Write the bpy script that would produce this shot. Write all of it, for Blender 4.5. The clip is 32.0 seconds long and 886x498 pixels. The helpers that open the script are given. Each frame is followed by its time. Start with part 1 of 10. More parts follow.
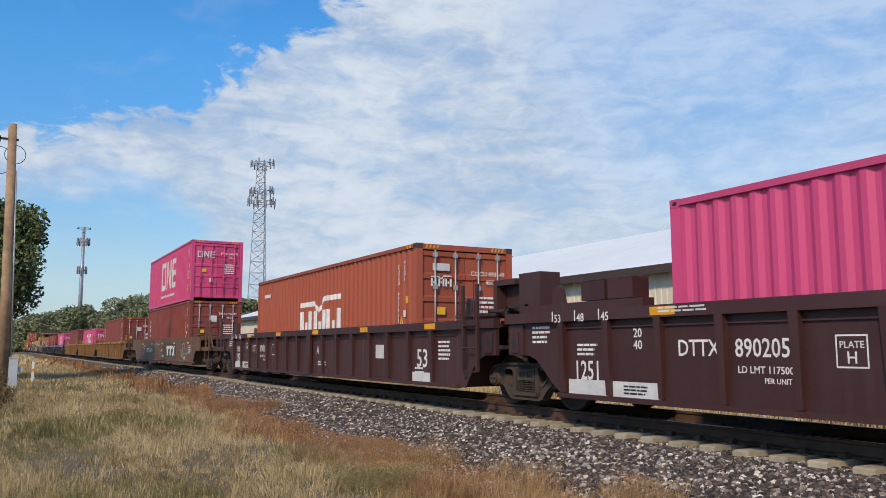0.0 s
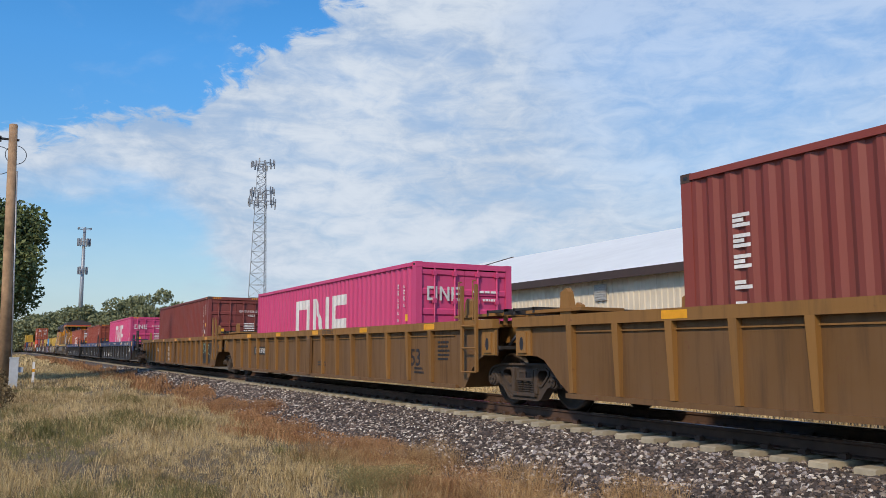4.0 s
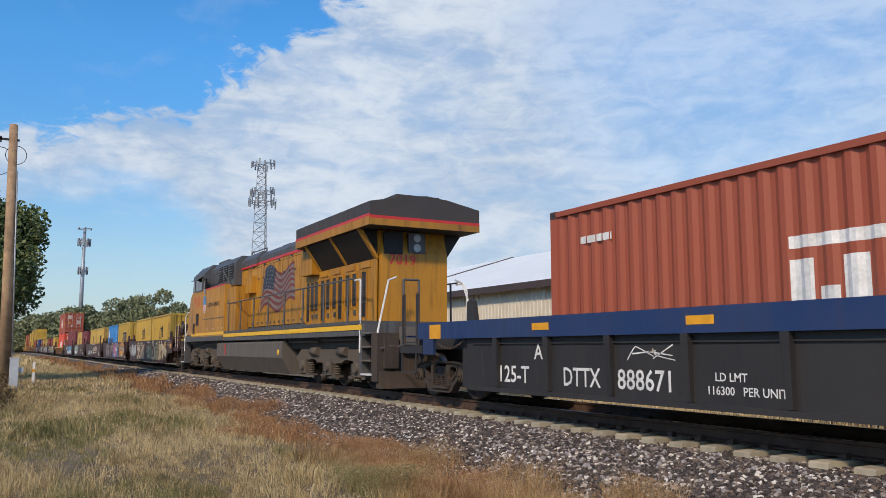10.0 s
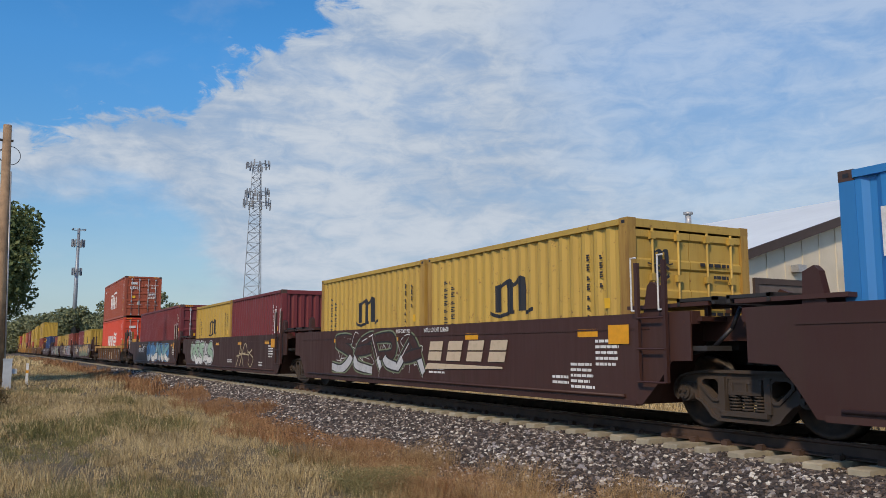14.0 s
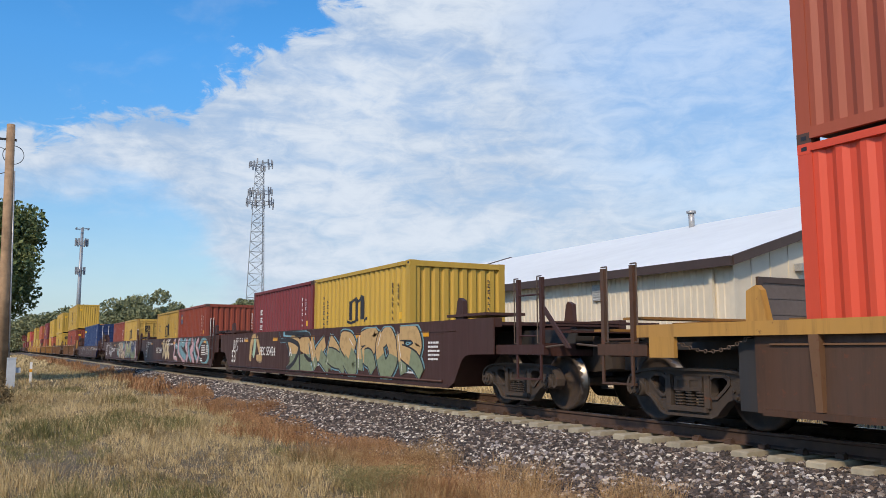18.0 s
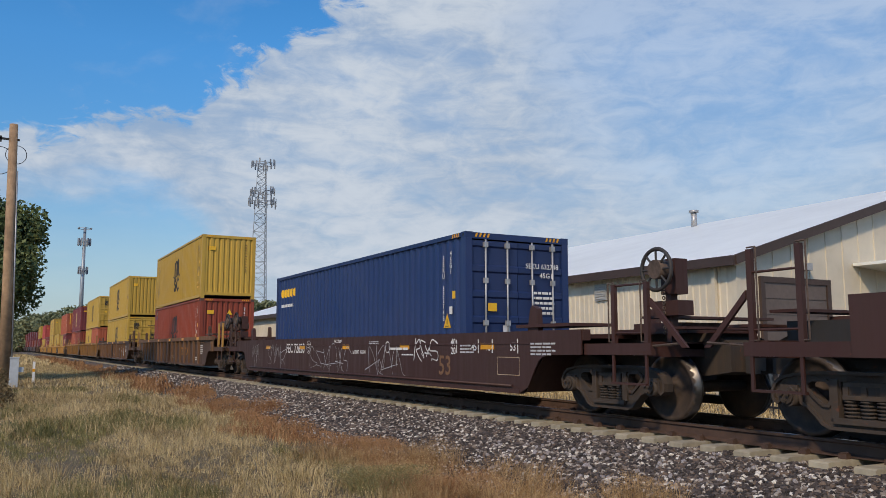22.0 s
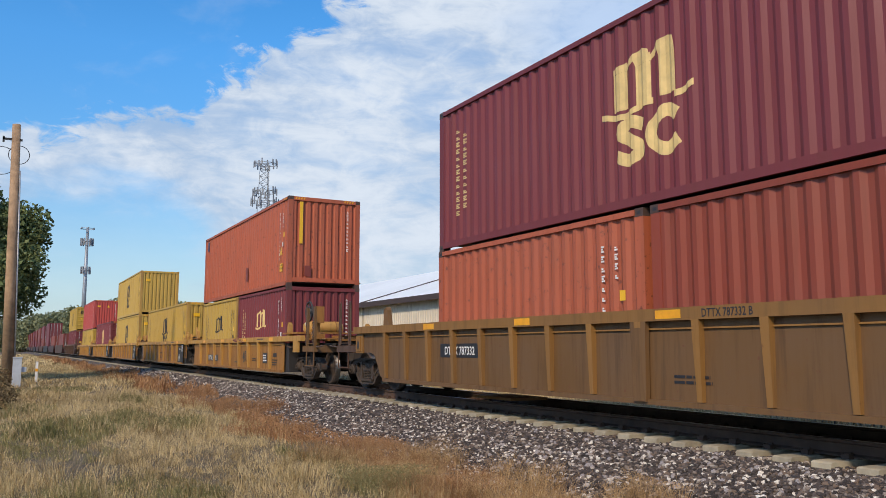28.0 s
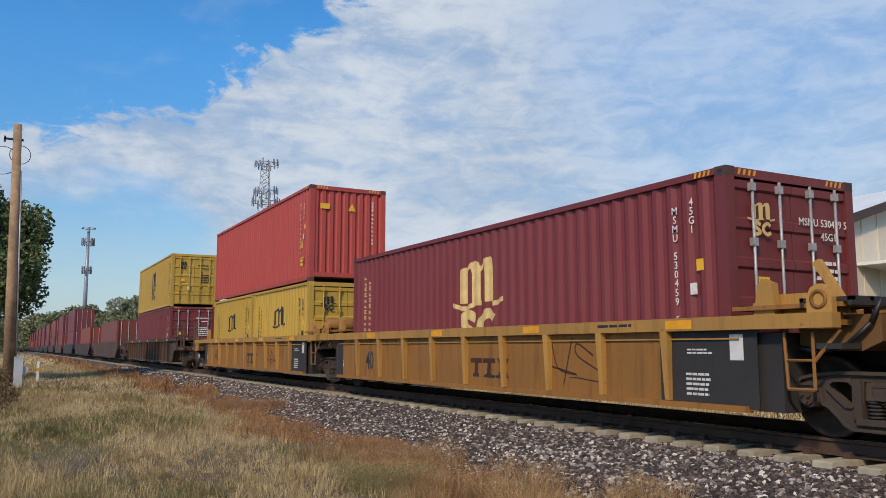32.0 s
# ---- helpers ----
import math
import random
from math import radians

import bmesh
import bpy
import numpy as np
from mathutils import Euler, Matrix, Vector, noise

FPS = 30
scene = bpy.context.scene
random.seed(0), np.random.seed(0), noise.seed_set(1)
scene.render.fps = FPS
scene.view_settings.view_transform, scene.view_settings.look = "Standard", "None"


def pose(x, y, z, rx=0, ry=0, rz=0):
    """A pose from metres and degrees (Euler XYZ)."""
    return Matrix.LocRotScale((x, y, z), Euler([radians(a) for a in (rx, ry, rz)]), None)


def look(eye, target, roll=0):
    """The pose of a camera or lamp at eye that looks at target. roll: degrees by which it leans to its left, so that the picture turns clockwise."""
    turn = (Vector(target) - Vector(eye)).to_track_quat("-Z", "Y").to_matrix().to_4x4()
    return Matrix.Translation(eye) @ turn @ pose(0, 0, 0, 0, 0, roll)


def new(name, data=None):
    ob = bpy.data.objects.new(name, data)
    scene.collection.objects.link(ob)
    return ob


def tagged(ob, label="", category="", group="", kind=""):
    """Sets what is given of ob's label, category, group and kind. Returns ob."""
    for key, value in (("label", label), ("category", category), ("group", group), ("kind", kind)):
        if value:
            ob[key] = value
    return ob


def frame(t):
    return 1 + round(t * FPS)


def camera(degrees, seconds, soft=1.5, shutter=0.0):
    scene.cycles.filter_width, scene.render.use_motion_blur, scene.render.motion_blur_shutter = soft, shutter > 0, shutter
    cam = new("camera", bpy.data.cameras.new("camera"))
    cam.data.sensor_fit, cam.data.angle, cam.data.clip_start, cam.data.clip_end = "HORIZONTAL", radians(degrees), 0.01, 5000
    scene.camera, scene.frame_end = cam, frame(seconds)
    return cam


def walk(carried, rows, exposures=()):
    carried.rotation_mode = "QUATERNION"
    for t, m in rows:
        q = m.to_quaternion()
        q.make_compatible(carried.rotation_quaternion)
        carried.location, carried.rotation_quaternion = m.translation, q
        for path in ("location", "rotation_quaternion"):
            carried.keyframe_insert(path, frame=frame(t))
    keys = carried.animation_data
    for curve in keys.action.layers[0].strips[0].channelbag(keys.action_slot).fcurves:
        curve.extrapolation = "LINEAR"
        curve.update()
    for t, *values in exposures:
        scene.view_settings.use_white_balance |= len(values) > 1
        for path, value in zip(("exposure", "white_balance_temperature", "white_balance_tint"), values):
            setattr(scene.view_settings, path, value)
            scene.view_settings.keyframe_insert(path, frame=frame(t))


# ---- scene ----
# Track runs along x, rail top is z = 0, the train travels towards +x. The camera stands at y = -8.93.


def run(t):
    """Metres that the train has gone after t seconds: 16.85 m/s, easing to 16.45 m/s."""
    a, b, c = min(t, 10), min(max(t - 10, 0), 10), max(t - 20, 0)
    return 16.85 * a + 16.85 * b - 0.02 * b * b + 16.45 * c


cam = camera(57.38, 32.0, soft=0.6)


def view(dx, dy):
    """Camera pose for a sway of the picture by dx to the right and dy down, in 1/1432 rad."""
    return pose(0, -8.93, 0.988, 97.04 + dy * 0.0395, 0, 61.58 + dx * 0.0381)


walk(cam, [(t, view(dx, dy)) for t, dx, dy in (
    (0, -1.4, -0.8), (0.5, -2.6, -0.8), (1, -2.6, 0), (1.5, -3, -0.4), (2, -2.6, -0.6), (2.5, -1.8, -0.4), (3, -2.6, 0), (3.5, -1.2, 0.2),
    (5.5, 0, -0.8), (6, -0.6, 0), (6.5, -1.3, 0.2), (7, -1.3, 0.2), (7.5, 0, 0), (8, 0, 0.1), (9, 0, 0), (10, -0.1, 0),
    (10.5, -1.6, 0.1), (11, -4.2, 0.8), (11.5, -6.4, 1.4), (12, -7.4, 0.4), (12.5, -7.8, 0.8), (13, -9.4, 3), (13.5, -9.2, 1.8), (14, -9.5, 2),
    (14.5, -8, 0.6), (16.5, -6.4, 0.8), (17, -5.8, 0.3), (17.5, -4.8, 0.9), (18, -4.2, 0.2), (18.5, -3.6, 0.2), (19, -2.8, 0.1),
    (19.5, -1.4, 0.1), (20, -1.2, 0.1), (20.5, -1.2, -0.4), (21, -0.9, -1), (21.5, 0, -0.9), (22, 0, -0.6), (22.5, 0, -0.8),
    (23, -0.4, 0.1), (23.5, -1.3, 0.2), (24, -1.9, 0.2), (24.5, -1.6, 0.1), (25, -1.2, 0.1), (25.5, 0, 0.1), (27.5, 3.5, 0),
    (28, 4.2, -0.8), (28.5, 3.6, -0.3), (29, 3.6, -0.3), (29.5, 5.8, -1.3), (30, 5, -1), (30.5, 5.1, -1), (31, 5.2, -1), (31.5, 5.7, -1.3), (32, 6, -1.2))],
     exposures=[(0, 0), (3, 0), (6, -0.1), (7, -0.15), (8, -0.08), (10, 0.02), (10.5, 0.1), (11, 0.15), (11.6, 0.1), (12, 0.0), (12.4, -0.18), (13, -0.28), (14, -0.25), (17, 0), (18, 0.08), (19, -0.25), (20, -0.24), (21, -0.27), (22, -0.24), (23, -0.04), (25, 0), (28, 0.1), (29, 0.04), (30, 0.06), (31, -0.22), (32, -0.12)])

# ---- light ----
SUN_TURN, SUN_HEIGHT = radians(38), radians(38)   # from -y towards +x
sun = new("sun", bpy.data.lights.new("sun", "SUN"))
sun.data.energy, sun.data.angle, sun.data.color = 3.2, radians(4), (1.0, 0.80, 0.57)
sun_way = Vector((math.sin(SUN_TURN) * math.cos(SUN_HEIGHT), -math.cos(SUN_TURN) * math.cos(SUN_HEIGHT), math.sin(SUN_HEIGHT)))
sun.matrix_world = look(sun_way * 300, (0, 0, 0))
scene.view_settings.exposure = 0.0

world = bpy.data.worlds.new("sky")
scene.world = world
world.use_nodes = True
W = world.node_tree.nodes
WL = world.node_tree.links
W.clear()


def wnode(kind, **values):
    n = W.new(kind)
    for k, v in values.items():
        n.inputs[k].default_value = v
    return n


def wmath(op, a, b=None, clamp=False):
    n = W.new("ShaderNodeMath")
    n.operation, n.use_clamp = op, clamp
    for i, v in ((0, a), (1, b)):
        if v is None:
            continue
        if isinstance(v, (int, float)):
            n.inputs[i].default_value = v
        else:
            WL.new(v, n.inputs[i])
    return n.outputs[0]


def wdot(vec, axis):
    n = W.new("ShaderNodeVectorMath")
    n.operation = "DOT_PRODUCT"
    WL.new(vec, n.inputs[0])
    n.inputs[1].default_value = axis
    return n.outputs["Value"]


def wramp(value, lo, hi):
    n = W.new("ShaderNodeMapRange")
    n.interpolation_type = "SMOOTHSTEP"
    WL.new(value, n.inputs["Value"])
    n.inputs["From Min"].default_value, n.inputs["From Max"].default_value = lo, hi
    return n.outputs["Result"]


def bearing(px, py):
    """World direction at px, py of the 1568 x 882 wide view held level at the start of the walk."""
    m = view(0, 0).to_3x3()
    return (m @ Vector(((px - 784) / 1432.6, (441 - py) / 1432.6, -1))).normalized()


coord = W.new("ShaderNodeTexCoord").outputs["Generated"]
sky = W.new("ShaderNodeTexSky")
sky.sky_type, sky.sun_disc = "NISHITA", False
sky.sun_elevation, sky.sun_rotation = SUN_HEIGHT, math.pi - SUN_TURN
sky.air_density, sky.dust_density, sky.ozone_density = 1.0, 0.4, 2.5
# stretched noise for banks of cloud
squash = W.new("ShaderNodeMapping")
squash.inputs["Scale"].default_value = (1.0, 1.0, 2.1)
WL.new(coord, squash.inputs["Vector"])
n_big = wnode("ShaderNodeTexNoise", Scale=3.2, Detail=9.0, Roughness=0.62, Distortion=0.35)
n_fine = wnode("ShaderNodeTexNoise", Scale=9.0, Detail=10.0, Roughness=0.58, Distortion=0.4)
n_puff = wnode("ShaderNodeTexNoise", Scale=22.0, Detail=8.0, Roughness=0.62, Distortion=0.6)
for n in (n_big, n_fine, n_puff):
    WL.new(squash.outputs[0], n.inputs["Vector"])
# long flat streaks inside the bank
flatten = W.new("ShaderNodeMapping")
flatten.inputs["Scale"].default_value = (1.0, 1.0, 4.2)
WL.new(coord, flatten.inputs["Vector"])
n_band = wnode("ShaderNodeTexNoise", Scale=6.0, Detail=10.0, Roughness=0.6, Distortion=0.5)
WL.new(flatten.outputs[0], n_band.inputs["Vector"])
big, fine, puff, band = n_big.outputs["Fac"], n_fine.outputs["Fac"], n_puff.outputs["Fac"], n_band.outputs["Fac"]
edge = bearing(330, 190).cross(bearing(600, -10)).normalized()        # great circles along the rim of the cloud bank
if edge.dot(bearing(900, 400)) < 0:
    edge = -edge
low_edge = bearing(-40, 232).cross(bearing(345, 190)).normalized()
if low_edge.dot(bearing(200, 400)) < 0:
    low_edge = -low_edge
rim = wmath("ADD", wmath("MAXIMUM", wdot(coord, edge), wdot(coord, low_edge)), wmath("ADD", wmath("MULTIPLY", wmath("SUBTRACT", fine, 0.5), 0.12), wmath("MULTIPLY", wmath("SUBTRACT", puff, 0.5), 0.11)))
bank = wramp(rim, -0.009, 0.016)
gap_way = bearing(150, 565)
near_gap = wmath("ADD", wdot(coord, gap_way), wmath("MULTIPLY", wmath("SUBTRACT", fine, 0.5), 0.02))
gap = wramp(near_gap, 0.982, 0.9925)
cover = wmath("MULTIPLY", bank, wmath("SUBTRACT", 1.0, wmath("MULTIPLY", gap, 0.93)), True)
wisps = wmath("MULTIPLY", wramp(fine, 0.5, 0.75), 0.16)
cover = wmath("MAXIMUM", wmath("MULTIPLY", cover, wmath("ADD", 0.76, wmath("MULTIPLY", wramp(wmath("ADD", wmath("MULTIPLY", band, 0.65), wmath("MULTIPLY", puff, 0.35)), 0.36, 0.6), 0.23))), wisps)
# the bank thins out towards its upper right
thin = wramp(wmath("ADD", wdot(coord, bearing(1330, 20)), wmath("MULTIPLY", wmath("SUBTRACT", band, 0.5), 0.05)), 0.955, 0.998)
cover = wmath("MULTIPLY", cover, wmath("SUBTRACT", 1.0, wmath("MULTIPLY", thin, 0.34)))
tone = W.new("ShaderNodeMix")
tone.data_type = "RGBA"
lit = wmath("ADD", wmath("MULTIPLY", big, 0.3), wmath("ADD", wmath("MULTIPLY", band, 0.4), wmath("MULTIPLY", puff, 0.3)))
WL.new(wramp(lit, 0.36, 0.62), tone.inputs[0])
tone.inputs[6].default_value, tone.inputs[7].default_value = (4.5, 5.7, 7.5, 1), (7.7, 8.5, 9.6, 1)
mixed = W.new("ShaderNodeMix")
mixed.data_type = "RGBA"
WL.new(cover, mixed.inputs[0])
deep = W.new("ShaderNodeHueSaturation")
deep.inputs["Saturation"].default_value = 1.36
rise = W.new("ShaderNodeMapRange")
WL.new(wdot(coord, (0, 0, 1)), rise.inputs["Value"])
for k, v in (("From Min", 0.0), ("From Max", 0.34), ("To Min", 1.0), ("To Max", 2.15)):
    rise.inputs[k].default_value = v
WL.new(rise.outputs["Result"], deep.inputs["Value"])
WL.new(sky.outputs[0], deep.inputs["Color"])
haze = W.new("ShaderNodeMix")
haze.data_type = "RGBA"
veil = W.new("ShaderNodeMapRange")
WL.new(wdot(coord, (0, 0, 1)), veil.inputs["Value"])
for k, v in (("From Min", 0.0), ("From Max", 0.2), ("To Min", 0.62), ("To Max", 0.0)):
    veil.inputs[k].default_value = v
WL.new(veil.outputs["Result"], haze.inputs[0])
WL.new(deep.outputs[0], haze.inputs[6])
haze.inputs[7].default_value = (5.6, 7.4, 9.3, 1)
WL.new(haze.outputs[2], mixed.inputs[6])
WL.new(tone.outputs[2], mixed.inputs[7])
back = wnode("ShaderNodeBackground", Strength=0.088)
WL.new(mixed.outputs[2], back.inputs["Color"])
WL.new(back.outputs[0], W.new("ShaderNodeOutputWorld").inputs["Surface"])

# ---- materials ----


def shade(name):
    m = bpy.data.materials.new(name)
    m.use_nodes = True
    t = m.node_tree
    return m, t.nodes, t.links, t.nodes["Principled BSDF"]


def mixer(N, L, fac, a, b, mode="MIX"):
    n = N.new("ShaderNodeMix")
    n.data_type, n.blend_type = "RGBA", mode
    for i, v in ((0, fac), (6, a), (7, b)):
        if isinstance(v, (int, float)):
            n.inputs[i].default_value = v
        elif isinstance(v, tuple):
            n.inputs[i].default_value = (*v, 1) if len(v) == 3 else v
        else:
            L.new(v, n.inputs[i])
    return n.outputs[2]


def ranged(N, L, value, lo, hi, a=0.0, b=1.0):
    n = N.new("ShaderNodeMapRange")
    L.new(value, n.inputs["Value"])
    for k, v in (("From Min", lo), ("From Max", hi), ("To Min", a), ("To Max", b)):
        n.inputs[k].default_value = v
    return n.outputs["Result"]


def noise4(N, L, vec, w, scale, detail=6.0, rough=0.6):
    n = N.new("ShaderNodeTexNoise")
    n.noise_dimensions = "4D"
    n.inputs["Scale"].default_value, n.inputs["Detail"].default_value, n.inputs["Roughness"].default_value = scale, detail, rough
    L.new(vec, n.inputs["Vector"])
    L.new(w, n.inputs["W"])
    return n.outputs["Fac"]


def scaled(N, L, vec, s):
    n = N.new("ShaderNodeMapping")
    n.inputs["Scale"].default_value = s
    L.new(vec, n.inputs["Vector"])
    return n.outputs[0]


def paint(name, col, rough=0.5, grime=0.35, rust=0.12, dirt=(0.07, 0.05, 0.038), rust_col=(0.13, 0.045, 0.02), metal=0.0, vary=0.12, bump=0.15, fade=0.25):
    """Weathered paint on steel: faded patches, vertical dirt streaks and rust specks, different on every object."""
    m, N, L, P = shade(name)
    vec = N.new("ShaderNodeTexCoord").outputs["Object"]
    info = N.new("ShaderNodeObjectInfo").outputs["Random"]
    w = ranged(N, L, info, 0, 1, 0, 40)
    patch = noise4(N, L, vec, w, 0.55, 5)
    streak = noise4(N, L, scaled(N, L, vec, (7, 7, 0.55)), w, 1.0, 7, 0.65)
    speck = noise4(N, L, vec, w, 9.0, 8, 0.7)
    pale = tuple(min(1, c * 1.18 + 0.03) for c in col)
    c0 = mixer(N, L, ranged(N, L, patch, 0.35, 0.7, 0, fade), col, pale)
    hue = N.new("ShaderNodeHueSaturation")
    L.new(c0, hue.inputs["Color"])
    L.new(ranged(N, L, info, 0, 1, 1 - vary, 1 + vary), hue.inputs["Value"])
    c1 = mixer(N, L, ranged(N, L, streak, 0.5, 0.78, 0, grime), hue.outputs[0], dirt)
    c2 = mixer(N, L, ranged(N, L, patch, 0.45, 0.8, 0, grime * 0.6), c1, dirt)
    c3 = mixer(N, L, ranged(N, L, speck, 0.69 - rust * 0.4, 0.76 - rust * 0.35, 0, 0.85 if rust else 0), c2, rust_col)
    L.new(c3, P.inputs["Base Color"])
    L.new(ranged(N, L, streak, 0.3, 0.7, rough - 0.08, rough + 0.18), P.inputs["Roughness"])
    P.inputs["Metallic"].default_value = metal
    b = N.new("ShaderNodeBump")
    b.inputs["Strength"].default_value, b.inputs["Distance"].default_value = bump, 0.01
    L.new(noise4(N, L, vec, w, 4.0, 8, 0.6), b.inputs["Height"])
    L.new(b.outputs[0], P.inputs["Normal"])
    return m


def plain(name, col, rough=0.6, metal=0.0, vary=0.18, scale=6.0, bump=0.2, island=False):
    """A simple worn surface with two scales of noise."""
    m, N, L, P = shade(name)
    vec = N.new("ShaderNodeTexCoord").outputs["Object"]
    info = N.new("ShaderNodeNewGeometry").outputs["Random Per Island"] if island else N.new("ShaderNodeObjectInfo").outputs["Random"]
    w = ranged(N, L, info, 0, 1, 0, 30)
    a, b2 = noise4(N, L, vec, w, scale, 8), noise4(N, L, vec, w, scale * 0.12, 3)
    k = mixer(N, L, 0.5, a, b2)
    dark, light = tuple(c * (1 - 2 * vary) for c in col), tuple(min(1, c * (1 + 1.6 * vary)) for c in col)
    L.new(mixer(N, L, ranged(N, L, k, 0.36, 0.64), dark, light), P.inputs["Base Color"])
    P.inputs["Roughness"].default_value, P.inputs["Metallic"].default_value = rough, metal
    b = N.new("ShaderNodeBump")
    b.inputs["Strength"].default_value, b.inputs["Distance"].default_value = bump, 0.01
    L.new(a, b.inputs["Height"])
    L.new(b.outputs[0], P.inputs["Normal"])
    return m


PINK = paint("pink_paint", (0.55, 0.055, 0.17), 0.45, 0.12, 0.02)
HMM_BROWN = paint("orange_brown_paint", (0.34, 0.075, 0.032), 0.5, 0.2, 0.05)
BROWN = paint("oxide_brown_paint", (0.21, 0.04, 0.026), 0.5, 0.22, 0.06)
RED_BROWN = paint("red_oxide_paint", (0.235, 0.042, 0.018), 0.52, 0.3, 0.1)
OXBLOOD = paint("oxblood_paint", (0.185, 0.038, 0.031), 0.55, 0.3, 0.1)
MAROON = paint("maroon_paint", (0.165, 0.026, 0.028), 0.5, 0.2, 0.05)
FADED_RED = paint("faded_red_paint", (0.42, 0.06, 0.045), 0.5, 0.18, 0.06)
RED = paint("bright_red_paint", (0.58, 0.062, 0.022), 0.45, 0.12, 0.03)
ORANGE = paint("orange_rust_paint", (0.39, 0.092, 0.038), 0.52, 0.35, 0.3, rust_col=(0.1, 0.03, 0.018))
YELLOW = paint("mustard_paint", (0.47, 0.30, 0.04), 0.48, 0.22, 0.08)
YELLOW_OLD = paint("worn_mustard_paint", (0.48, 0.315, 0.06), 0.52, 0.4, 0.24, dirt=(0.16, 0.085, 0.035), rust_col=(0.12, 0.045, 0.02))
RUST_POST = paint("rusted_mustard_paint", (0.4, 0.24, 0.05), 0.6, 0.95, 0.2, dirt=(0.13, 0.05, 0.02), rust_col=(0.1, 0.038, 0.018))
NAVY = paint("navy_paint", (0.010, 0.028, 0.105), 0.42, 0.12, 0.02)
SKY_BLUE = paint("sky_blue_paint", (0.03, 0.2, 0.5), 0.46, 0.15, 0.04)
CAR_BROWN = paint("railcar_brown_paint", (0.05, 0.0165, 0.0105), 0.55, 0.4, 0.12, dirt=(0.045, 0.03, 0.022))
CAR_MAROON = paint("railcar_maroon_paint", (0.05, 0.0145, 0.013), 0.5, 0.3, 0.06)
CAR_TAN = paint("railcar_tan_paint", (0.073, 0.032, 0.0135), 0.6, 0.75, 0.28, dirt=(0.034, 0.024, 0.018), fade=0.7)
CAR_COCOA = paint("railcar_cocoa_paint", (0.108, 0.05, 0.019), 0.55, 0.5, 0.16, dirt=(0.05, 0.032, 0.02), fade=0.6)
# Post and chord edges: dust plus the light posts catch, both in the colour.
CAR_DUST_LIT = paint("dusty_lit_railcar_edge_paint", (0.17, 0.085, 0.038), 0.65, 0.5, 0.25, dirt=(0.06, 0.038, 0.024))
CAR_OCHRE = paint("railcar_ochre_paint", (0.14, 0.068, 0.017), 0.62, 0.7, 0.2, dirt=(0.042, 0.025, 0.016), fade=0.9)
CAR_YELLOW = paint("railcar_yellow_paint", (0.25, 0.122, 0.027), 0.62, 0.6, 0.16, dirt=(0.075, 0.045, 0.025))
CAR_AMBER = paint("railcar_amber_paint", (0.28, 0.124, 0.021), 0.6, 0.8, 0.22, dirt=(0.085, 0.038, 0.015), fade=0.3)
CAR_GOLD = paint("railcar_gold_paint", (0.44, 0.235, 0.05), 0.58, 0.65, 0.18, dirt=(0.1, 0.055, 0.03))
CAR_GREY = paint("railcar_dark_grey_paint", (0.023, 0.021, 0.021), 0.6, 0.45, 0.08, dirt=(0.05, 0.041, 0.033))
CAR_BLUE = paint("railcar_blue_paint", (0.011, 0.032, 0.11), 0.5, 0.3, 0.04)
TRUCK = paint("dusty_cast_steel", (0.042, 0.031, 0.024), 0.8, 0.7, 0.25, dirt=(0.11, 0.072, 0.045))
BLACK_STEEL = paint("blackened_steel", (0.025, 0.023, 0.022), 0.6, 0.4, 0.1)
WHEEL, N, L, P = shade("rolled_wheel_steel")
vec = N.new("ShaderNodeTexCoord").outputs["Object"]
split = N.new("ShaderNodeSeparateXYZ")
L.new(vec, split.inputs[0])
flat_r = N.new("ShaderNodeCombineXYZ")
L.new(split.outputs[0], flat_r.inputs[0])
L.new(split.outputs[2], flat_r.inputs[2])
reach_r = N.new("ShaderNodeVectorMath")
reach_r.operation = "LENGTH"
L.new(flat_r.outputs[0], reach_r.inputs[0])
none = N.new("ShaderNodeValue").outputs[0]
worn = ranged(N, L, reach_r.outputs["Value"], 0.4505, 0.4525)            # the tread is rubbed bright
rusty = ranged(N, L, noise4(N, L, vec, none, 7, 8, 0.65), 0.35, 0.7)
L.new(mixer(N, L, worn, mixer(N, L, rusty, (0.03, 0.022, 0.018), (0.075, 0.048, 0.032)), (0.13, 0.12, 0.11)), P.inputs["Base Color"])
L.new(worn, P.inputs["Metallic"])
L.new(ranged(N, L, worn, 0, 1, 0.75, 0.33), P.inputs["Roughness"])
REFLECT = plain("amber_reflective_tape", (0.75, 0.34, 0.01), 0.4, 0, 0.12)
WHITE = plain("white_stencil_paint", (0.72, 0.71, 0.68), 0.6, 0, 0.12, 20)
BLACK = plain("black_stencil_paint", (0.02, 0.02, 0.024), 0.5, 0, 0.1, 20)
CREAM = plain("pale_yellow_stencil_paint", (0.68, 0.5, 0.2), 0.55, 0, 0.12)
ROD = plain("galvanised_rod", (0.42, 0.42, 0.42), 0.45, 0.4, 0.15, 30)
DULL_ROD = plain("rusty_rod", (0.11, 0.075, 0.055), 0.7, 0.2, 0.25, 20)
GOLD = plain("golden_yellow_decal", (0.8, 0.46, 0.02), 0.45, 0, 0.06)
CRIMSON = plain("red_decal", (0.55, 0.03, 0.03), 0.45, 0, 0.06)
AZURE = plain("light_blue_decal", (0.03, 0.3, 0.65), 0.45, 0, 0.06)

# ---- building blocks ----


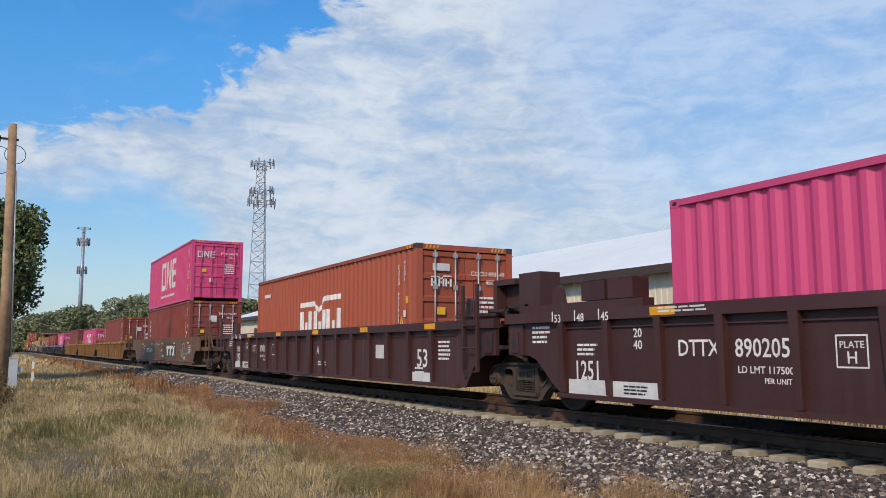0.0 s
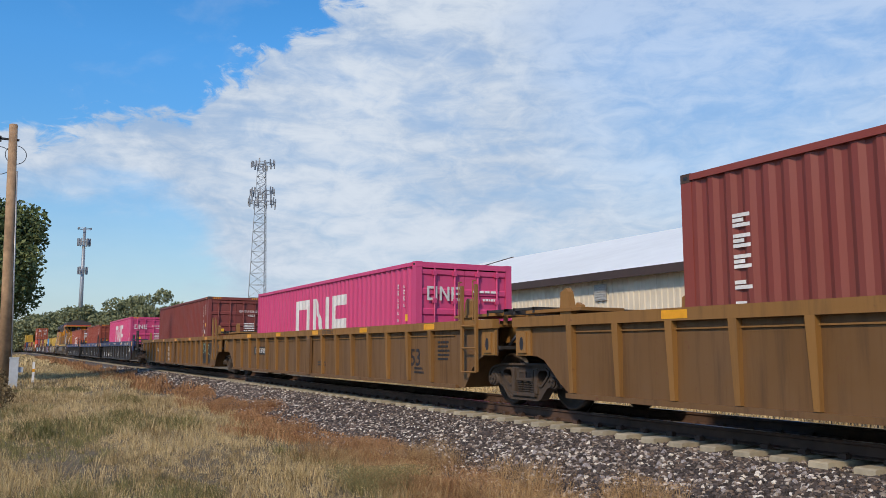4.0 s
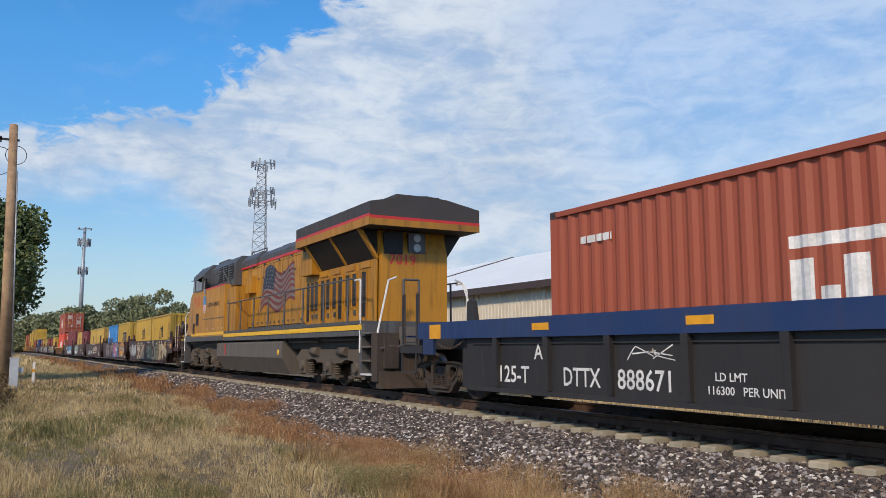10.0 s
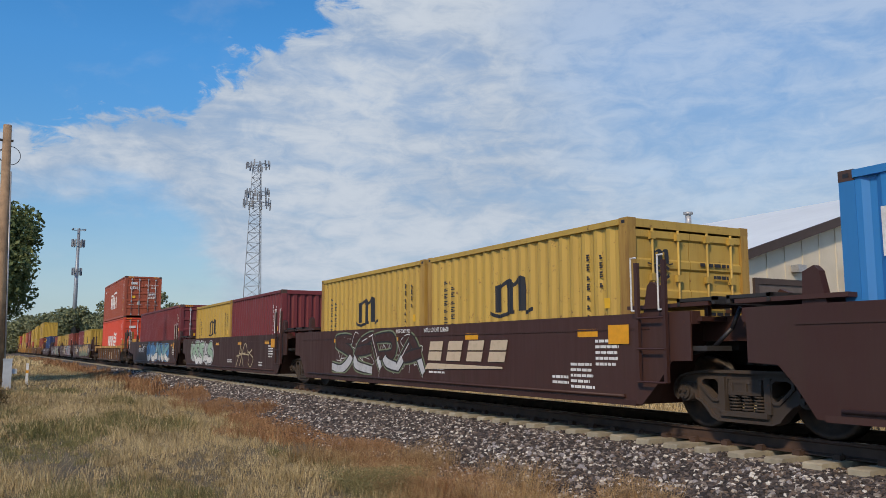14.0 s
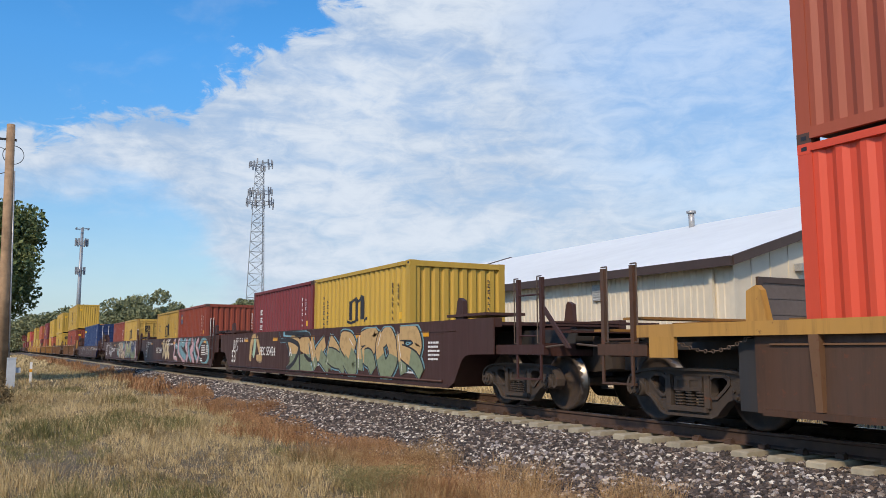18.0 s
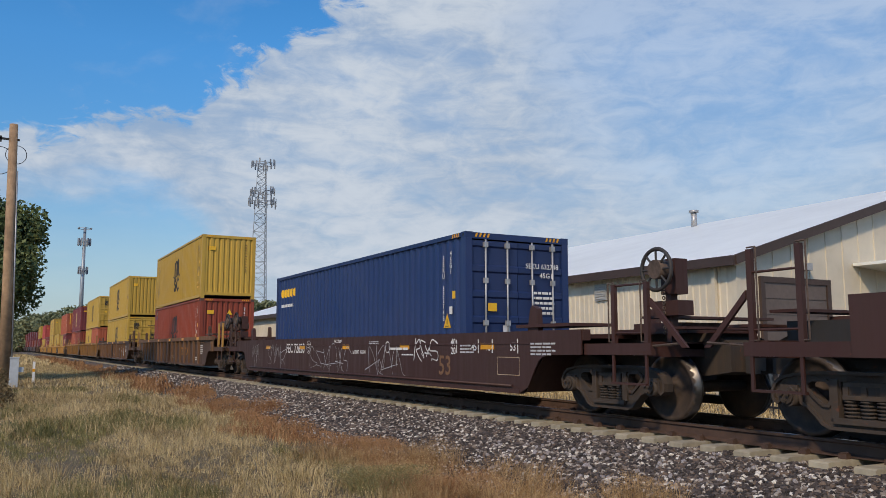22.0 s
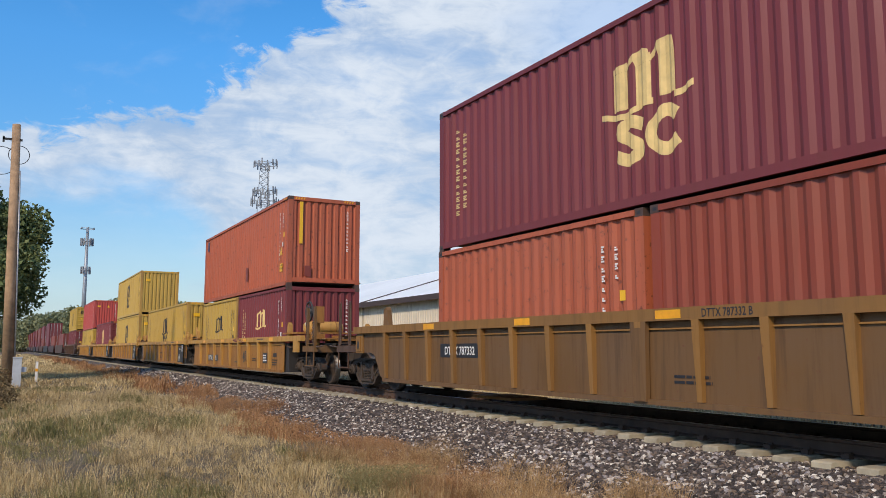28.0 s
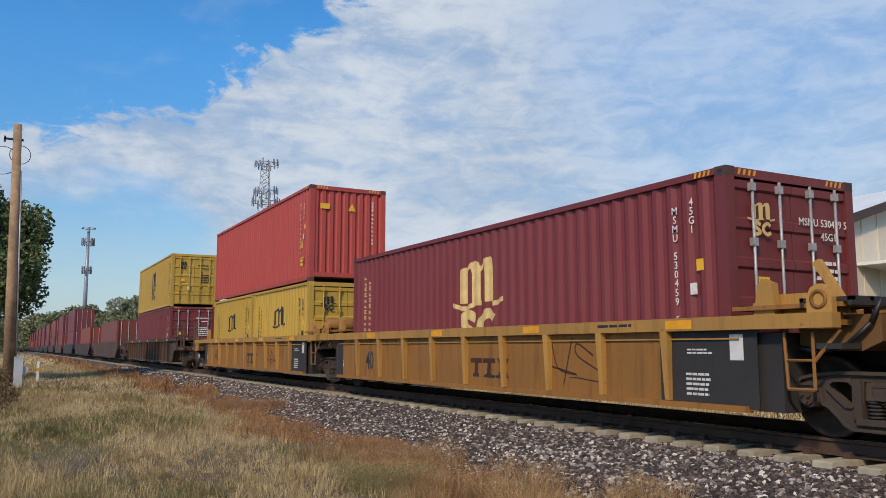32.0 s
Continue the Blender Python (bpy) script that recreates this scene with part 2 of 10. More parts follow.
def box(bm, x0, x1, y0, y1, z0, z1):
    v = [bm.verts.new(p) for p in ((x0, y0, z0), (x1, y0, z0), (x1, y1, z0), (x0, y1, z0), (x0, y0, z1), (x1, y0, z1), (x1, y1, z1), (x0, y1, z1))]
    for f in ((0, 3, 2, 1), (4, 5, 6, 7), (0, 1, 5, 4), (1, 2, 6, 5), (2, 3, 7, 6), (3, 0, 4, 7)):
        bm.faces.new([v[i] for i in f])
    return bm


def prism(bm, pts, y0, y1):
    """A polygon of (x, z) points, drawn out from y0 to y1."""
    a = [bm.verts.new((x, y0, z)) for x, z in pts]
    b = [bm.verts.new((x, y1, z)) for x, z in pts]
    bm.faces.new(a[::-1])
    bm.faces.new(b)
    n = len(pts)
    for i in range(n):
        j = (i + 1) % n
        bm.faces.new((a[i], a[j], b[j], b[i]))
    return bm


def hull(bm, pts, x0, x1):
    """A polygon of (y, z) points, drawn out from x0 to x1."""
    a = [bm.verts.new((x0, y, z)) for y, z in pts]
    b = [bm.verts.new((x1, y, z)) for y, z in pts]
    bm.faces.new(a[::-1])
    bm.faces.new(b)
    n = len(pts)
    for i in range(n):
        j = (i + 1) % n
        bm.faces.new((a[i], a[j], b[j], b[i]))
    return bm


def rod(bm, p, q, r, n=8, r2=None):
    p, q = Vector(p), Vector(q)
    turn = (q - p).to_track_quat("Z", "Y")
    r2 = r if r2 is None else r2
    rings = []
    for c, rr in ((p, r), (q, r2)):
        rings.append([bm.verts.new(c + turn @ Vector((rr * math.cos(k * math.tau / n), rr * math.sin(k * math.tau / n), 0))) for k in range(n)])
    a, b = rings
    bm.faces.new(a[::-1])
    bm.faces.new(b)
    for i in range(n):
        j = (i + 1) % n
        f = bm.faces.new((a[i], a[j], b[j], b[i]))
        f.smooth = n > 6
    return bm


def bent(bm, pts, r, n=6):
    for p, q in zip(pts, pts[1:]):
        rod(bm, p, q, r, n)
    return bm


def ring(bm, centre, r, thick, n=20, axis="x"):
    """A torus round the x, y or z axis."""
    c = Vector(centre)
    rows = []
    for i in range(n):
        a = i * math.tau / n
        row = []
        for k in range(6):
            b = k * math.tau / 6
            u, v = (r + thick * math.cos(b)), thick * math.sin(b)
            p = {"x": (v, u * math.cos(a), u * math.sin(a)), "y": (u * math.cos(a), v, u * math.sin(a)), "z": (u * math.cos(a), u * math.sin(a), v)}[axis]
            row.append(bm.verts.new(c + Vector(p)))
        rows.append(row)
    for i in range(n):
        for k in range(6):
            f = bm.faces.new((rows[i][k], rows[(i + 1) % n][k], rows[(i + 1) % n][(k + 1) % 6], rows[i][(k + 1) % 6]))
            f.smooth = True
    return bm


def lathe(bm, profile, n=24):
    """Profile of (y, radius), turned round the y axis."""
    rows = [[bm.verts.new((r * math.cos(k * math.tau / n), y, r * math.sin(k * math.tau / n))) for k in range(n)] for y, r in profile]
    for a, b in zip(rows, rows[1:]):
        for k in range(n):
            f = bm.faces.new((a[k], a[(k + 1) % n], b[(k + 1) % n], b[k]))
            f.smooth = True
    bm.faces.new(rows[0][::-1])
    bm.faces.new(rows[-1])
    return bm


def soften(bm, width=0.01):
    sharp = [e for e in bm.edges if e.is_manifold and e.calc_face_angle(0) > 0.6]
    bmesh.ops.bevel(bm, geom=sharp, offset=width, segments=1, affect="EDGES")
    return bm


def finish(bm, name, material):
    bmesh.ops.recalc_face_normals(bm, faces=bm.faces)
    me = bpy.data.meshes.new(name)
    bm.to_mesh(me)
    bm.free()
    me.materials.append(material)
    return me


def part(name, bm, material, parent, label=""):
    """One mesh object under a thing or under a part."""
    ob = new(name, finish(bm, name, material))
    ob.parent = parent
    if label:
        ob["label"] = label
    return ob


SHAPES = {}


def shaped(key, name, make, material, parent, at=None, label=""):
    """A part that shares its mesh with all parts of the same key; its material is the object's own."""
    if key not in SHAPES:
        SHAPES[key] = finish(make(), name, material)
    ob = new(name, SHAPES[key])
    ob.material_slots[0].link = "OBJECT"
    ob.material_slots[0].material = material
    ob.parent = parent
    if at is not None:
        ob.matrix_basis = at
    if label:
        ob["label"] = label
    return ob


def thing(name, label, category, group="", kind="", at=None):
    ob = new(name)
    ob.empty_display_size = 0.3
    if at is not None:
        ob.matrix_basis = at
    return tagged(ob, label, category, group, kind)


def B():
    return bmesh.new()


def fold_panel(length, height, pitch, flat_out, slope, depth):
    """A trapezoid-folded sheet: along x from -length/2, z from 0 to height, outer face at y = 0, folds go back to y = depth."""
    n = max(1, round(length / pitch))
    p = length / n
    xs, ys = [], []
    flat_in = p - flat_out - 2 * slope * p
    x = -length / 2
    for i in range(n):
        for dx, y in ((0, 0), (flat_out, 0), (flat_out + slope * p, depth), (flat_out + slope * p + flat_in, depth)):
            xs.append(x + i * p + dx)
            ys.append(y)
    xs.append(length / 2)
    ys.append(0)
    vs = [(a, b, z) for z in (0, height) for a, b in zip(xs, ys)]
    k = len(xs)
    fs = [(i, i + 1, k + i + 1, k + i) for i in range(k - 1)]
    bm = bmesh.new()
    v = [bm.verts.new(q) for q in vs]
    for f in fs:
        bm.faces.new([v[i] for i in f])
    return bm


def write(text, size, parent, material, at, label="", squeeze=1.0):
    """Stencilled letters: a thin mesh of the built-in font."""
    key = ("text", text, size, squeeze)
    if key not in SHAPES:
        cu = bpy.data.curves.new("lettering", "FONT")
        cu.body, cu.size, cu.align_x, cu.extrude, cu.resolution_u = text, size / 0.7, "CENTER", 0.001, 2
        cu.space_line, cu.offset = 0.84, size * 0.014
        tmp = bpy.data.objects.new("lettering", cu)
        me = bpy.data.meshes.new_from_object(tmp)
        me.transform(Matrix.Diagonal((squeeze, 1, 1, 1)))
        me.name = "lettering"
        me.materials.clear()
        me.materials.append(material)
        bpy.data.objects.remove(tmp)
        SHAPES[key] = me
    return shaped(key, "lettering", None, material, parent, at, label)


def on_side(x, y, z):
    """Pose for flat things in the xy plane, to stand on a wall that faces -y."""
    return pose(x, y, z, 90, 0, 0)


def on_end(x, y, z):
    """The same, for a wall that faces +x."""
    return pose(x, y, z, 90, 0, 90)


def plate(w, h, d=0.002):
    return box(bmesh.new(), -w / 2, w / 2, -h / 2, h / 2, 0, d)


def decal(name, w, h, parent, material, at, label=""):
    return shaped(("plate", round(w, 3), round(h, 3)), name, lambda: plate(w, h), material, parent, at, label)


def bars(parent, x, y, z, w, h, rows, material, end=False):
    """Lines of writing too small to read, as one mesh of short strips of that size."""
    rnd = random.Random(int(abs(x * 91 + z * 37) * 10))
    bm = bmesh.new()
    for r in range(rows):
        a, zz = -w / 2, h / 2 - (r + 0.7) * h / rows
        stop = w / 2 - rnd.random() * w * 0.25
        while a < stop:
            b = min(stop, a + rnd.uniform(0.1, 0.28) * w)
            box(bm, a, b, zz, zz + 0.5 * h / rows, 0, 0.002)
            a = b + 0.035 * w
    ob = part("fine_print", bm, material, parent)
    ob.matrix_basis = on_end(x, y, z) if end else on_side(x, y, z)
    return ob


# ---- containers ----
CW = 1.219


CASTING = paint("dark_casting_steel", (0.07, 0.038, 0.028), 0.6, 0.4, 0.2)


def casting():
    return soften(box(bmesh.new(), -0.089, 0.089, -0.081, 0.081, -0.059, 0.059), 0.008)


def door_leaf(w, h):
    """A steel door leaf facing +x, folded into five shallow bands."""
    bm = bmesh.new()
    pts, n = [(-0.05, 0)], 5
    for i in range(n + 1):
        z = i * (h - 0.1) / n
        pts += [(-0.001, z), (-0.001, z + 0.1)]
        if i < n:
            pts += [(-0.03, z + 0.13), (-0.03, (i + 1) * (h - 0.1) / n - 0.03)]
    return prism(bm, pts + [(-0.05, h)], -w / 2, w / 2)


def lock_bar(h):
    bm = bmesh.new()
    rod(bm, (0.035, 0, -0.03), (0.035, 0, h + 0.03), 0.019, 8)
    for z in (0.0, h * 0.36, h * 0.68, h - 0.12):
        box(bm, 0.0, 0.06, -0.045, 0.045, z, z + 0.1)
    return bm


def container(label, paint_, s, z, length=12.192, height=2.896, doors=True, group="", name="shipping_container", tape=True, level_up=False):
    """A steel box container whose middle has the train place s and whose base is at height z. Front end at +x."""
    c = thing(name, label, "container", group)
    c["s"], c["z"] = s, z
    L, H = length, height
    c["hx"], c["H"] = L / 2, H
    hx = L / 2
    sp = L - 0.36
    for side in (-1, 1):
        turn = pose(0, side * (CW - 0.012), 0.16, 0, 0, 0 if side < 0 else 180)
        shaped(("side", L, H), "side_panel", lambda: fold_panel(sp, H - 0.25, 0.2785, 0.072, 0.245, 0.036), paint_, c, turn)
        shaped(("toprail", L, H), "top_rail", lambda: soften(box(bmesh.new(), -hx + 0.17, hx - 0.17, -0.03, 0.03, H - 0.095, H - 0.012), 0.006), paint_, c, pose(0, side * (CW - 0.017), 0))
        shaped(("botrail", L), "bottom_rail", lambda: soften(box(bmesh.new(), -hx + 0.17, hx - 0.17, -0.03, 0.03, 0.045, 0.17), 0.006), paint_, c, pose(0, side * (CW - 0.017), 0))
        for e in (-1, 1):
            shaped(("post", H), "corner_post", lambda: soften(box(bmesh.new(), -0.09, 0.09, -0.075, 0.075, 0.118, H - 0.118), 0.01), RUST_POST if paint_ is YELLOW_OLD else paint_, c, pose(e * (hx - 0.092), side * (CW - 0.078), 0))
            for zz in (0.059, H - 0.059):
                shaped(("casting",), "corner_casting", casting, CASTING if paint_ not in (PINK, YELLOW, YELLOW_OLD, RED, NAVY) else (RUST_POST if paint_ is YELLOW_OLD else paint_), c, pose(e * (hx - 0.089), side * (CW - 0.081), zz))
                shaped(("castslot",), "casting_slot", lambda: plate(0.07, 0.045), BLACK, c, on_side(e * (hx - 0.089), -CW - 0.001, zz)) if side < 0 else None
            if tape and H > 2.7 and e > 0 and side < 0:
                shaped(("tape",), "hazard_tape", lambda: hazard(0.3, 0.07), REFLECT, c, on_side(hx - 0.36, -CW - 0.0145, H - 0.055))
    shaped(("roof", L), "roof_panel", lambda: box(bmesh.new(), -hx + 0.1, hx - 0.1, -CW + 0.06, CW - 0.06, -0.05, 0), paint_, c, pose(0, 0, H - 0.02))
    shaped(("floor", L), "floor_panel", lambda: box(bmesh.new(), -hx + 0.1, hx - 0.1, -CW + 0.06, CW - 0.06, 0, 0.03), BLACK_STEEL, c, pose(0, 0, 0.12))
    for e in (-1, 1):
        x = e * (hx - 0.05)
        shaped(("header",), "end_header", lambda: soften(box(bmesh.new(), -0.05, 0.05, -CW + 0.16, CW - 0.16, -0.12, 0), 0.006), paint_, c, pose(x, 0, H - 0.01))
        shaped(("sill",), "end_sill", lambda: soften(box(bmesh.new(), -0.05, 0.05, -CW + 0.16, CW - 0.16, 0, 0.14), 0.006), paint_, c, pose(x - e * 0.005, 0, 0.15 if level_up else 0.02))
        if doors and e > 0:
            w, dh = CW - 0.165, H - 0.32
            for side in (-1, 1):
                leaf = shaped(("leaf", H), "door", lambda: door_leaf(w, dh), paint_, c, pose(hx - 0.02, side * (w / 2 + 0.006), 0.16))
                for k in (-0.24, 0.26):
                    shaped(("lock", H), "locking_bar", lambda: lock_bar(dh - 0.02), ROD if paint_ in (HMM_BROWN, RED, BROWN, NAVY, MAROON) else paint_, leaf, pose(0, side * k + 0.02, 0.01))
                    shaped(("lockhandle",), "bar_handle", lambda: box(bmesh.new(), 0.05, 0.075, 0, 0.34, 0, 0.03), ROD if paint_ in (HMM_BROWN, RED, BROWN, NAVY, MAROON) else paint_, leaf, pose(0, side * k - 0.15, 0.72))
        else:
            lift = 0.13 if level_up else 0.0
            shaped(("endpanel", H, lift), "end_panel", lambda: fold_panel(2 * CW - 0.3, H - 0.25 - lift, 0.25, 0.11, 0.16, 0.045), paint_, c, pose(e * (hx - 0.03), 0, 0.14 + lift, 0, 0, 90 * e))
        if tape and H > 2.7:
            for y in (-0.83, 0.83):
                shaped(("tape_end",), "hazard_tape", lambda: hazard(0.36, 0.075), REFLECT, c, pose(e * (hx + 0.001), y, H - 0.06, 90, 0, 90 * e))
    return c


def hazard(w, h):
    """A row of slanted strips."""
    bm = bmesh.new()
    n = 4
    for i in range(n):
        x = -w / 2 + i * w / n
        v = [bm.verts.new(p) for p in ((x, -h / 2, 0.001), (x + w / n * 0.5, -h / 2, 0.001), (x + w / n * 0.8, h / 2, 0.001), (x + w / n * 0.3, h / 2, 0.001))]
        bm.faces.new(v)
    return bm


# ---- railway trucks ----
WHEEL_R = 0.457


def wheelset_mesh():
    bm = bmesh.new()
    for s in (-1, 1):
        y = s * 0.72
        prof = [(y - s * 0.075, 0.12), (y - s * 0.075, WHEEL_R + 0.028), (y - s * 0.045, WHEEL_R + 0.028), (y - s * 0.035, WHEEL_R), (y + s * 0.065, WHEEL_R - 0.005), (y + s * 0.068, WHEEL_R - 0.055), (y + s * 0.02, WHEEL_R - 0.075), (y + s * 0.03, 0.17), (y + s * 0.085, 0.13), (y + s * 0.085, 0.08)]
        lathe(bm, prof if s < 0 else prof[::-1], 28)
    rod(bm, (0, -1.08, 0), (0, 1.08, 0), 0.08, 10)
    return bm


def cutout(bm, outer, holes, y0, y1):
    """A plate in the xz plane with holes through it, from y0 to y1."""
    loops = []
    for pts in (outer, *holes):
        vs = [bm.verts.new((x, y0, z)) for x, z in pts]
        es = [bm.edges.new((a, b)) for a, b in zip(vs, vs[1:] + vs[:1])]
        loops.append((vs, es))
    made = bmesh.ops.triangle_fill(bm, use_beauty=True, edges=[e for _, es in loops for e in es])
    faces = [g for g in made["geom"] if isinstance(g, bmesh.types.BMFace)]
    far = {}
    for vs, _ in loops:
        for v in vs:
            far[v] = bm.verts.new((v.co.x, y1, v.co.z))
    for f in faces:
        bm.faces.new([far[v] for v in reversed(f.verts[:])])
    for vs, _ in loops:
        for a, b in zip(vs, vs[1:] + vs[:1]):
            bm.faces.new((a, b, far[b], far[a]))
    return bm


def inset(pts, d):
    """The polygon drawn in by d, corner by corner."""
    out, n = [], len(pts)
    for i in range(n):
        (ax, ay), (bx, by), (cx, cy) = pts[i - 1], pts[i], pts[(i + 1) % n]
        u, v = Vector((bx - ax, by - ay)).normalized(), Vector((cx - bx, cy - by)).normalized()
        m = Vector((u.y + v.y, -u.x - v.x))
        k = d / max(0.35, m.length_squared / 2)
        out.append((bx + m.x * k, by + m.y * k))
    return out


def sideframe_mesh():
    """Cast side frame with two rounded windows and a spring opening, in the xz plane round the truck's middle."""
    half = [(0.55, 0.745), (0.82, 0.72), (1.0, 0.68), (1.09, 0.62), (1.14, 0.52), (1.13, 0.41), (1.06, 0.36), (1.01, 0.4), (1.0, 0.52), (0.78, 0.52), (0.76, 0.38), (0.68, 0.35), (0.58, 0.26), (0.5, 0.17), (0.4, 0.13)]
    outer = half + [(-x, z) for x, z in half[::-1]]
    window = [(0.385, 0.6), (0.385, 0.44), (0.42, 0.39), (0.48, 0.39), (0.6, 0.49), (0.67, 0.56), (0.67, 0.61), (0.61, 0.645), (0.44, 0.645)]
    centre = [(-0.27, 0.64), (-0.3, 0.26), (0.3, 0.26), (0.27, 0.64)]
    bm = bmesh.new()
    cutout(bm, outer, [window, [(-x, z) for x, z in window], centre], -0.06, 0.06)
    cutout(bm, outer, [inset(outer, 0.035)], -0.1, -0.06)
    for hole in (window, [(-x, z) for x, z in window[::-1]]):
        big = inset(hole, 0.028)
        small = inset(hole, -0.012)
        wide, slim = (big, small) if abs(big[0][1] - 0.5) > abs(small[0][1] - 0.5) else (small, big)
        cutout(bm, wide, [slim], -0.085, -0.06)
    for x in (-0.335, 0.335):
        box(bm, x - 0.045, x + 0.045, -0.095, -0.06, 0.25, 0.66)
    box(bm, -0.34, 0.34, -0.12, 0.08, 0.2, 0.262)
    # end of the bolster with two pockets
    box(bm, -0.24, 0.24, -0.07, 0.04, 0.59, 0.635)
    box(bm, -0.24, 0.24, -0.09, 0.04, 0.455, 0.5)
    for x in (-0.24, -0.03, 0.18):
        box(bm, x, x + 0.06, -0.08, 0.04, 0.5, 0.59)
    return bm


def spring_mesh():
    bm = bmesh.new()
    for x in (-0.185, 0.0, 0.185):
        for i in range(5):
            rod(bm, (x, 0.0, 0.275 + i * 0.038), (x, 0.0, 0.294 + i * 0.038), 0.082, 8)
        rod(bm, (x, 0, 0.262), (x, 0, 0.455), 0.055, 6)
    return bm


def bearing_mesh():
    bm = bmesh.new()
    rod(bm, (0, -0.14, 0), (0, 0.06, 0), 0.112, 14)
    rod(bm, (0, -0.17, 0), (0, -0.14, 0), 0.085, 10)
    for k in range(3):
        a = k * math.tau / 3 + 0.5
        rod(bm, (0.05 * math.cos(a), -0.2, 0.05 * math.sin(a)), (0.05 * math.cos(a), -0.17, 0.05 * math.sin(a)), 0.022, 6)
    box(bm, -0.115, 0.115, -0.11, 0.08, 0.07, 0.13)
    return bm


ROLLING = []


def truck(parent, x):
    """A two-axle freight truck under a car."""
    t = shaped(("bolster",), "truck", lambda: soften(box(bmesh.new(), -0.2, 0.2, -1.08, 1.08, 0.45, 0.72), 0.03), TRUCK, parent, pose(x, 0, 0), "dusty cast-steel railway truck")
    for side in (-1, 1):
        shaped(("sideframe",), "side_frame", sideframe_mesh, TRUCK, t, pose(0, side * 1.02, 0, 0, 0, 0 if side < 0 else 180))
    shaped(("springs",), "coil_springs", spring_mesh, TRUCK, t, pose(0, -1.03, 0))
    for e in (-1, 1):
        shaped(("bearing",), "bearing_cap", bearing_mesh, TRUCK, t, pose(e * 0.889, -1.02, WHEEL_R))
    for e in (-1, 1):
        w = shaped(("wheelset",), "wheelset", wheelset_mesh, WHEEL, t, None, "steel wheels on an axle")
        w.matrix_parent_inverse = pose(e * 0.889, 0, WHEEL_R)
        ROLLING.append(w)
    shaped(("brakebeam",), "brake_rigging", lambda: box(box(rod(bmesh.new(), (-0.5, -0.85, 0.36), (-0.5, 0.85, 0.36), 0.035), -0.44, -0.4, -0.8, -0.68, 0.25, 0.5), 0.4, 0.44, -0.8, -0.68, 0.25, 0.5), BLACK_STEEL, t)
    return t


# ---- well cars ----


def flat_disc(rx, rz):
    bm = bmesh.new()
    bm.faces.new([bm.verts.new((rx * math.cos(k * math.tau / 14), rz * math.sin(k * math.tau / 14), 0)) for k in range(14)])
    return bm


def coupler_mesh():
    bm = bmesh.new()
    box(bm, -1.6, -0.22, -0.09, 0.09, 0.72, 0.92)
    box(bm, -0.25, 0.0, -0.17, 0.12, 0.66, 0.98)
    box(bm, -0.06, 0.1, -0.19, -0.05, 0.7, 0.94)
    return soften(bm, 0.015)


def brake_wheel_mesh():
    bm = bmesh.new()
    ring(bm, (0, 0, 0), 0.28, 0.028, 24, "y")
    for k in range(8):
        a = k * math.tau / 8
        rod(bm, (0.1 * math.cos(a), 0, 0.1 * math.sin(a)), (0.28 * math.cos(a), 0, 0.28 * math.sin(a)), 0.016, 6)
    return bm


def side_post(low, T):
    """A post that stands out most under the chord and tapers to its foot."""
    bm = bmesh.new()
    v = [bm.verts.new(p) for p in ((-0.03, -0.012, low + 0.06), (0.05, -0.012, low + 0.06), (0.07, -0.05, T), (-0.055, -0.05, T), (-0.03, 0.05, low + 0.06), (0.05, 0.05, low + 0.06), (0.07, 0.05, T), (-0.055, 0.05, T))]
    for f in ((0, 1, 2, 3), (7, 6, 5, 4), (0, 4, 5, 1), (1, 5, 6, 2), (2, 6, 7, 3), (3, 7, 4, 0)):
        bm.faces.new([v[i] for i in f])
    return soften(bm, 0.012)


def chain_mesh(length, down=False):
    """A sagging or hanging chain of small links."""
    bm = bmesh.new()
    n = int(length / 0.055)
    for i in range(n):
        a = i / (n - 1)
        at = (0, 0, -a * length) if down else ((a - 0.5) * length, 0, -0.14 * math.sin(a * math.pi) - 0.04 * a)
        ring(bm, at, 0.024, 0.008, 6, "y" if i % 2 else ("x" if down else "z"))
    return bm


def tank_mesh():
    return lathe(bmesh.new(), [(-0.62, 0.06), (-0.6, 0.13), (-0.52, 0.195), (0.52, 0.195), (0.6, 0.13), (0.62, 0.06)], 18)


def cradle_mesh():
    return soften(box(bmesh.new(), -0.16, 0.16, -0.5, -0.44, -0.32, 0.1), 0.012)


def grate_mesh(w):
    bm = bmesh.new()
    for y in np.linspace(-1.35, 1.35, 10):
        box(bm, -w / 2, w / 2, y - 0.03, y + 0.03, 0, 0.04)
    for x in (-w / 2, w / 2 - 0.05):
        box(bm, x, x + 0.05, -1.38, 1.38, -0.05, 0.045)
    return bm


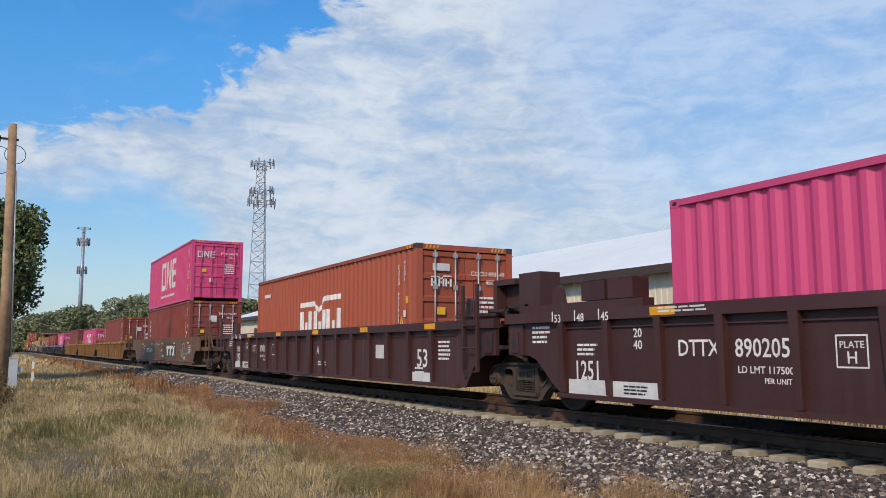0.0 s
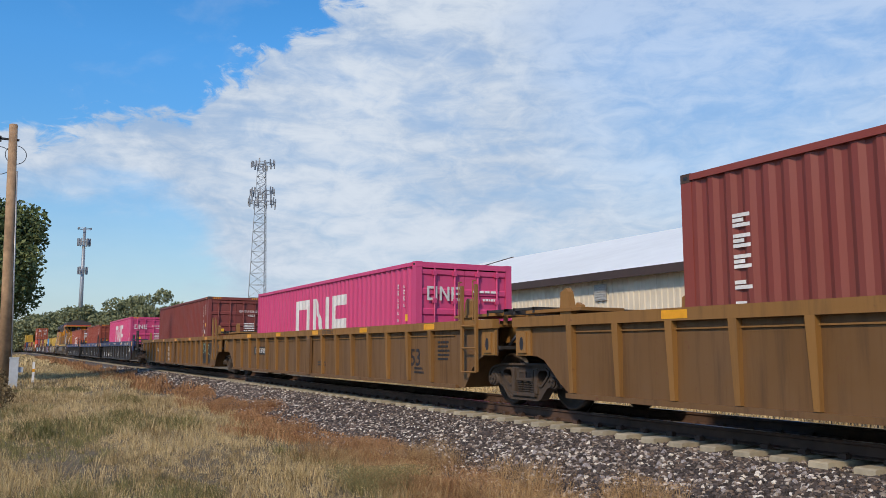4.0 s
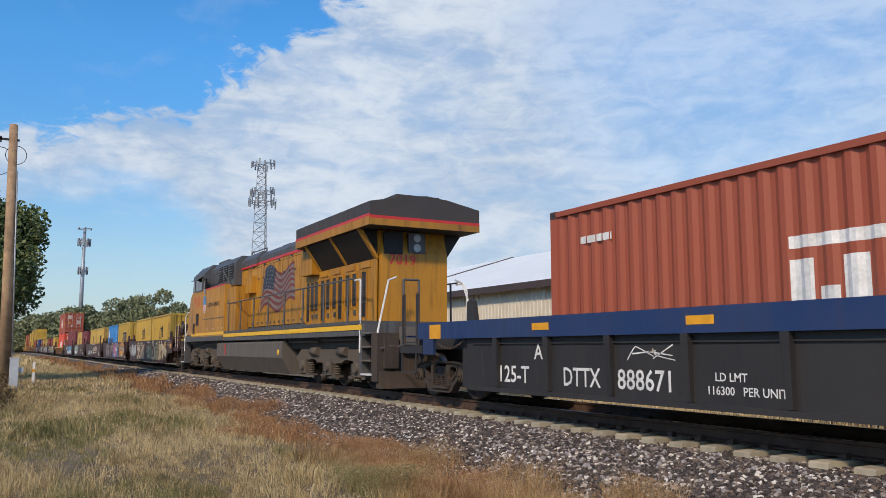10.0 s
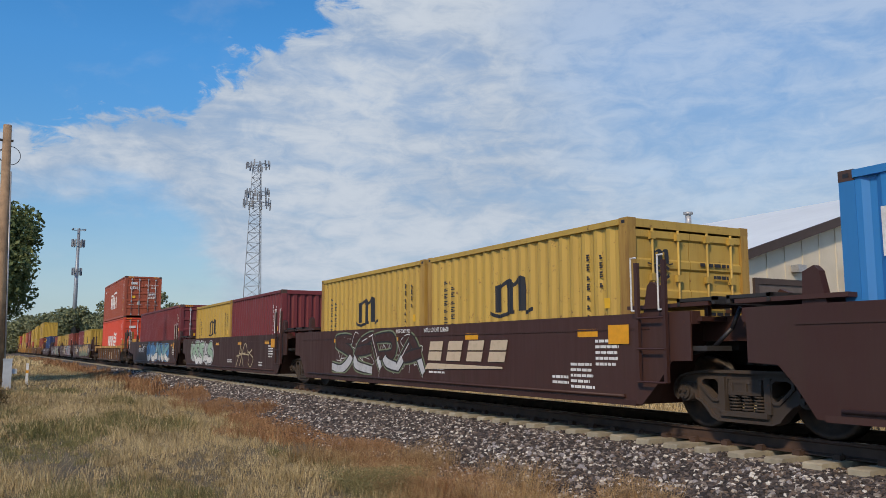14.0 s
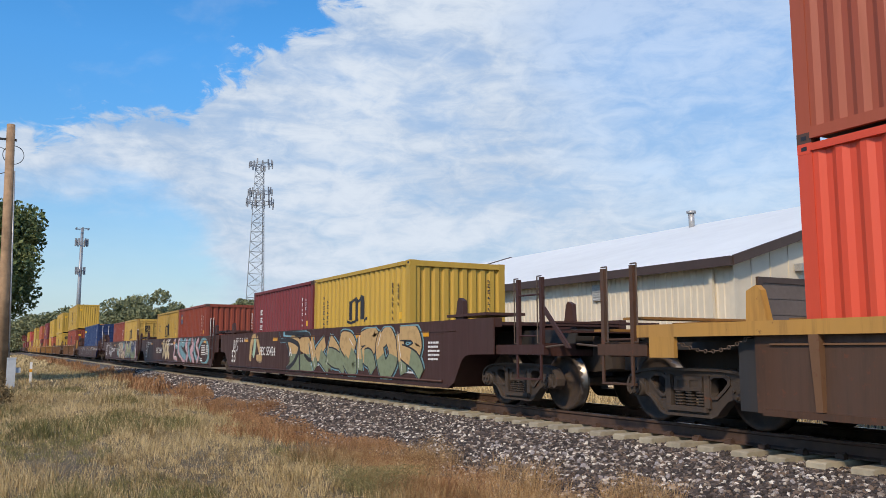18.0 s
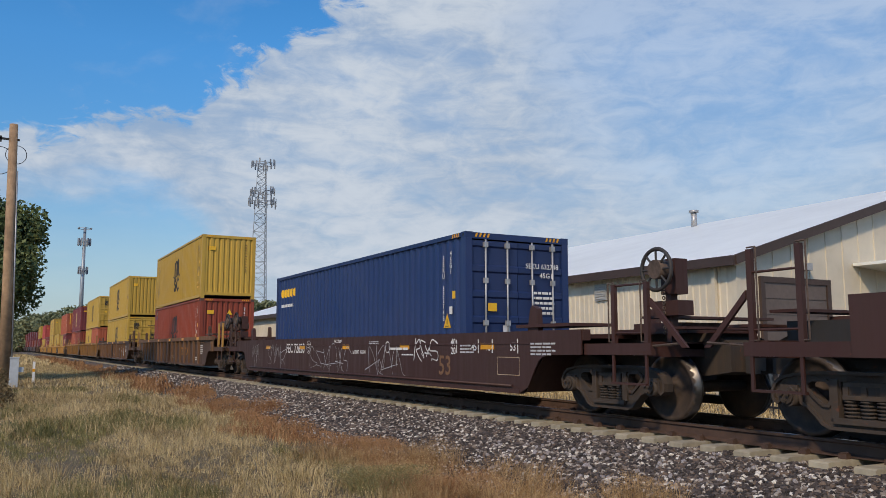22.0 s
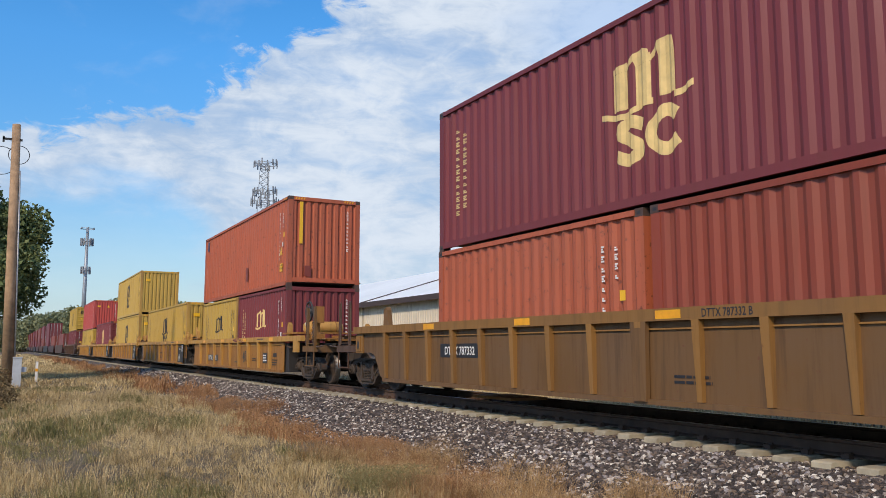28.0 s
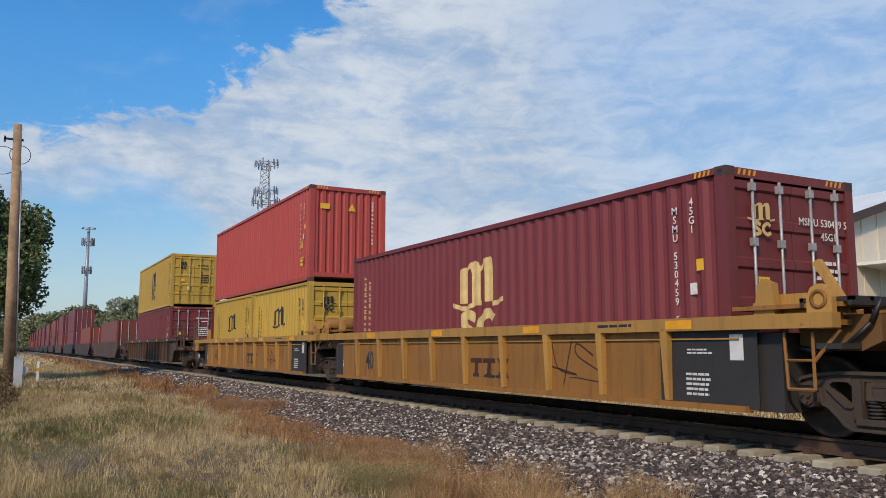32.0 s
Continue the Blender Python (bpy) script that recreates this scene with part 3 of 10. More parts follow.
def well_car(label, body, s, size=53, front="joint", rear="joint", chord=None, top=1.5, ribs=True, low=0.28, trim=None, stand=False, group="", rib_step=1.18, chord_h=0.16, dark_end=None, boxes=False, square=None, post_top=2.13, post_paint=None, tanks=True):
    """One unit of a double-stack well car. front and rear are "joint" (articulated) or "coupler" ends.
    The truck of a joint belongs to the unit behind it."""
    c = thing("well_car", label, "railcar", group)
    c["s"], c["z"] = s, 0.0
    chord, trim = chord or body, trim or body
    ends = dark_end or body
    posts = {CAR_YELLOW: CAR_TAN, CAR_GOLD: CAR_TAN, CAR_AMBER: CAR_OCHRE, CAR_OCHRE: CAR_TAN, CAR_BLUE: CAR_GREY}.get(ends, ends)
    half = 8.3 if size == 53 else 6.5
    joint = {53: 10.0, 40: 7.95}[size]
    truck_x = joint + (0.08 if size == 53 else 0.05)
    coup = joint + (2.0 if size == 53 else 2.05)
    yo = 1.48
    square = size == 40 and ribs if square is None else square
    T = top - chord_h if ribs else top

    def end_line(kind, e):
        """Edge of the side sheet from its top to its foot, as (distance beyond the well, height)."""
        if square:
            return [(0.12, T), (0.12, low)]
        if kind == "coupler":
            return [(1.62, T), (1.62, 0.9), (0.8, 0.89), (0.64, 0.86), (0.53, 0.79), (0.4, 0.62), (0.24, 0.38), (0.02, low)] if size == 53 else [(1.6, T), (1.66, 0.79), (0.62, 0.77), (0.5, 0.74), (0.35, 0.6), (0.18, 0.42), (-0.05, low)]
        if size == 40:
            return [(1.0, T), (1.0, 0.86), (0.67, 0.85), (0.4, 0.55), (0.11, low)] if e > 0 else [(0.95, T), (0.95, 0.85), (0.55, 0.83), (0.33, 0.6), (0.1, low)]
        if e > 0:
            return [(1.36, T), (1.36, 0.87), (0.9, 0.86), (0.7, 0.78), (0.5, 0.62), (0.38, 0.45), (0.24, low)]
        return [(1.34, T), (1.34, 0.88), (0.8, 0.87), (0.62, 0.81), (0.44, 0.67), (0.2, 0.46), (-0.08, low)]

    outline = [(half + x, z) for x, z in end_line(front, 1)] + [(-half - x, z) for x, z in end_line(rear, -1)[::-1]]
    tip = {k: {"coupler": 1.62 if size == 53 else 1.6, "joint": 1.0 if size == 40 else 1.35}[v] for k, v in ((1, front), (-1, rear))}
    reach = {k: {"coupler": 1.95, "joint": 1.18 if size == 40 else 1.45}[v] if square else tip[k] + 0.02 for k, v in ((1, front), (-1, rear))}
    for side in (-1, 1):
        y = side * yo if ribs else side * 1.53
        shaped(("sheet", size, top, low, chord_h, ribs, front, rear), "side_sheet", lambda: prism(bmesh.new(), outline, -0.012, 0.012), body, c, pose(0, y - side * 0.06, 0))
        shaped(("chord", size, chord_h, front, rear, ribs), "top_chord", lambda: soften(box(bmesh.new(), -half - reach[-1], half + reach[1], -0.07, 0.07, -chord_h, 0), 0.012), chord, c, pose(0, y - side * (0.02 if ribs else 0.14), top))
        shaped(("sill", size), "bottom_sill", lambda: soften(box(bmesh.new(), -half, half, -0.06, 0.06, 0, 0.07), 0.008), body, c, pose(0, y - side * (0.05 if ribs else 0.1), low - 0.02))
        if ribs:
            step, phase = {1.18: (1.03, 0.08), 1.55: (1.3, 0.04), 1.3: (1.3, 0.7)}.get(rib_step, (1.47, 0.0))
            for i in range(-9, 10):
                x = phase + i * step
                if abs(x) > half - 0.05:
                    continue
                if side < 0 or i % 3 == 0:
                    shaped(("rib", top, low, chord_h), "side_post", lambda: side_post(low, T), trim, c, pose(x, y, 0) if side < 0 else pose(x, y, 0, 0, 0, 180))
            shaped(("lip", size, T), "sheet_lip", lambda: box(bmesh.new(), -half + 0.1, half - 0.1, -0.03, 0.02, -0.02, 0), trim, c, pose(0, y - side * 0.05, T - 0.09))
            if side < 0 and not square:
                shaped(("midpost", T, low), "middle_post", lambda: soften(prism(bmesh.new(), [(-0.1, low + 0.02), (0.14, low + 0.02), (0.16, T), (-0.14, T)], -0.035, 0.035), 0.012), body, c, pose(0.08, y - 0.012, 0))
        elif side < 0:
            shaped(("seam", size), "sheet_seam", lambda: soften(box(bmesh.new(), -half - 0.3, half + 0.3, -0.012, 0.012, -0.012, 0.012), 0.004), body, c, pose(0, y - side * 0.06 - 0.012, top - 0.2))
            shaped(("pipe", size), "air_pipe", lambda: rod(bmesh.new(), (-half + 0.2, 0, 0), (half - 0.2, 0, 0), 0.022, 8), body, c, pose(0, y + 0.03, low + 0.1))
        n = int(half * 2 / 3.0)
        for i in range(n):
            x = -half + (i + 0.7) * 2 * half / n
            if side < 0:
                decal("reflective_mark", 0.45, 0.11, c, REFLECT, on_side(x, -1.531 if ribs else -1.484, top - chord_h * 0.5 if ribs else top - 0.24))
    # floor of the well: side ledges and cross bearers
    for x in (-half + 0.3, 0, half - 0.3):
        shaped(("bearer",), "cross_bearer", lambda: box(bmesh.new(), -0.16, 0.16, -1.4, 1.4, 0, 0.06), BLACK_STEEL, c, pose(x, 0, low - 0.01))
    for e, kind in ((1, front), (-1, rear)):
        turn = pose(0, 0, 0, 0, 0, 0 if e > 0 else 180)
        near = -1.0 if e > 0 else 1.0          # side of the turned end that faces -y
        if square:
            shaped(("bulkbox", top, size), "bulkhead", lambda: soften(box(bmesh.new(), half - 0.1, half + 0.42, -1.36, 1.36, low, top - 0.2), 0.02), CAR_GREY, c, turn, "sooty end wall of the well")
        else:
            shaped(("bulk", size, top), "bulkhead", lambda: prism(bmesh.new(), [(half - 0.1, low), (half, low), (half + 0.75, top - 0.12), (half + 0.65, top - 0.12)], -1.36, 1.36), body, c, turn)
        end = coup - 0.75 if kind == "coupler" else joint - 0.35
        shaped(("deck", size, top, kind), "end_platform", lambda: soften(box(bmesh.new(), half + 0.4, end, -0.75, 0.75, 0.98, top - 0.22), 0.02), BLACK_STEEL, c, turn)
        shaped(("decktop", size, top, kind), "deck_plate", lambda: soften(box(bmesh.new(), half + 0.3, half + (1.6 if kind == "coupler" else 1.1), -1.38, 1.38, top - 0.13, top - 0.07), 0.01), ends, c, turn)
        for y in (-0.95, 0.95):
            shaped(("walk", size, top), "walkway_plate", lambda: soften(box(bmesh.new(), half - 0.25, half + 1.2, -0.42, 0.42, 0, 0.05), 0.01), ends, c, turn @ pose(0, y, top + 0.06))
        for y in (-1.28, 1.28):
            shaped(("guide",), "container_guide", lambda: soften(prism(bmesh.new(), [(-0.14, 0), (0.16, 0), (0.14, 0.36), (0.0, 0.42), (-0.06, 0.36)], -0.05, 0.05), 0.012), BLACK_STEEL if square and size == 53 else chord if square else ends, c, turn @ pose(half + 0.16, y, top))
        if ribs and not square:
            # cast lifting bracket at the tip of the side
            lift = shaped(("lift", T), "lift_bracket", lambda: soften(box(box(bmesh.new(), -0.42, 0, -0.04, 0.02, 0.88, T - 0.02), -0.34, -0.1, -0.065, -0.04, 0.92, 1.26), 0.012), trim, c, pose(e * (half + tip[e]) + (0.42 if e < 0 else 0), -yo + 0.05, 0))
            shaped(("liftslot",), "bracket_slot", lambda: flat_disc(0.055, 0.11), BLACK, lift, pose(-0.22, -0.067, 1.07, 90))
        if kind == "coupler":
            shaped(("coupler",), "coupler", coupler_mesh, BLACK_STEEL, c, turn @ pose(coup, 0, 0))
            shaped(("crossover",), "crossover_step", lambda: soften(box(bmesh.new(), -0.18, 0.18, -1.2, 1.2, 0, 0.035), 0.01), ends, c, turn @ pose(coup - 0.45, 0, 1.24))
            shaped(("crossover2",), "crossover_step", lambda: soften(box(bmesh.new(), -0.2, 0.2, -1.1, 1.1, 0, 0.035), 0.01), ends, c, turn @ pose(coup - 1.0, 0, 1.4))
            shaped(("striker",), "end_beam", lambda: soften(box(bmesh.new(), -0.1, 0.1, -1.33, 1.33, 0.88, 1.08), 0.02), posts, c, turn @ pose(coup - 0.85, 0, 0))
            pa, pb = (-1.45, -0.79) if size == 53 else (-1.33, -0.72)
            tall_posts = post_paint or posts
            shaped(("draft", size), "draft_sill", lambda: soften(prism(bmesh.new(), [(half + 0.9, 1.22), (coup - 0.6, 1.2), (coup - 0.28, 1.06), (coup - 0.28, 0.68), (coup - 0.7, 0.62), (half + 1.5, 0.64), (half + 0.9, 0.9)], -0.4, 0.4), 0.02), TRUCK, c, turn)
            shaped(("cushion", size), "sill_cover", lambda: soften(box(box(bmesh.new(), half + 1.5, coup - 0.75, -0.7, 0.7, 1.2, 1.27), half + 1.6, coup - 1.1, -0.45, 0.45, 1.27, 1.36), 0.015), ends, c, turn)
            for y in (-1.38, 1.38):
                shaped(("endsill", pa, square), "step_sill", lambda: soften(box(bmesh.new(), half + tip[e] - coup if not square else pa - 0.3, pb + 0.1, -0.05, 0.05, 0.9, 1.06), 0.012), posts, c, turn @ pose(coup, y, 0))
                if y * near < 0:
                    continue
                shaped(("stirrup", pa), "stirrup_step", lambda: box(box(box(bmesh.new(), pa - 0.022, pa + 0.022, -0.012, 0.012, 0.53, 0.95), pb - 0.022, pb + 0.022, -0.012, 0.012, 0.53, 0.95), pa - 0.022, pb + 0.022, -0.05, 0.012, 0.5, 0.53), posts, c, turn @ pose(coup, y + near * 0.03, 0))
                for x in (pa, pb):
                    shaped(("endpost", post_top), "end_post", lambda: soften(box(bmesh.new(), -0.035, 0.035, -0.03, 0.03, 0.92, post_top), 0.008), tall_posts, c, turn @ pose(coup + x, y, 0))
                    shaped(("postrail", post_top), "hand_hold", lambda: bent(bmesh.new(), [(0.02, 0, 1.08), (-0.1, 0, 1.08), (-0.1, 0, post_top + 0.02), (0.02, 0, post_top + 0.02)], 0.011), WHITE if not ribs and size == 40 else DULL_ROD, c, turn @ pose(coup + x, y + near * 0.02, 0))
                for z in (1.12,) if ribs else (1.2, 1.86):
                    shaped(("postbar", pa), "post_rail", lambda: rod(bmesh.new(), (pa, 0, 0), (pb, 0, 0), 0.016, 6), posts, c, turn @ pose(coup, y, z))
                shaped(("endline",), "side_bar", lambda: rod(bmesh.new(), (-0.72, 0, 1.02), (-0.12, 0.02, 1.06), 0.018, 6), DULL_ROD, c, turn @ pose(coup, y, 0))
                if not ribs:
                    shaped(("brace_end",), "end_brace", lambda: prism(bmesh.new(), [(-0.72, 1.66), (-0.72, 1.56), (-0.16, 1.0), (-0.06, 1.0)], -0.02, 0.02), posts, c, turn @ pose(coup, y, 0))
            if not ribs:
                write("A-END" if e > 0 else "B-END", 0.07, c, WHITE, on_side(e * (coup - 1.02), -1.402, 0.9))
            shaped(("fallpipe",), "cut_lever", lambda: bent(bmesh.new(), [(-0.6, -1.4, 0.95), (-0.2, -1.3, 0.98), (-0.1, -0.4, 0.86), (0.05, -0.1, 0.8)], 0.016), DULL_ROD, c, turn)
            c.children[-1].matrix_basis = turn @ pose(coup, 0, 0)
            shaped(("hose",), "air_hose", lambda: bent(bmesh.new(), [(0, 0.3, 0.85), (0.2, 0.32, 0.6), (0.32, 0.28, 0.42), (0.5, 0.22, 0.4)], 0.025, 8), BLACK, c, turn @ pose(coup - 0.55, 0, 0))
            if square:
                shaped(("jackplate", top), "jacking_plate", lambda: soften(box(bmesh.new(), -0.22, 0.22, -0.03, 0.03, 0.88, top - 0.16), 0.012), chord, c, turn @ pose(half + 1.5, near * 1.5, 0))
                shaped(("chain",), "hanging_chain", lambda: chain_mesh(1.15), DULL_ROD, c, turn @ pose(half + 0.75, near * 1.45, T - 0.02))
            if stand and e > 0 or stand == "rear" and e < 0:
                wheel_x = half + 1.75 if square else coup - 0.77
                post = shaped(("brakepost", square), "brake_stand", lambda: soften(box(box(box(bmesh.new(), -0.05, 0.05, -0.06, 0.06, 1.05, 1.85), -0.11, 0.17, -0.08, 0.14, 1.72, 2.2), -0.2, 0.26, -0.14, 0.14, top - 0.04, top + 0.16), 0.02), ends, c, turn @ pose(wheel_x, near * 0.95, 0, 0, 0, 0 if e > 0 else 180))
                shaped(("brakewheel",), "brake_wheel", brake_wheel_mesh, BLACK_STEEL, post, pose(0, -0.26, 2.05))
                shaped(("wheelhub",), "wheel_hub", lambda: rod(bmesh.new(), (0, -0.3, 2.05), (0, -0.06, 2.05), 0.13, 14), DULL_ROD if not square else BLACK_STEEL, post)
                shaped(("brakechain",), "brake_chain", lambda: chain_mesh(0.6, True), DULL_ROD, post, pose(0.02, -0.16, 1.8))
                if stand == "rear":
                    continue
                tz = top + (0.25 if square else 0.42)
                tank = shaped(("tank",), "air_tank", tank_mesh, chord if square else ends, c, turn @ pose(half + 0.78, near * 0.42, tz))
                for k in (-0.4, 0.35):
                    shaped(("strap",), "tank_strap", lambda: ring(bmesh.new(), (0, 0, 0), 0.2, 0.014, 18, "y"), ends, tank, pose(0, k, 0))
                shaped(("tankfoot",), "tank_cradle", cradle_mesh, chord if square else ends, tank)
                bars(c, (half + 0.98) * e, -1.04, tz + 0.1, 0.2, 0.1, 2, WHITE) if square else None
        else:
            if not square:
                shaped(("pivot", size), "articulation_cover", lambda: soften(box(bmesh.new(), half + 0.7, joint - 0.03, -0.95, 0.95, 1.1, top - 0.06), 0.04), ends, c, turn)
            shaped(("step_plate", size), "end_step", lambda: soften(box(bmesh.new(), half + 0.9, joint - 0.25, -1.42, -1.0, 0.98, 1.04), 0.01), BLACK_STEEL, c, turn)
            shaped(("joint", size), "articulation_arm", lambda: soften(prism(bmesh.new(), [(half + 0.6, 0.8), (joint, 0.78), (joint, 1.02), (half + 0.6, 1.2)], -0.3, 0.3), 0.02), BLACK_STEEL, c, turn)
            # grated crossing over the joint
            for y in (-1.2, -0.72):
                shaped(("stub", top), "platform_stub", lambda: box(bmesh.new(), -0.03, 0.03, -0.03, 0.03, top - 0.1, top + 0.12), ends, c, turn @ pose(joint - 0.42, y, 0))
            shaped(("grate", size, top), "crossing_grate", lambda: grate_mesh(0.62), BLACK_STEEL, c, turn @ pose(joint - 0.45, 0, top + 0.12))
            if e > 0:
                if square and size == 40:
                    shaped(("stepframe",), "stirrup_step", lambda: bent(bmesh.new(), [(0, 0, 1.16), (0.03, 0, 0.55), (0.36, 0, 0.55), (0.36, 0, 1.16)], 0.02), ends, c, pose(half + 0.5, -1.42, 0))
                    shaped(("steprung",), "ladder_rung", lambda: rod(bmesh.new(), (0.02, 0, 0.86), (0.36, 0, 0.86), 0.016, 6), ends, c, pose(half + 0.5, -1.42, 0))
                    shaped(("stepbrace",), "step_brace", lambda: rod(bmesh.new(), (0.36, 0, 0.84), (0.66, 0.04, 1.18), 0.022, 6), ends, c, pose(half + 0.5, -1.42, 0))
                else:
                    la, lb = (0.36, 0.86) if size == 53 and not square else (0.15, 0.65)
                    for x in (la, lb):
                        shaped(("ladderpost",), "ladder_post", lambda: soften(box(bmesh.new(), -0.03, 0.03, -0.025, 0.025, 0.58, 2.13), 0.008), posts if square or not ribs else chord, c, pose(half + x, -1.55, 0))
                        shaped(("ladderloop",), "hand_hold", lambda: bent(bmesh.new(), [(0.0, 0, 1.5), (-0.1, 0, 1.5), (-0.1, 0, 2.2), (0.0, 0, 2.2)], 0.012), chord if ribs else WHITE, c, pose(half + x, -1.56, 0))
                    for z in (0.58, 1.0, 1.4):
                        shaped(("rung", la), "ladder_rung", lambda: rod(bmesh.new(), (la, 0, 0), (lb, 0, 0), 0.016, 6), chord if ribs else posts, c, pose(half, -1.57, z))
                shaped(("jointhose",), "air_hose", lambda: bent(bmesh.new(), [(-0.6, -1.2, 1.0), (-0.3, -1.25, 0.95), (0.0, -1.2, 1.02), (0.25, -1.15, 1.25), (0.35, -1.1, 1.5)], 0.028, 8), BLACK, c, pose(joint - 0.35, 0, 0))
            if square and size == 53:
                shaped(("topplate", e), "platform_plate", lambda: soften(box(box(bmesh.new(), half + 0.1, half + 1.6, -1.4, -0.9, 0.13, 0.165), half + 0.5, half + 0.62, -1.3, -1.2, 0, 0.13), 0.006), BLACK_STEEL, c, turn @ pose(0, 0 if near < 0 else 2.3, top))
            elif square:
                shaped(("jointcast", size), "joint_casting", lambda: soften(prism(bmesh.new(), [(half + 0.45, top - 0.4), (joint - 0.25, top - 0.4), (joint - 0.02, top - 0.3), (joint - 0.02, top - 0.02), (half + 0.45, top - 0.02)], -1.1, 1.1), 0.03), CAR_OCHRE, c, turn, "brown rusty end casting")
                plate = shaped(("cast",), "end_casting", lambda: soften(prism(bmesh.new(), [(-0.15, -0.17), (0.15, -0.17), (0.15, 0.16), (0.1, 0.26), (0.03, 0.3), (-0.03, 0.3), (-0.1, 0.26), (-0.15, 0.16)], -0.04, 0.04), 0.015), chord, c, turn @ pose(half + 1.0, near * 1.44, top))
                shaped(("dimple",), "hook_ring", lambda: ring(bmesh.new(), (0, 0, 0), 0.085, 0.022, 16, "y"), CAR_AMBER, plate, pose(0, -0.04 if e > 0 else 0.04, 0.14))
                if e > 0 and not tanks:
                    shaped(("slantbrace",), "slanted_brace", lambda: soften(prism(bmesh.new(), [(0, 0), (0.09, 0), (-0.3, 0.62), (-0.38, 0.58)], -0.04, 0.04), 0.012), chord, c, pose(half + 0.95, -0.95, top))
                    shaped(("fuseblock",), "gear_box", lambda: soften(box(bmesh.new(), -0.2, 0.2, -0.16, 0.16, 0, 0.24), 0.02), chord, c, pose(half + 0.42, -1.0, top))
                elif e > 0:
                    tank = shaped(("tank",), "air_tank", tank_mesh, CAR_AMBER, c, pose(half + 0.62, -0.45, top + 0.28))
                    shaped(("tankfoot",), "tank_cradle", cradle_mesh, CAR_AMBER, tank)
                    shaped(("lever",), "release_lever", lambda: bent(bmesh.new(), [(0, 0, 0), (0, 0, 0.42), (-0.1, 0, 0.42)], 0.02), chord, c, pose(half + 0.3, -1.25, top))
            if boxes:
                if e < 0:
                    shaped(("tallbox",), "deck_box", lambda: soften(box(bmesh.new(), -0.3, 0.3, -0.2, 0.2, 0, 0.66), 0.02), ends, c, pose(-half - 0.9, -1.15, top + 0.02))
                    for x in (-0.72, -1.32):
                        shaped(("lowbox",), "deck_box", lambda: soften(box(bmesh.new(), -0.26, 0.26, -0.15, 0.15, 0, 0.28), 0.02), ends, c, pose(-half - x, -1.2, top + 0.14))
                else:
                    shaped(("frontbox",), "deck_box", lambda: soften(box(box(box(bmesh.new(), -0.34, 0.34, -0.2, 0.2, 0.56, 0.66), -0.34, -0.22, -0.2, 0.2, 0, 0.56), -0.22, 0.34, 0.0, 0.2, 0, 0.56), 0.015), ends, c, pose(half + 1.35, -1.1, top + 0.02))
                if e < 0:
                    shaped(("rearledge", size), "raised_ledge", lambda: soften(box(bmesh.new(), 0, 2.9, -0.1, 0.1, 0, 0.12), 0.02), body, c, pose(-half - 1.0, -1.36, top))
    if front == "coupler":
        truck(c, truck_x)
    else:
        truck(c, joint)
    if rear == "coupler":
        truck(c, -truck_x)
    return c

# ---- the setting ----
def ground_z(x, y):
    """Height of the open ground: a strip of grass beside the raised track bed."""
    base = -0.62 + 0.05 * math.sin(x * 0.21 + 1) * math.sin(y * 0.33) + 0.0035 * max(0, -x - 20) * (1 if x > -60 else 40 / max(40, -x - 20))
    return base


BED = ((-4.6, -0.8), (-3.8, -0.64), (-1.95, -0.285), (-1.6, -0.26), (1.6, -0.26), (1.95, -0.285), (3.8, -0.64), (4.6, -0.8))

soil, N, L, P = shade("dry_soil_and_thatch")
vec = N.new("ShaderNodeTexCoord").outputs["Object"]
zero = N.new("ShaderNodeValue").outputs[0]
a, b = noise4(N, L, vec, zero, 0.35, 6), noise4(N, L, vec, zero, 14, 9, 0.7)
c = mixer(N, L, ranged(N, L, a, 0.4, 0.6), (0.13, 0.098, 0.055), (0.075, 0.057, 0.034))
L.new(mixer(N, L, ranged(N, L, b, 0.4, 0.75), c, (0.25, 0.2, 0.115)), P.inputs["Base Color"])
P.inputs["Roughness"].default_value = 0.95
bp = N.new("ShaderNodeBump")
bp.inputs["Strength"].default_value, bp.inputs["Distance"].default_value = 0.8, 0.05
L.new(b, bp.inputs["Height"])
L.new(bp.outputs[0], P.inputs["Normal"])

bm = B()
xs = [-3000, -1500, -800, -400, -250, -170, -120, -90, -70, -55] + list(range(-45, 21, 3)) + [30, 60, 150, 600, 3000]
ys = [-3000, -800, -200, -60, -30, -20, -15] + [-12 + 1.0 * i for i in range(0, 9)] + [4.0, 6, 9, 14, 30, 80, 300, 1000, 3000]
grid = [[bm.verts.new((x, y, ground_z(x, y) if abs(x) < 200 and abs(y) < 60 else -0.5)) for y in ys] for x in xs]
for i in range(len(xs) - 1):
    for j in range(len(ys) - 1):
        f = bm.faces.new((grid[i][j], grid[i + 1][j], grid[i + 1][j + 1], grid[i][j + 1]))
        f.smooth = True
ground = new("ground", finish(bm, "ground", soil))
tagged(ground, "dry autumn ground with thin soil and thatch", "ground", kind="structure")

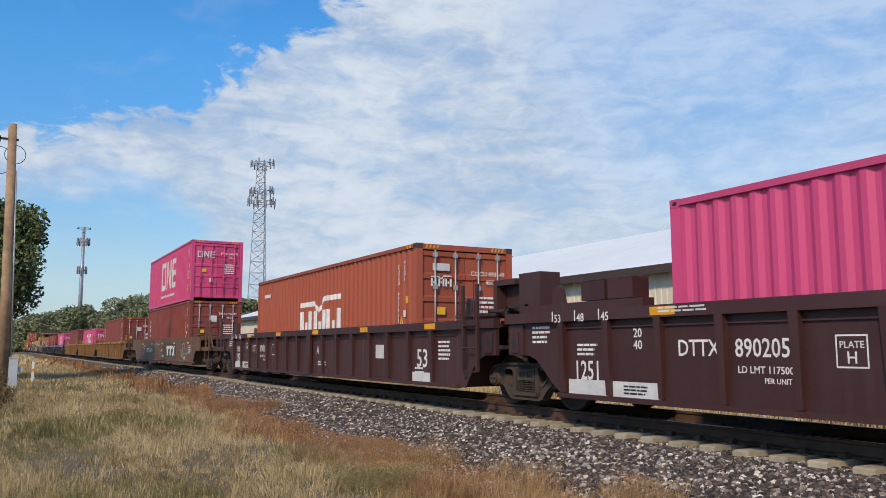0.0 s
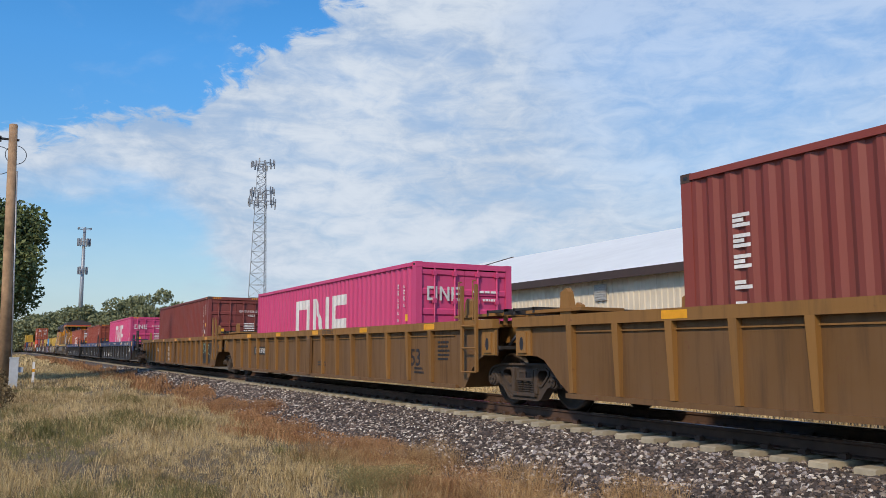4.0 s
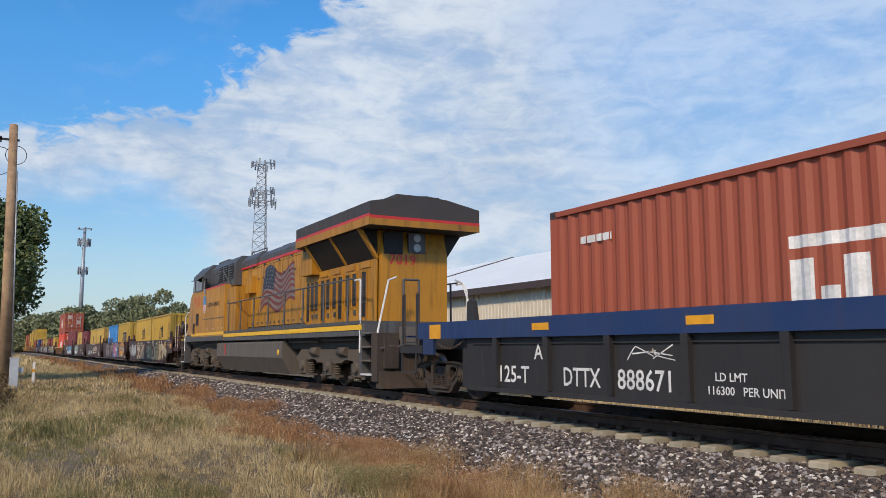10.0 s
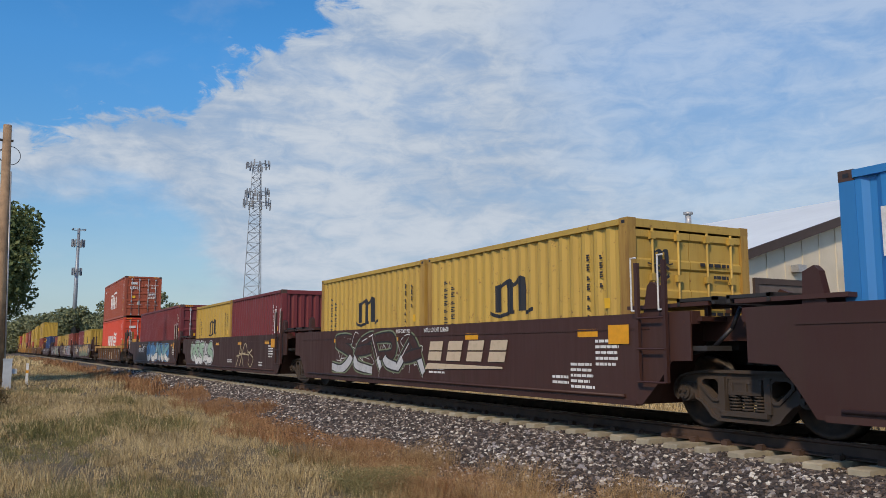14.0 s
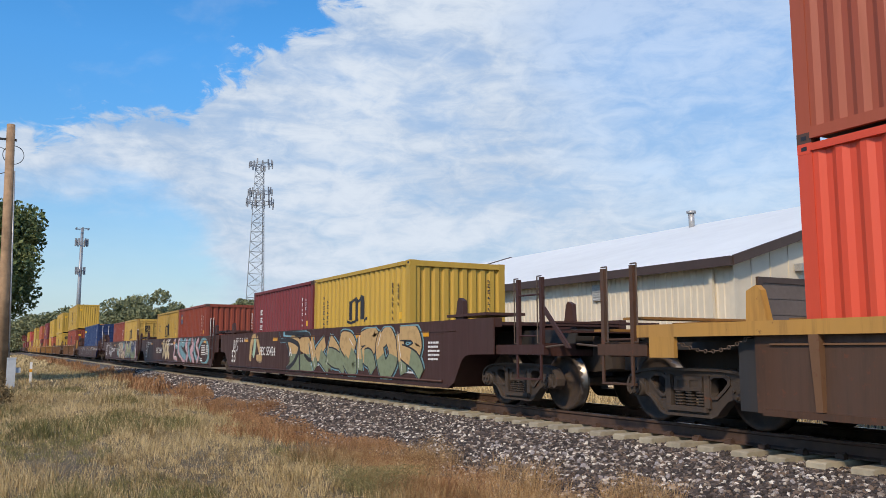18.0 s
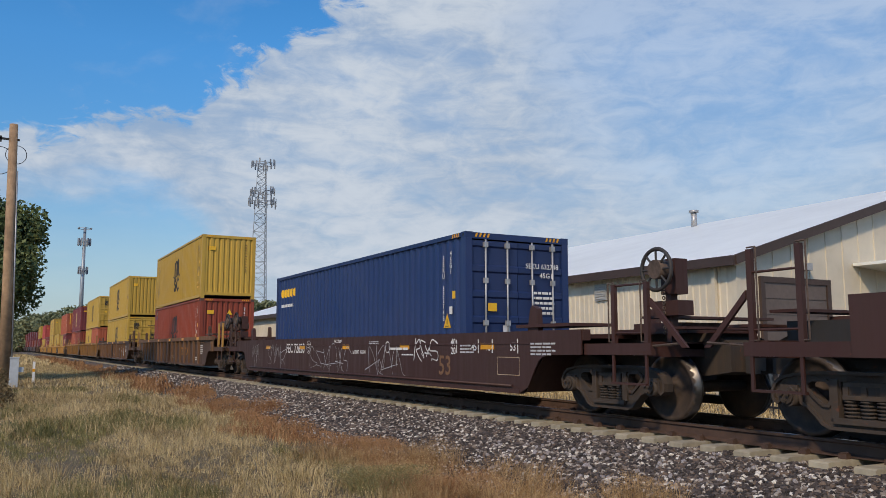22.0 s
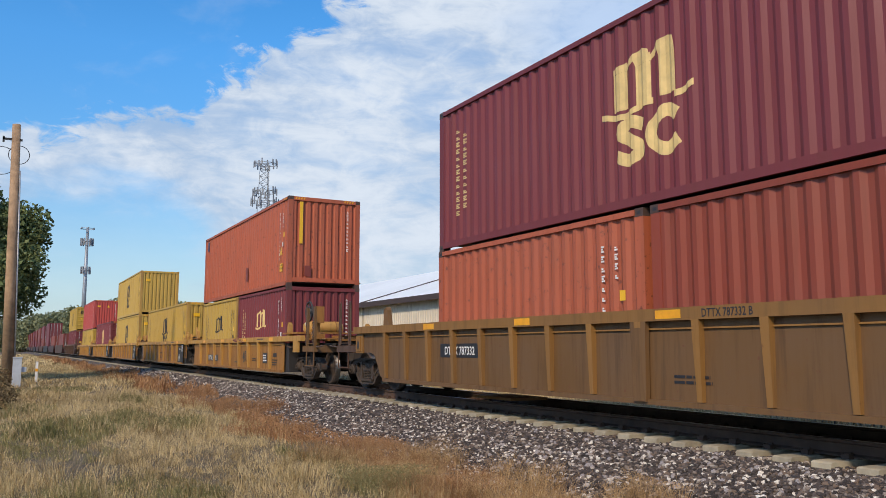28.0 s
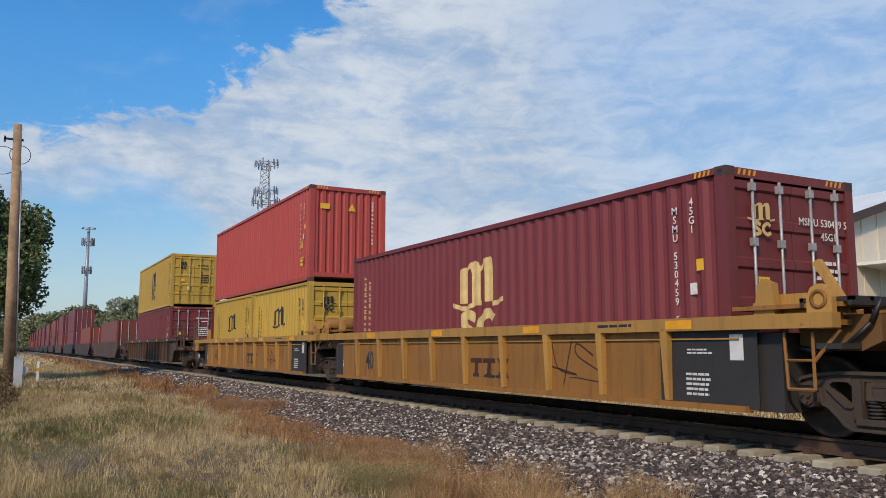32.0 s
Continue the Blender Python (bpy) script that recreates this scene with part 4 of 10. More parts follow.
gravel, N, L, P = shade("crushed_stone_ballast")
vec = N.new("ShaderNodeTexCoord").outputs["Object"]
vor = N.new("ShaderNodeTexVoronoi")
vor.inputs["Scale"].default_value = 17
L.new(vec, vor.inputs["Vector"])
tint = N.new("ShaderNodeSeparateColor")
L.new(vor.outputs["Color"], tint.inputs[0])
c = mixer(N, L, tint.outputs[0], (0.045, 0.037, 0.032), (0.3, 0.255, 0.21))
# Gap shade is put into the colour: darker between the stones.
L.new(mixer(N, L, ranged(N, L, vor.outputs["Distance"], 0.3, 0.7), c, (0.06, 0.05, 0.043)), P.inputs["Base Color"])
P.inputs["Roughness"].default_value = 0.85
bp = N.new("ShaderNodeBump")
bp.inputs["Strength"].default_value, bp.inputs["Distance"].default_value, bp.invert = 1.0, 0.05, True
L.new(vor.outputs["Distance"], bp.inputs["Height"])
L.new(bp.outputs[0], P.inputs["Normal"])
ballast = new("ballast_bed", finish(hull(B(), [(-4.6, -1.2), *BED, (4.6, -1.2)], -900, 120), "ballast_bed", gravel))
tagged(ballast, "bed of grey crushed stone under the track", "ballast", kind="structure")

CONCRETE = plain("pale_tie_concrete", (0.37, 0.325, 0.235), 0.9, 0, 0.16, 9)
RAIL_STEEL = plain("brown_rail_steel", (0.075, 0.042, 0.028), 0.8, 0.0, 0.25)
RAIL_TOP = plain("polished_rail_head", (0.42, 0.42, 0.43), 0.3, 1.0, 0.1)
track = tagged(new("track"), "single railway track on concrete ties", "track", kind="structure")
PROFILE = [(-0.075, -0.18), (0.075, -0.18), (0.075, -0.165), (0.02, -0.145), (0.012, -0.05), (0.037, -0.035), (0.037, -0.004), (-0.037, -0.004), (-0.037, -0.035), (-0.012, -0.05), (-0.02, -0.145), (-0.075, -0.165)]
for y in (-0.755, 0.755):
    rail = part("rail", hull(B(), [(y + a, b) for a, b in PROFILE], -900, 120), RAIL_STEEL, track)
    part("rail_head", hull(B(), [(y - 0.03, -0.004), (y + 0.03, -0.004), (y + 0.025, 0), (y - 0.025, 0)], -900, 120), RAIL_TOP, rail, "polished running surface")


def tie_mesh():
    return soften(hull(B(), [(-1.3, -0.4), (1.3, -0.4), (1.3, -0.2), (1.27, -0.185), (-1.27, -0.185), (-1.3, -0.2)], -0.12, 0.12), 0.012)


def clip_mesh():
    bm = B()
    for y in (-0.87, -0.64, 0.64, 0.87):
        box(bm, -0.05, 0.05, y - 0.04, y + 0.04, -0.19, -0.13)
        rod(bm, (-0.04, y, -0.13), (0.05, y, -0.12), 0.014, 6)
    return bm


TIE_STEP, TIE_X0 = 0.518, -9.934
for i in range(-110, 12):
    t = shaped(("tie",), "tie", tie_mesh, CONCRETE, track, pose(TIE_X0 + TIE_STEP * i, 0, random.uniform(-0.012, 0.004), 0, 0, random.uniform(-0.6, 0.6)))
    if i > -45:
        shaped(("clips",), "rail_clips", clip_mesh, RAIL_STEEL, t)
bm = B()
for i in range(-500, -110):
    box(bm, TIE_X0 + TIE_STEP * i - 0.12, TIE_X0 + TIE_STEP * i + 0.12, -1.3, 1.3, -0.4, -0.19)
tagged(part("far_ties", bm, CONCRETE, track), kind="stuff")

# metal building behind the track
SIDING = plain("pale_ribbed_siding", (0.64, 0.575, 0.45), 0.55, 0, 0.06, 1.2, 0.05)
ROOF_WHITE = plain("white_metal_roof", (0.82, 0.84, 0.8), 0.4, 0, 0.04, 0.8, 0.05)
BROWN_TRIM = plain("brown_metal_trim", (0.06, 0.038, 0.03), 0.5, 0, 0.1)
DOOR_BROWN = plain("brown_roller_door", (0.13, 0.1, 0.085), 0.5, 0, 0.1)
GY, EAVE, RIDGE_Y, RIDGE = 12.0, 3.94, 24.0, 7.6
h0, rw, rh = EAVE + 0.6, RIDGE_Y - GY, RIDGE + 0.6
LOUVRE = plain("grey_louvre", (0.4, 0.4, 0.38), 0.5)


def hall_top(y):
    return h0 + (rh - h0) * (1 - abs(y - rw) / rw)


def gable_rib(y0, y1, out):
    bm = bmesh.new()
    return hull(bm, [(y0, 0), (y1, 0), (y1, hall_top(y1) - 0.03), (y0, hall_top(y0) - 0.03)], -0.04, out)


def metal_hall(label, x, length, gable=True):
    """A shed of ribbed siding with its gable at the +x end and its long side towards the track."""
    hall = thing("metal_building", label, "building", at=pose(x, GY, -0.6))
    n = max(1, round(length / 0.9))
    w = length / n
    for i in range(n):
        shaped(("siding", round(w, 3)), "siding_panel", lambda: fold_panel(w - 0.004, h0, 0.3, 0.17, 0.1, 0.035), SIDING, hall, pose(-w * (i + 0.5), 0, 0))
    n = 26
    for i in range(n):
        y0, y1 = i * 2 * rw / n, (i + 1) * 2 * rw / n - 0.004
        part("gable_panel", gable_rib(y0, y1, -0.01), SIDING, hall)
        part("gable_rib", gable_rib(y1 - 0.07, y1 - 0.01, 0.022), SIDING, hall)
    part("rear_wall", box(B(), -length, -0.05, 2 * rw - 0.1, 2 * rw, 0, h0), SIDING, hall)
    part("far_wall", box(B(), -length, -length + 0.1, 0.1, 2 * rw - 0.12, 0, h0), SIDING, hall)
    part("roof", hull(B(), [(-0.35, h0 - 0.1), (rw, rh), (rw, rh + 0.1), (-0.35, h0)], -length - 0.05, 0.3), ROOF_WHITE, hall)
    part("roof", hull(B(), [(rw, rh), (2 * rw + 0.35, h0 - 0.1), (2 * rw + 0.35, h0), (rw, rh + 0.1)], -length - 0.05, 0.3), ROOF_WHITE, hall)
    part("eave_trim", box(B(), -length - 0.05, 0.33, -0.5, -0.36, h0 - 0.28, h0 + 0.03), BROWN_TRIM, hall)
    for e in (0.3, -length - 0.02):
        part("rake_trim", hull(B(), [(-0.36, h0 - 0.26), (rw, rh - 0.16), (rw, rh + 0.16), (-0.36, h0 + 0.06)], e, e + 0.08), BROWN_TRIM, hall)
        part("rake_trim", hull(B(), [(rw, rh - 0.16), (2 * rw + 0.36, h0 - 0.26), (2 * rw + 0.36, h0 + 0.06), (rw, rh + 0.16)], e, e + 0.08), BROWN_TRIM, hall)
    part("base_trim", box(B(), -length, 0.02, -0.03, -0.005, -0.02, 0.12), BROWN_TRIM, hall)
    return hall


hall = metal_hall("pale ribbed-metal warehouse with a white roof and brown trim", -18.6, 31.5)
part("corner_trim", box(B(), -0.16, 0.05, -0.035, 0.16, 0, h0 - 0.28), SIDING, hall)
part("downspout", soften(box(B(), -0.9, -0.76, -0.17, -0.05, 0, h0 - 0.3), 0.015), SIDING, hall, "pale square downspout")
part("downspout", soften(box(B(), -16.9, -16.76, -0.17, -0.05, 0, h0 - 0.3), 0.015), SIDING, hall, "pale square downspout")
wv = part("wall_vent", soften(box(B(), -7.1, -6.4, -0.09, -0.03, h0 - 1.05, h0 - 0.4), 0.01), LOUVRE, hall, "grey louvred wall vent")
for k in range(6):
    part("louvre", box(B(), -7.05, -6.45, -0.115, -0.09, h0 - 1.0 + k * 0.1, h0 - 0.95 + k * 0.1), LOUVRE, wv)
rd = part("roller_door", box(B(), -0.005, 0.03, 1.25, 4.4, 0, 3.78), DOOR_BROWN, hall, "brown sectional roller door")
for k in range(7):
    part("door_panel", soften(box(B(), 0.03, 0.055, 1.27, 4.38, 0.02 + k * 0.54, 0.53 + k * 0.54), 0.01), DOOR_BROWN, rd)
for a in ((1.05, 1.25, 0, 3.98), (4.4, 4.6, 0, 3.98), (1.25, 4.4, 3.78, 3.98)):
    part("door_frame", box(B(), -0.005, 0.1, *a), BROWN_TRIM, hall)
part("wall_lamp", soften(box(B(), 0.02, 0.32, 2.98, 3.4, 4.25, 4.5), 0.04), ROD, hall, "grey floodlight on the gable")
aw = part("awning", hull(B(), [(6.0, 4.55), (9.6, 4.3), (9.6, 4.38), (6.0, 4.66)], 0.02, 1.6), ROOF_WHITE, hall, "small awning with a brown edge")
part("awning_edge", hull(B(), [(5.98, 4.42), (9.6, 4.16), (9.6, 4.4), (5.98, 4.68)], 1.6, 1.68), BROWN_TRIM, aw)
part("side_door", box(B(), 0.0, 0.06, 7.0, 8.0, 0.05, 2.15), DOOR_BROWN, hall, "brown steel side door")
vent = part("roof_vent", rod(B(), (-12.7, 11.3, rh - 0.3), (-12.7, 11.3, rh + 0.62), 0.16, 12), ROD, hall, "galvanised roof flue")
part("vent_cap", rod(B(), (-12.7, 11.3, rh + 0.62), (-12.7, 11.3, rh + 0.74), 0.26, 12), ROD, vent)
metal_hall("long pale ribbed-metal shed with a white roof", -50.3, 36.0)

# black picket fence behind the track
fence = thing("picket_fence", "low black metal picket fence in dry grass", "fence", at=pose(-13, 6.6, -0.62))
part("fence_rail", box(B(), 0, 9, -0.02, 0.02, 0.25, 0.3), BLACK, fence)
part("fence_rail", box(B(), 0, 9, -0.02, 0.02, 0.85, 0.9), BLACK, fence)
for k in range(60):
    shaped(("picket",), "picket", lambda: box(bmesh.new(), -0.012, 0.012, -0.012, 0.012, 0, 1.05), BLACK, fence, pose(0.1 + k * 0.148, 0, 0))

# lattice mast and slim mast
STEEL_GREY = plain("galvanised_mast_steel", (0.3, 0.33, 0.36), 0.5, 0.4, 0.15, 0.5)


def place(px, depth):
    w = bearing(px, 618)
    return Vector((w.x, w.y, 0)).normalized() * depth + Vector((0, -8.93, 0))


p = place(457, 255)
mast = thing("lattice_tower", "tall grey steel lattice tower with aerials", "tower", at=pose(p.x, p.y, -0.5, 0, 0, 20))
TH, R0, R1 = 59.5, 4.0, 1.6
feet = [(math.cos(k * math.tau / 3), math.sin(k * math.tau / 3)) for k in range(3)]
rad = lambda z: R0 + (R1 - R0) * z / TH
for fx, fy in feet:
    part("leg", rod(B(), (fx * R0, fy * R0, 0), (fx * R1, fy * R1, TH), 0.17, 6, 0.1), STEEL_GREY, mast)
levels = [0]
while levels[-1] < TH - 2:
    levels.append(min(TH, levels[-1] + rad(levels[-1]) * 1.15))
for z0, z1 in zip(levels, levels[1:]):
    for k in range(3):
        (ax, ay), (bx, by) = feet[k], feet[(k + 1) % 3]
        r0, r1 = rad(z0), rad(z1)
        part("brace", rod(B(), (ax * r0, ay * r0, z0), (bx * r1, by * r1, z1), 0.055, 4), STEEL_GREY, mast)
        part("brace", rod(B(), (bx * r0, by * r0, z0), (ax * r1, ay * r1, z1), 0.055, 4), STEEL_GREY, mast)
        part("strut", rod(B(), (ax * r1, ay * r1, z1), (bx * r1, by * r1, z1), 0.055, 4), STEEL_GREY, mast)
PANEL = plain("aerial_panel_grey", (0.22, 0.24, 0.27), 0.5)
rnd = random.Random(5)
for zc, rr, n, hh in ((TH - 0.6, 3.6, 15, 1.9), (TH - 9.5, 3.7, 15, 2.2), (TH - 12.8, 4.2, 14, 2.6)):
    part("platform", ring(B(), (0, 0, zc), rr, 0.1, 18, "z"), STEEL_GREY, mast)
    for k in range(3):
        fx, fy = feet[k]
        part("platform_arm", rod(B(), (0, 0, zc), (fx * rr, fy * rr, zc), 0.08, 5), STEEL_GREY, mast)
    for k in range(n):
        a = k * math.tau / n + rnd.uniform(-0.1, 0.1)
        z = zc + rnd.uniform(-0.6, 0.4)
        ob = part("aerial", soften(box(B(), -0.12, 0.12, -0.2, 0.2, -hh / 2, hh / 2), 0.03), PANEL, mast)
        ob.matrix_basis = pose(math.cos(a) * rr, math.sin(a) * rr, z, 0, 0, math.degrees(a))
p = place(139, 300)
slim = thing("monopole_mast", "slim grey steel monopole mast with aerials", "mast", at=pose(p.x, p.y, -0.5))
part("pole", rod(B(), (0, 0, 0), (0, 0, 42.4), 0.85, 12, 0.45), STEEL_GREY, slim)
for zc, rr, n in ((42.2, 2.2, 6), (37.6, 2.0, 12), (27.9, 1.5, 9)):
    part("platform", ring(B(), (0, 0, zc), rr, 0.12, 14, "z"), STEEL_GREY, slim)
    for k in range(n):
        a = k * math.tau / n
        ob = part("aerial", soften(box(B(), -0.15, 0.15, -0.22, 0.22, -1.3 if zc < 40 else -0.2, 1.2 if zc < 40 else 0.3), 0.03), PANEL, slim)
        ob.matrix_basis = pose(math.cos(a) * rr, math.sin(a) * rr, zc, 0, 0, math.degrees(a))

# utility pole, its cabinet and a marker post
WOOD = plain("weathered_pole_wood", (0.36, 0.235, 0.135), 0.85, 0, 0.25, 3)
p = place(11, 38)
pole = thing("utility_pole", "weathered brown wooden utility pole with looped wires", "utility pole", at=pose(p.x, p.y, -0.55))
part("shaft", rod(B(), (0, 0, -0.3), (-0.17, -0.26, 11.0), 0.235, 16, 0.165), WOOD, pole)
part("conduit", rod(B(), (0.05, 0.26, 0), (-0.08, -0.02, 9), 0.035, 8), ROD, pole, "grey conduit on the shaft")
part("bracket", box(box(B(), -0.2, -0.1, -0.75, 0.0, 10.3, 10.38), -0.2, -0.1, -0.75, -0.67, 10.2, 10.45), BLACK_STEEL, pole)
part("wire_loop", ring(B(), (-0.17, -0.75, 9.4), 0.6, 0.015, 20, "x"), BLACK, pole)
part("wire_loop", ring(B(), (-0.17, -0.1, 9.7), 0.4, 0.015, 20, "x"), BLACK, pole)
GREY_BOX = plain("pale_grey_cabinet_paint", (0.45, 0.48, 0.5), 0.5, 0, 0.08)
p = place(27, 37)
cab = thing("utility_pedestal", "pale grey metal utility pedestal beside the pole", "utility box", at=pose(p.x, p.y, -0.55))
part("body", soften(box(B(), -0.17, 0.17, -0.16, 0.16, 0, 1.15), 0.02), GREY_BOX, cab)
part("cap", soften(box(B(), -0.19, 0.19, -0.18, 0.18, 1.15, 1.2), 0.015), GREY_BOX, cab)
part("meter", soften(box(B(), -0.08, 0.08, 0.16, 0.34, 0.6, 0.8), 0.02), GREY_BOX, cab)
p = place(62, 40)
mk = thing("marker_post", "white marker post with an orange band in the grass", "marker post", at=pose(p.x, p.y, -0.56))
part("post", soften(box(B(), -0.05, 0.05, -0.05, 0.05, 0, 0.98), 0.01), WHITE, mk)
part("band", box(B(), -0.055, 0.055, -0.055, 0.055, 0.55, 0.68), REFLECT, mk)

# ---- plants ----
def leafy(name, dark, mid, light, rough=0.75, patchy=False):
    m, N, L, P = shade(name)
    rand = N.new("ShaderNodeNewGeometry").outputs["Random Per Island"]
    c = mixer(N, L, ranged(N, L, rand, 0, 0.55), dark, mid)
    c = mixer(N, L, ranged(N, L, rand, 0.55, 1.0), c, light)
    if patchy:
        vec = N.new("ShaderNodeTexCoord").outputs["Object"]
        none = N.new("ShaderNodeValue").outputs[0]
        none.default_value = 0.0
        stretched = scaled(N, L, vec, (0.6, 1.5, 1.5))
        broad, close, wide = noise4(N, L, stretched, none, 0.9, 5), noise4(N, L, vec, none, 5.0, 3), noise4(N, L, scaled(N, L, vec, (0.5, 1.2, 1.0)), none, 0.45, 4)
        c = mixer(N, L, ranged(N, L, broad, 0.46, 0.6, 0, 0.6), c, dark, "MIX")
        c = mixer(N, L, ranged(N, L, close, 0.46, 0.62, 0, 0.75), c, light, "MIX")
        c = mixer(N, L, ranged(N, L, wide, 0.52, 0.62, 0, 0.4), c, tuple(k * 0.92 for k in light), "MIX")
    L.new(c, P.inputs["Base Color"])
    P.inputs["Roughness"].default_value = rough
    P.inputs["Specular IOR Level"].default_value = 0.25
    return m


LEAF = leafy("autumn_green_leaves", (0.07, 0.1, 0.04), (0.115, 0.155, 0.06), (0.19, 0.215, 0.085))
# Far leaves are lighter and flatter in tone: distance haze in the colour.
LEAF_FAR = leafy("hazy_olive_far_leaves", (0.14, 0.165, 0.095), (0.19, 0.215, 0.115), (0.26, 0.265, 0.135))
BARK = plain("grey_brown_bark", (0.09, 0.065, 0.05), 0.9, 0, 0.25, 5)


def soup(name, verts, faces, material):
    me = bpy.data.meshes.new(name)
    me.from_pydata(verts, [], faces)
    me.materials.append(material)
    me.update()
    return me


def leaf_cloud(rng, blobs, count, size):
    """Leaf cards strewn on and inside a set of blobs (x, y, z, radius, flattening)."""
    weights = np.array([b[3] ** 2 for b in blobs])
    pick = rng.choice(len(blobs), count, p=weights / weights.sum())
    b = np.array(blobs)[pick]
    d = rng.normal(size=(count, 3))
    d /= np.linalg.norm(d, axis=1)[:, None]
    r = b[:, 3] * (0.62 + 0.5 * rng.random(count))
    c = b[:, :3] + d * r[:, None] * np.stack([np.ones(count), np.ones(count), b[:, 4]], 1)
    u = rng.normal(size=(count, 3))
    u /= np.linalg.norm(u, axis=1)[:, None]
    w = np.cross(u, rng.normal(size=(count, 3)))
    w /= np.linalg.norm(w, axis=1)[:, None]
    k = size * (0.6 + 0.8 * rng.random(count))[:, None]
    v = np.stack([c - u * k, c + w * k * 0.55, c + u * k, c - w * k * 0.55], 1).reshape(-1, 3)
    f = np.arange(count * 4).reshape(-1, 4)
    return v.tolist(), f.tolist()


def tree(label, x, y, height, spread, seed, count, size, leaf, low=0.3, z=-0.55, clumps=16):
    rng = np.random.default_rng(seed)
    t = thing("tree", label, "tree", at=pose(x, y, z))
    bm = B()
    rod(bm, (0, 0, -0.2), (0.1, 0.1, height * 0.55), height * 0.028, 9, height * 0.014)
    part("trunk", bm, BARK, t)
    blobs = []
    for k in range(clumps):
        a = rng.uniform(0, math.tau)
        zz = height * rng.uniform(low + 0.08, 0.9)
        reach = spread * (1 - ((zz / height - 0.55) / 0.6) ** 2) * rng.uniform(0.35, 0.85)
        tip = (reach * math.cos(a), reach * math.sin(a), zz)
        part("limb", rod(B(), (0.05, 0.05, max(height * 0.18, zz * 0.6)), tip, height * 0.011, 6, height * 0.004), BARK, t)
        blobs.append((*tip, spread * rng.uniform(0.22, 0.42) * (1.35 if clumps < 14 else 1.0), 0.75))
    blobs.append((0, 0, height * 0.88, spread * 0.35, 0.8))
    v, f = leaf_cloud(rng, blobs, count, size)
    crown = new("crown", soup("crown", v, f, leaf))
    crown.parent = t
    return t


p = place(-84, 44)
tree("large dark green tree beside the track, turning brown", p.x, p.y, 10.0, 3.95, 3, 60000, 0.106, LEAF, 0.2, clumps=46)
for i, (px, d, h, r) in enumerate(((285, 205, 15.8, 6.2), (255, 212, 14.6, 7.0), (222, 220, 13.4, 6.5), (312, 215, 13.2, 6.0), (198, 232, 11.5, 6.0), (614, 122, 11.8, 4.6), (428, 205, 14.4, 3.6), (470, 210, 13.2, 5.0), (350, 220, 11, 6.0))):
    p = place(px, d)
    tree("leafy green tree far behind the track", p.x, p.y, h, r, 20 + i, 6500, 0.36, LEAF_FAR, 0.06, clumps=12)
for i, (px, d, h, r) in enumerate(((150, 300, 16.0, 8), (122, 310, 15.5, 8), (175, 305, 14.0, 7), (95, 330, 14.5, 9), (66, 345, 13.0, 9), (40, 360, 12.4, 9), (18, 380, 12.0, 9), (-10, 380, 12.5, 10), (240, 330, 14.0, 9), (340, 340, 14, 10), (400, 350, 15, 10), (560, 330, 15, 10))):
    p = place(px, d)
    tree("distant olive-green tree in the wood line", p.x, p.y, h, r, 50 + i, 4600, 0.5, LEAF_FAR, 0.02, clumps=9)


def wave(x, y):
    return np.sin(x * 0.9 + 1.3 * np.sin(y * 0.8)) * np.sin(y * 1.1 + x * 0.23)


def blades(rng, n, xr, yr, zf, h, w, lean, keep=None):
    """Thin grass blades, two quads each, over a patch of ground."""
    x = rng.uniform(*xr, n)
    y = rng.uniform(*yr, n)
    if keep is not None:
        m = keep(x, y, rng)
        x, y = x[m], y[m]
    n = len(x)
    z = np.array([zf(a, b) for a, b in zip(x, y)])
    hh = h * rng.uniform(0.4, 1.2, n) * (0.75 + 0.5 * wave(x * 1.7 + 5, y * 2.3))
    a = rng.uniform(0, math.tau, n)
    ca, sa = np.cos(a) * w, np.sin(a) * w
    l = rng.uniform(0, math.tau, n)
    lx, ly = np.cos(l) * hh * lean * rng.random(n), np.sin(l) * hh * lean * rng.random(n)
    v = np.stack([np.stack([x - ca, y - sa, z - 0.02], 1), np.stack([x + ca, y + sa, z - 0.02], 1),
                  np.stack([x + ca * 0.8 + lx * 0.4, y + sa * 0.8 + ly * 0.4, z + hh * 0.6], 1), np.stack([x - ca * 0.8 + lx * 0.4, y - sa * 0.8 + ly * 0.4, z + hh * 0.6], 1),
                  np.stack([x + lx, y + ly, z + hh], 1)], 1).reshape(-1, 3)
    i = np.arange(n) * 5
    return v, np.stack([i, i + 1, i + 2, i + 3], 1), np.stack([i + 3, i + 2, i + 4], 1)


def lawn(name, label, patches, material):
    vs, fs, base = [], [], 0
    for v, q, t in patches:
        vs += v.tolist()
        fs += (q + base).tolist() + (t + base).tolist()
        base += len(v)
    return tagged(new(name, soup(name, vs, fs, material)), label, "grass", kind="stuff")


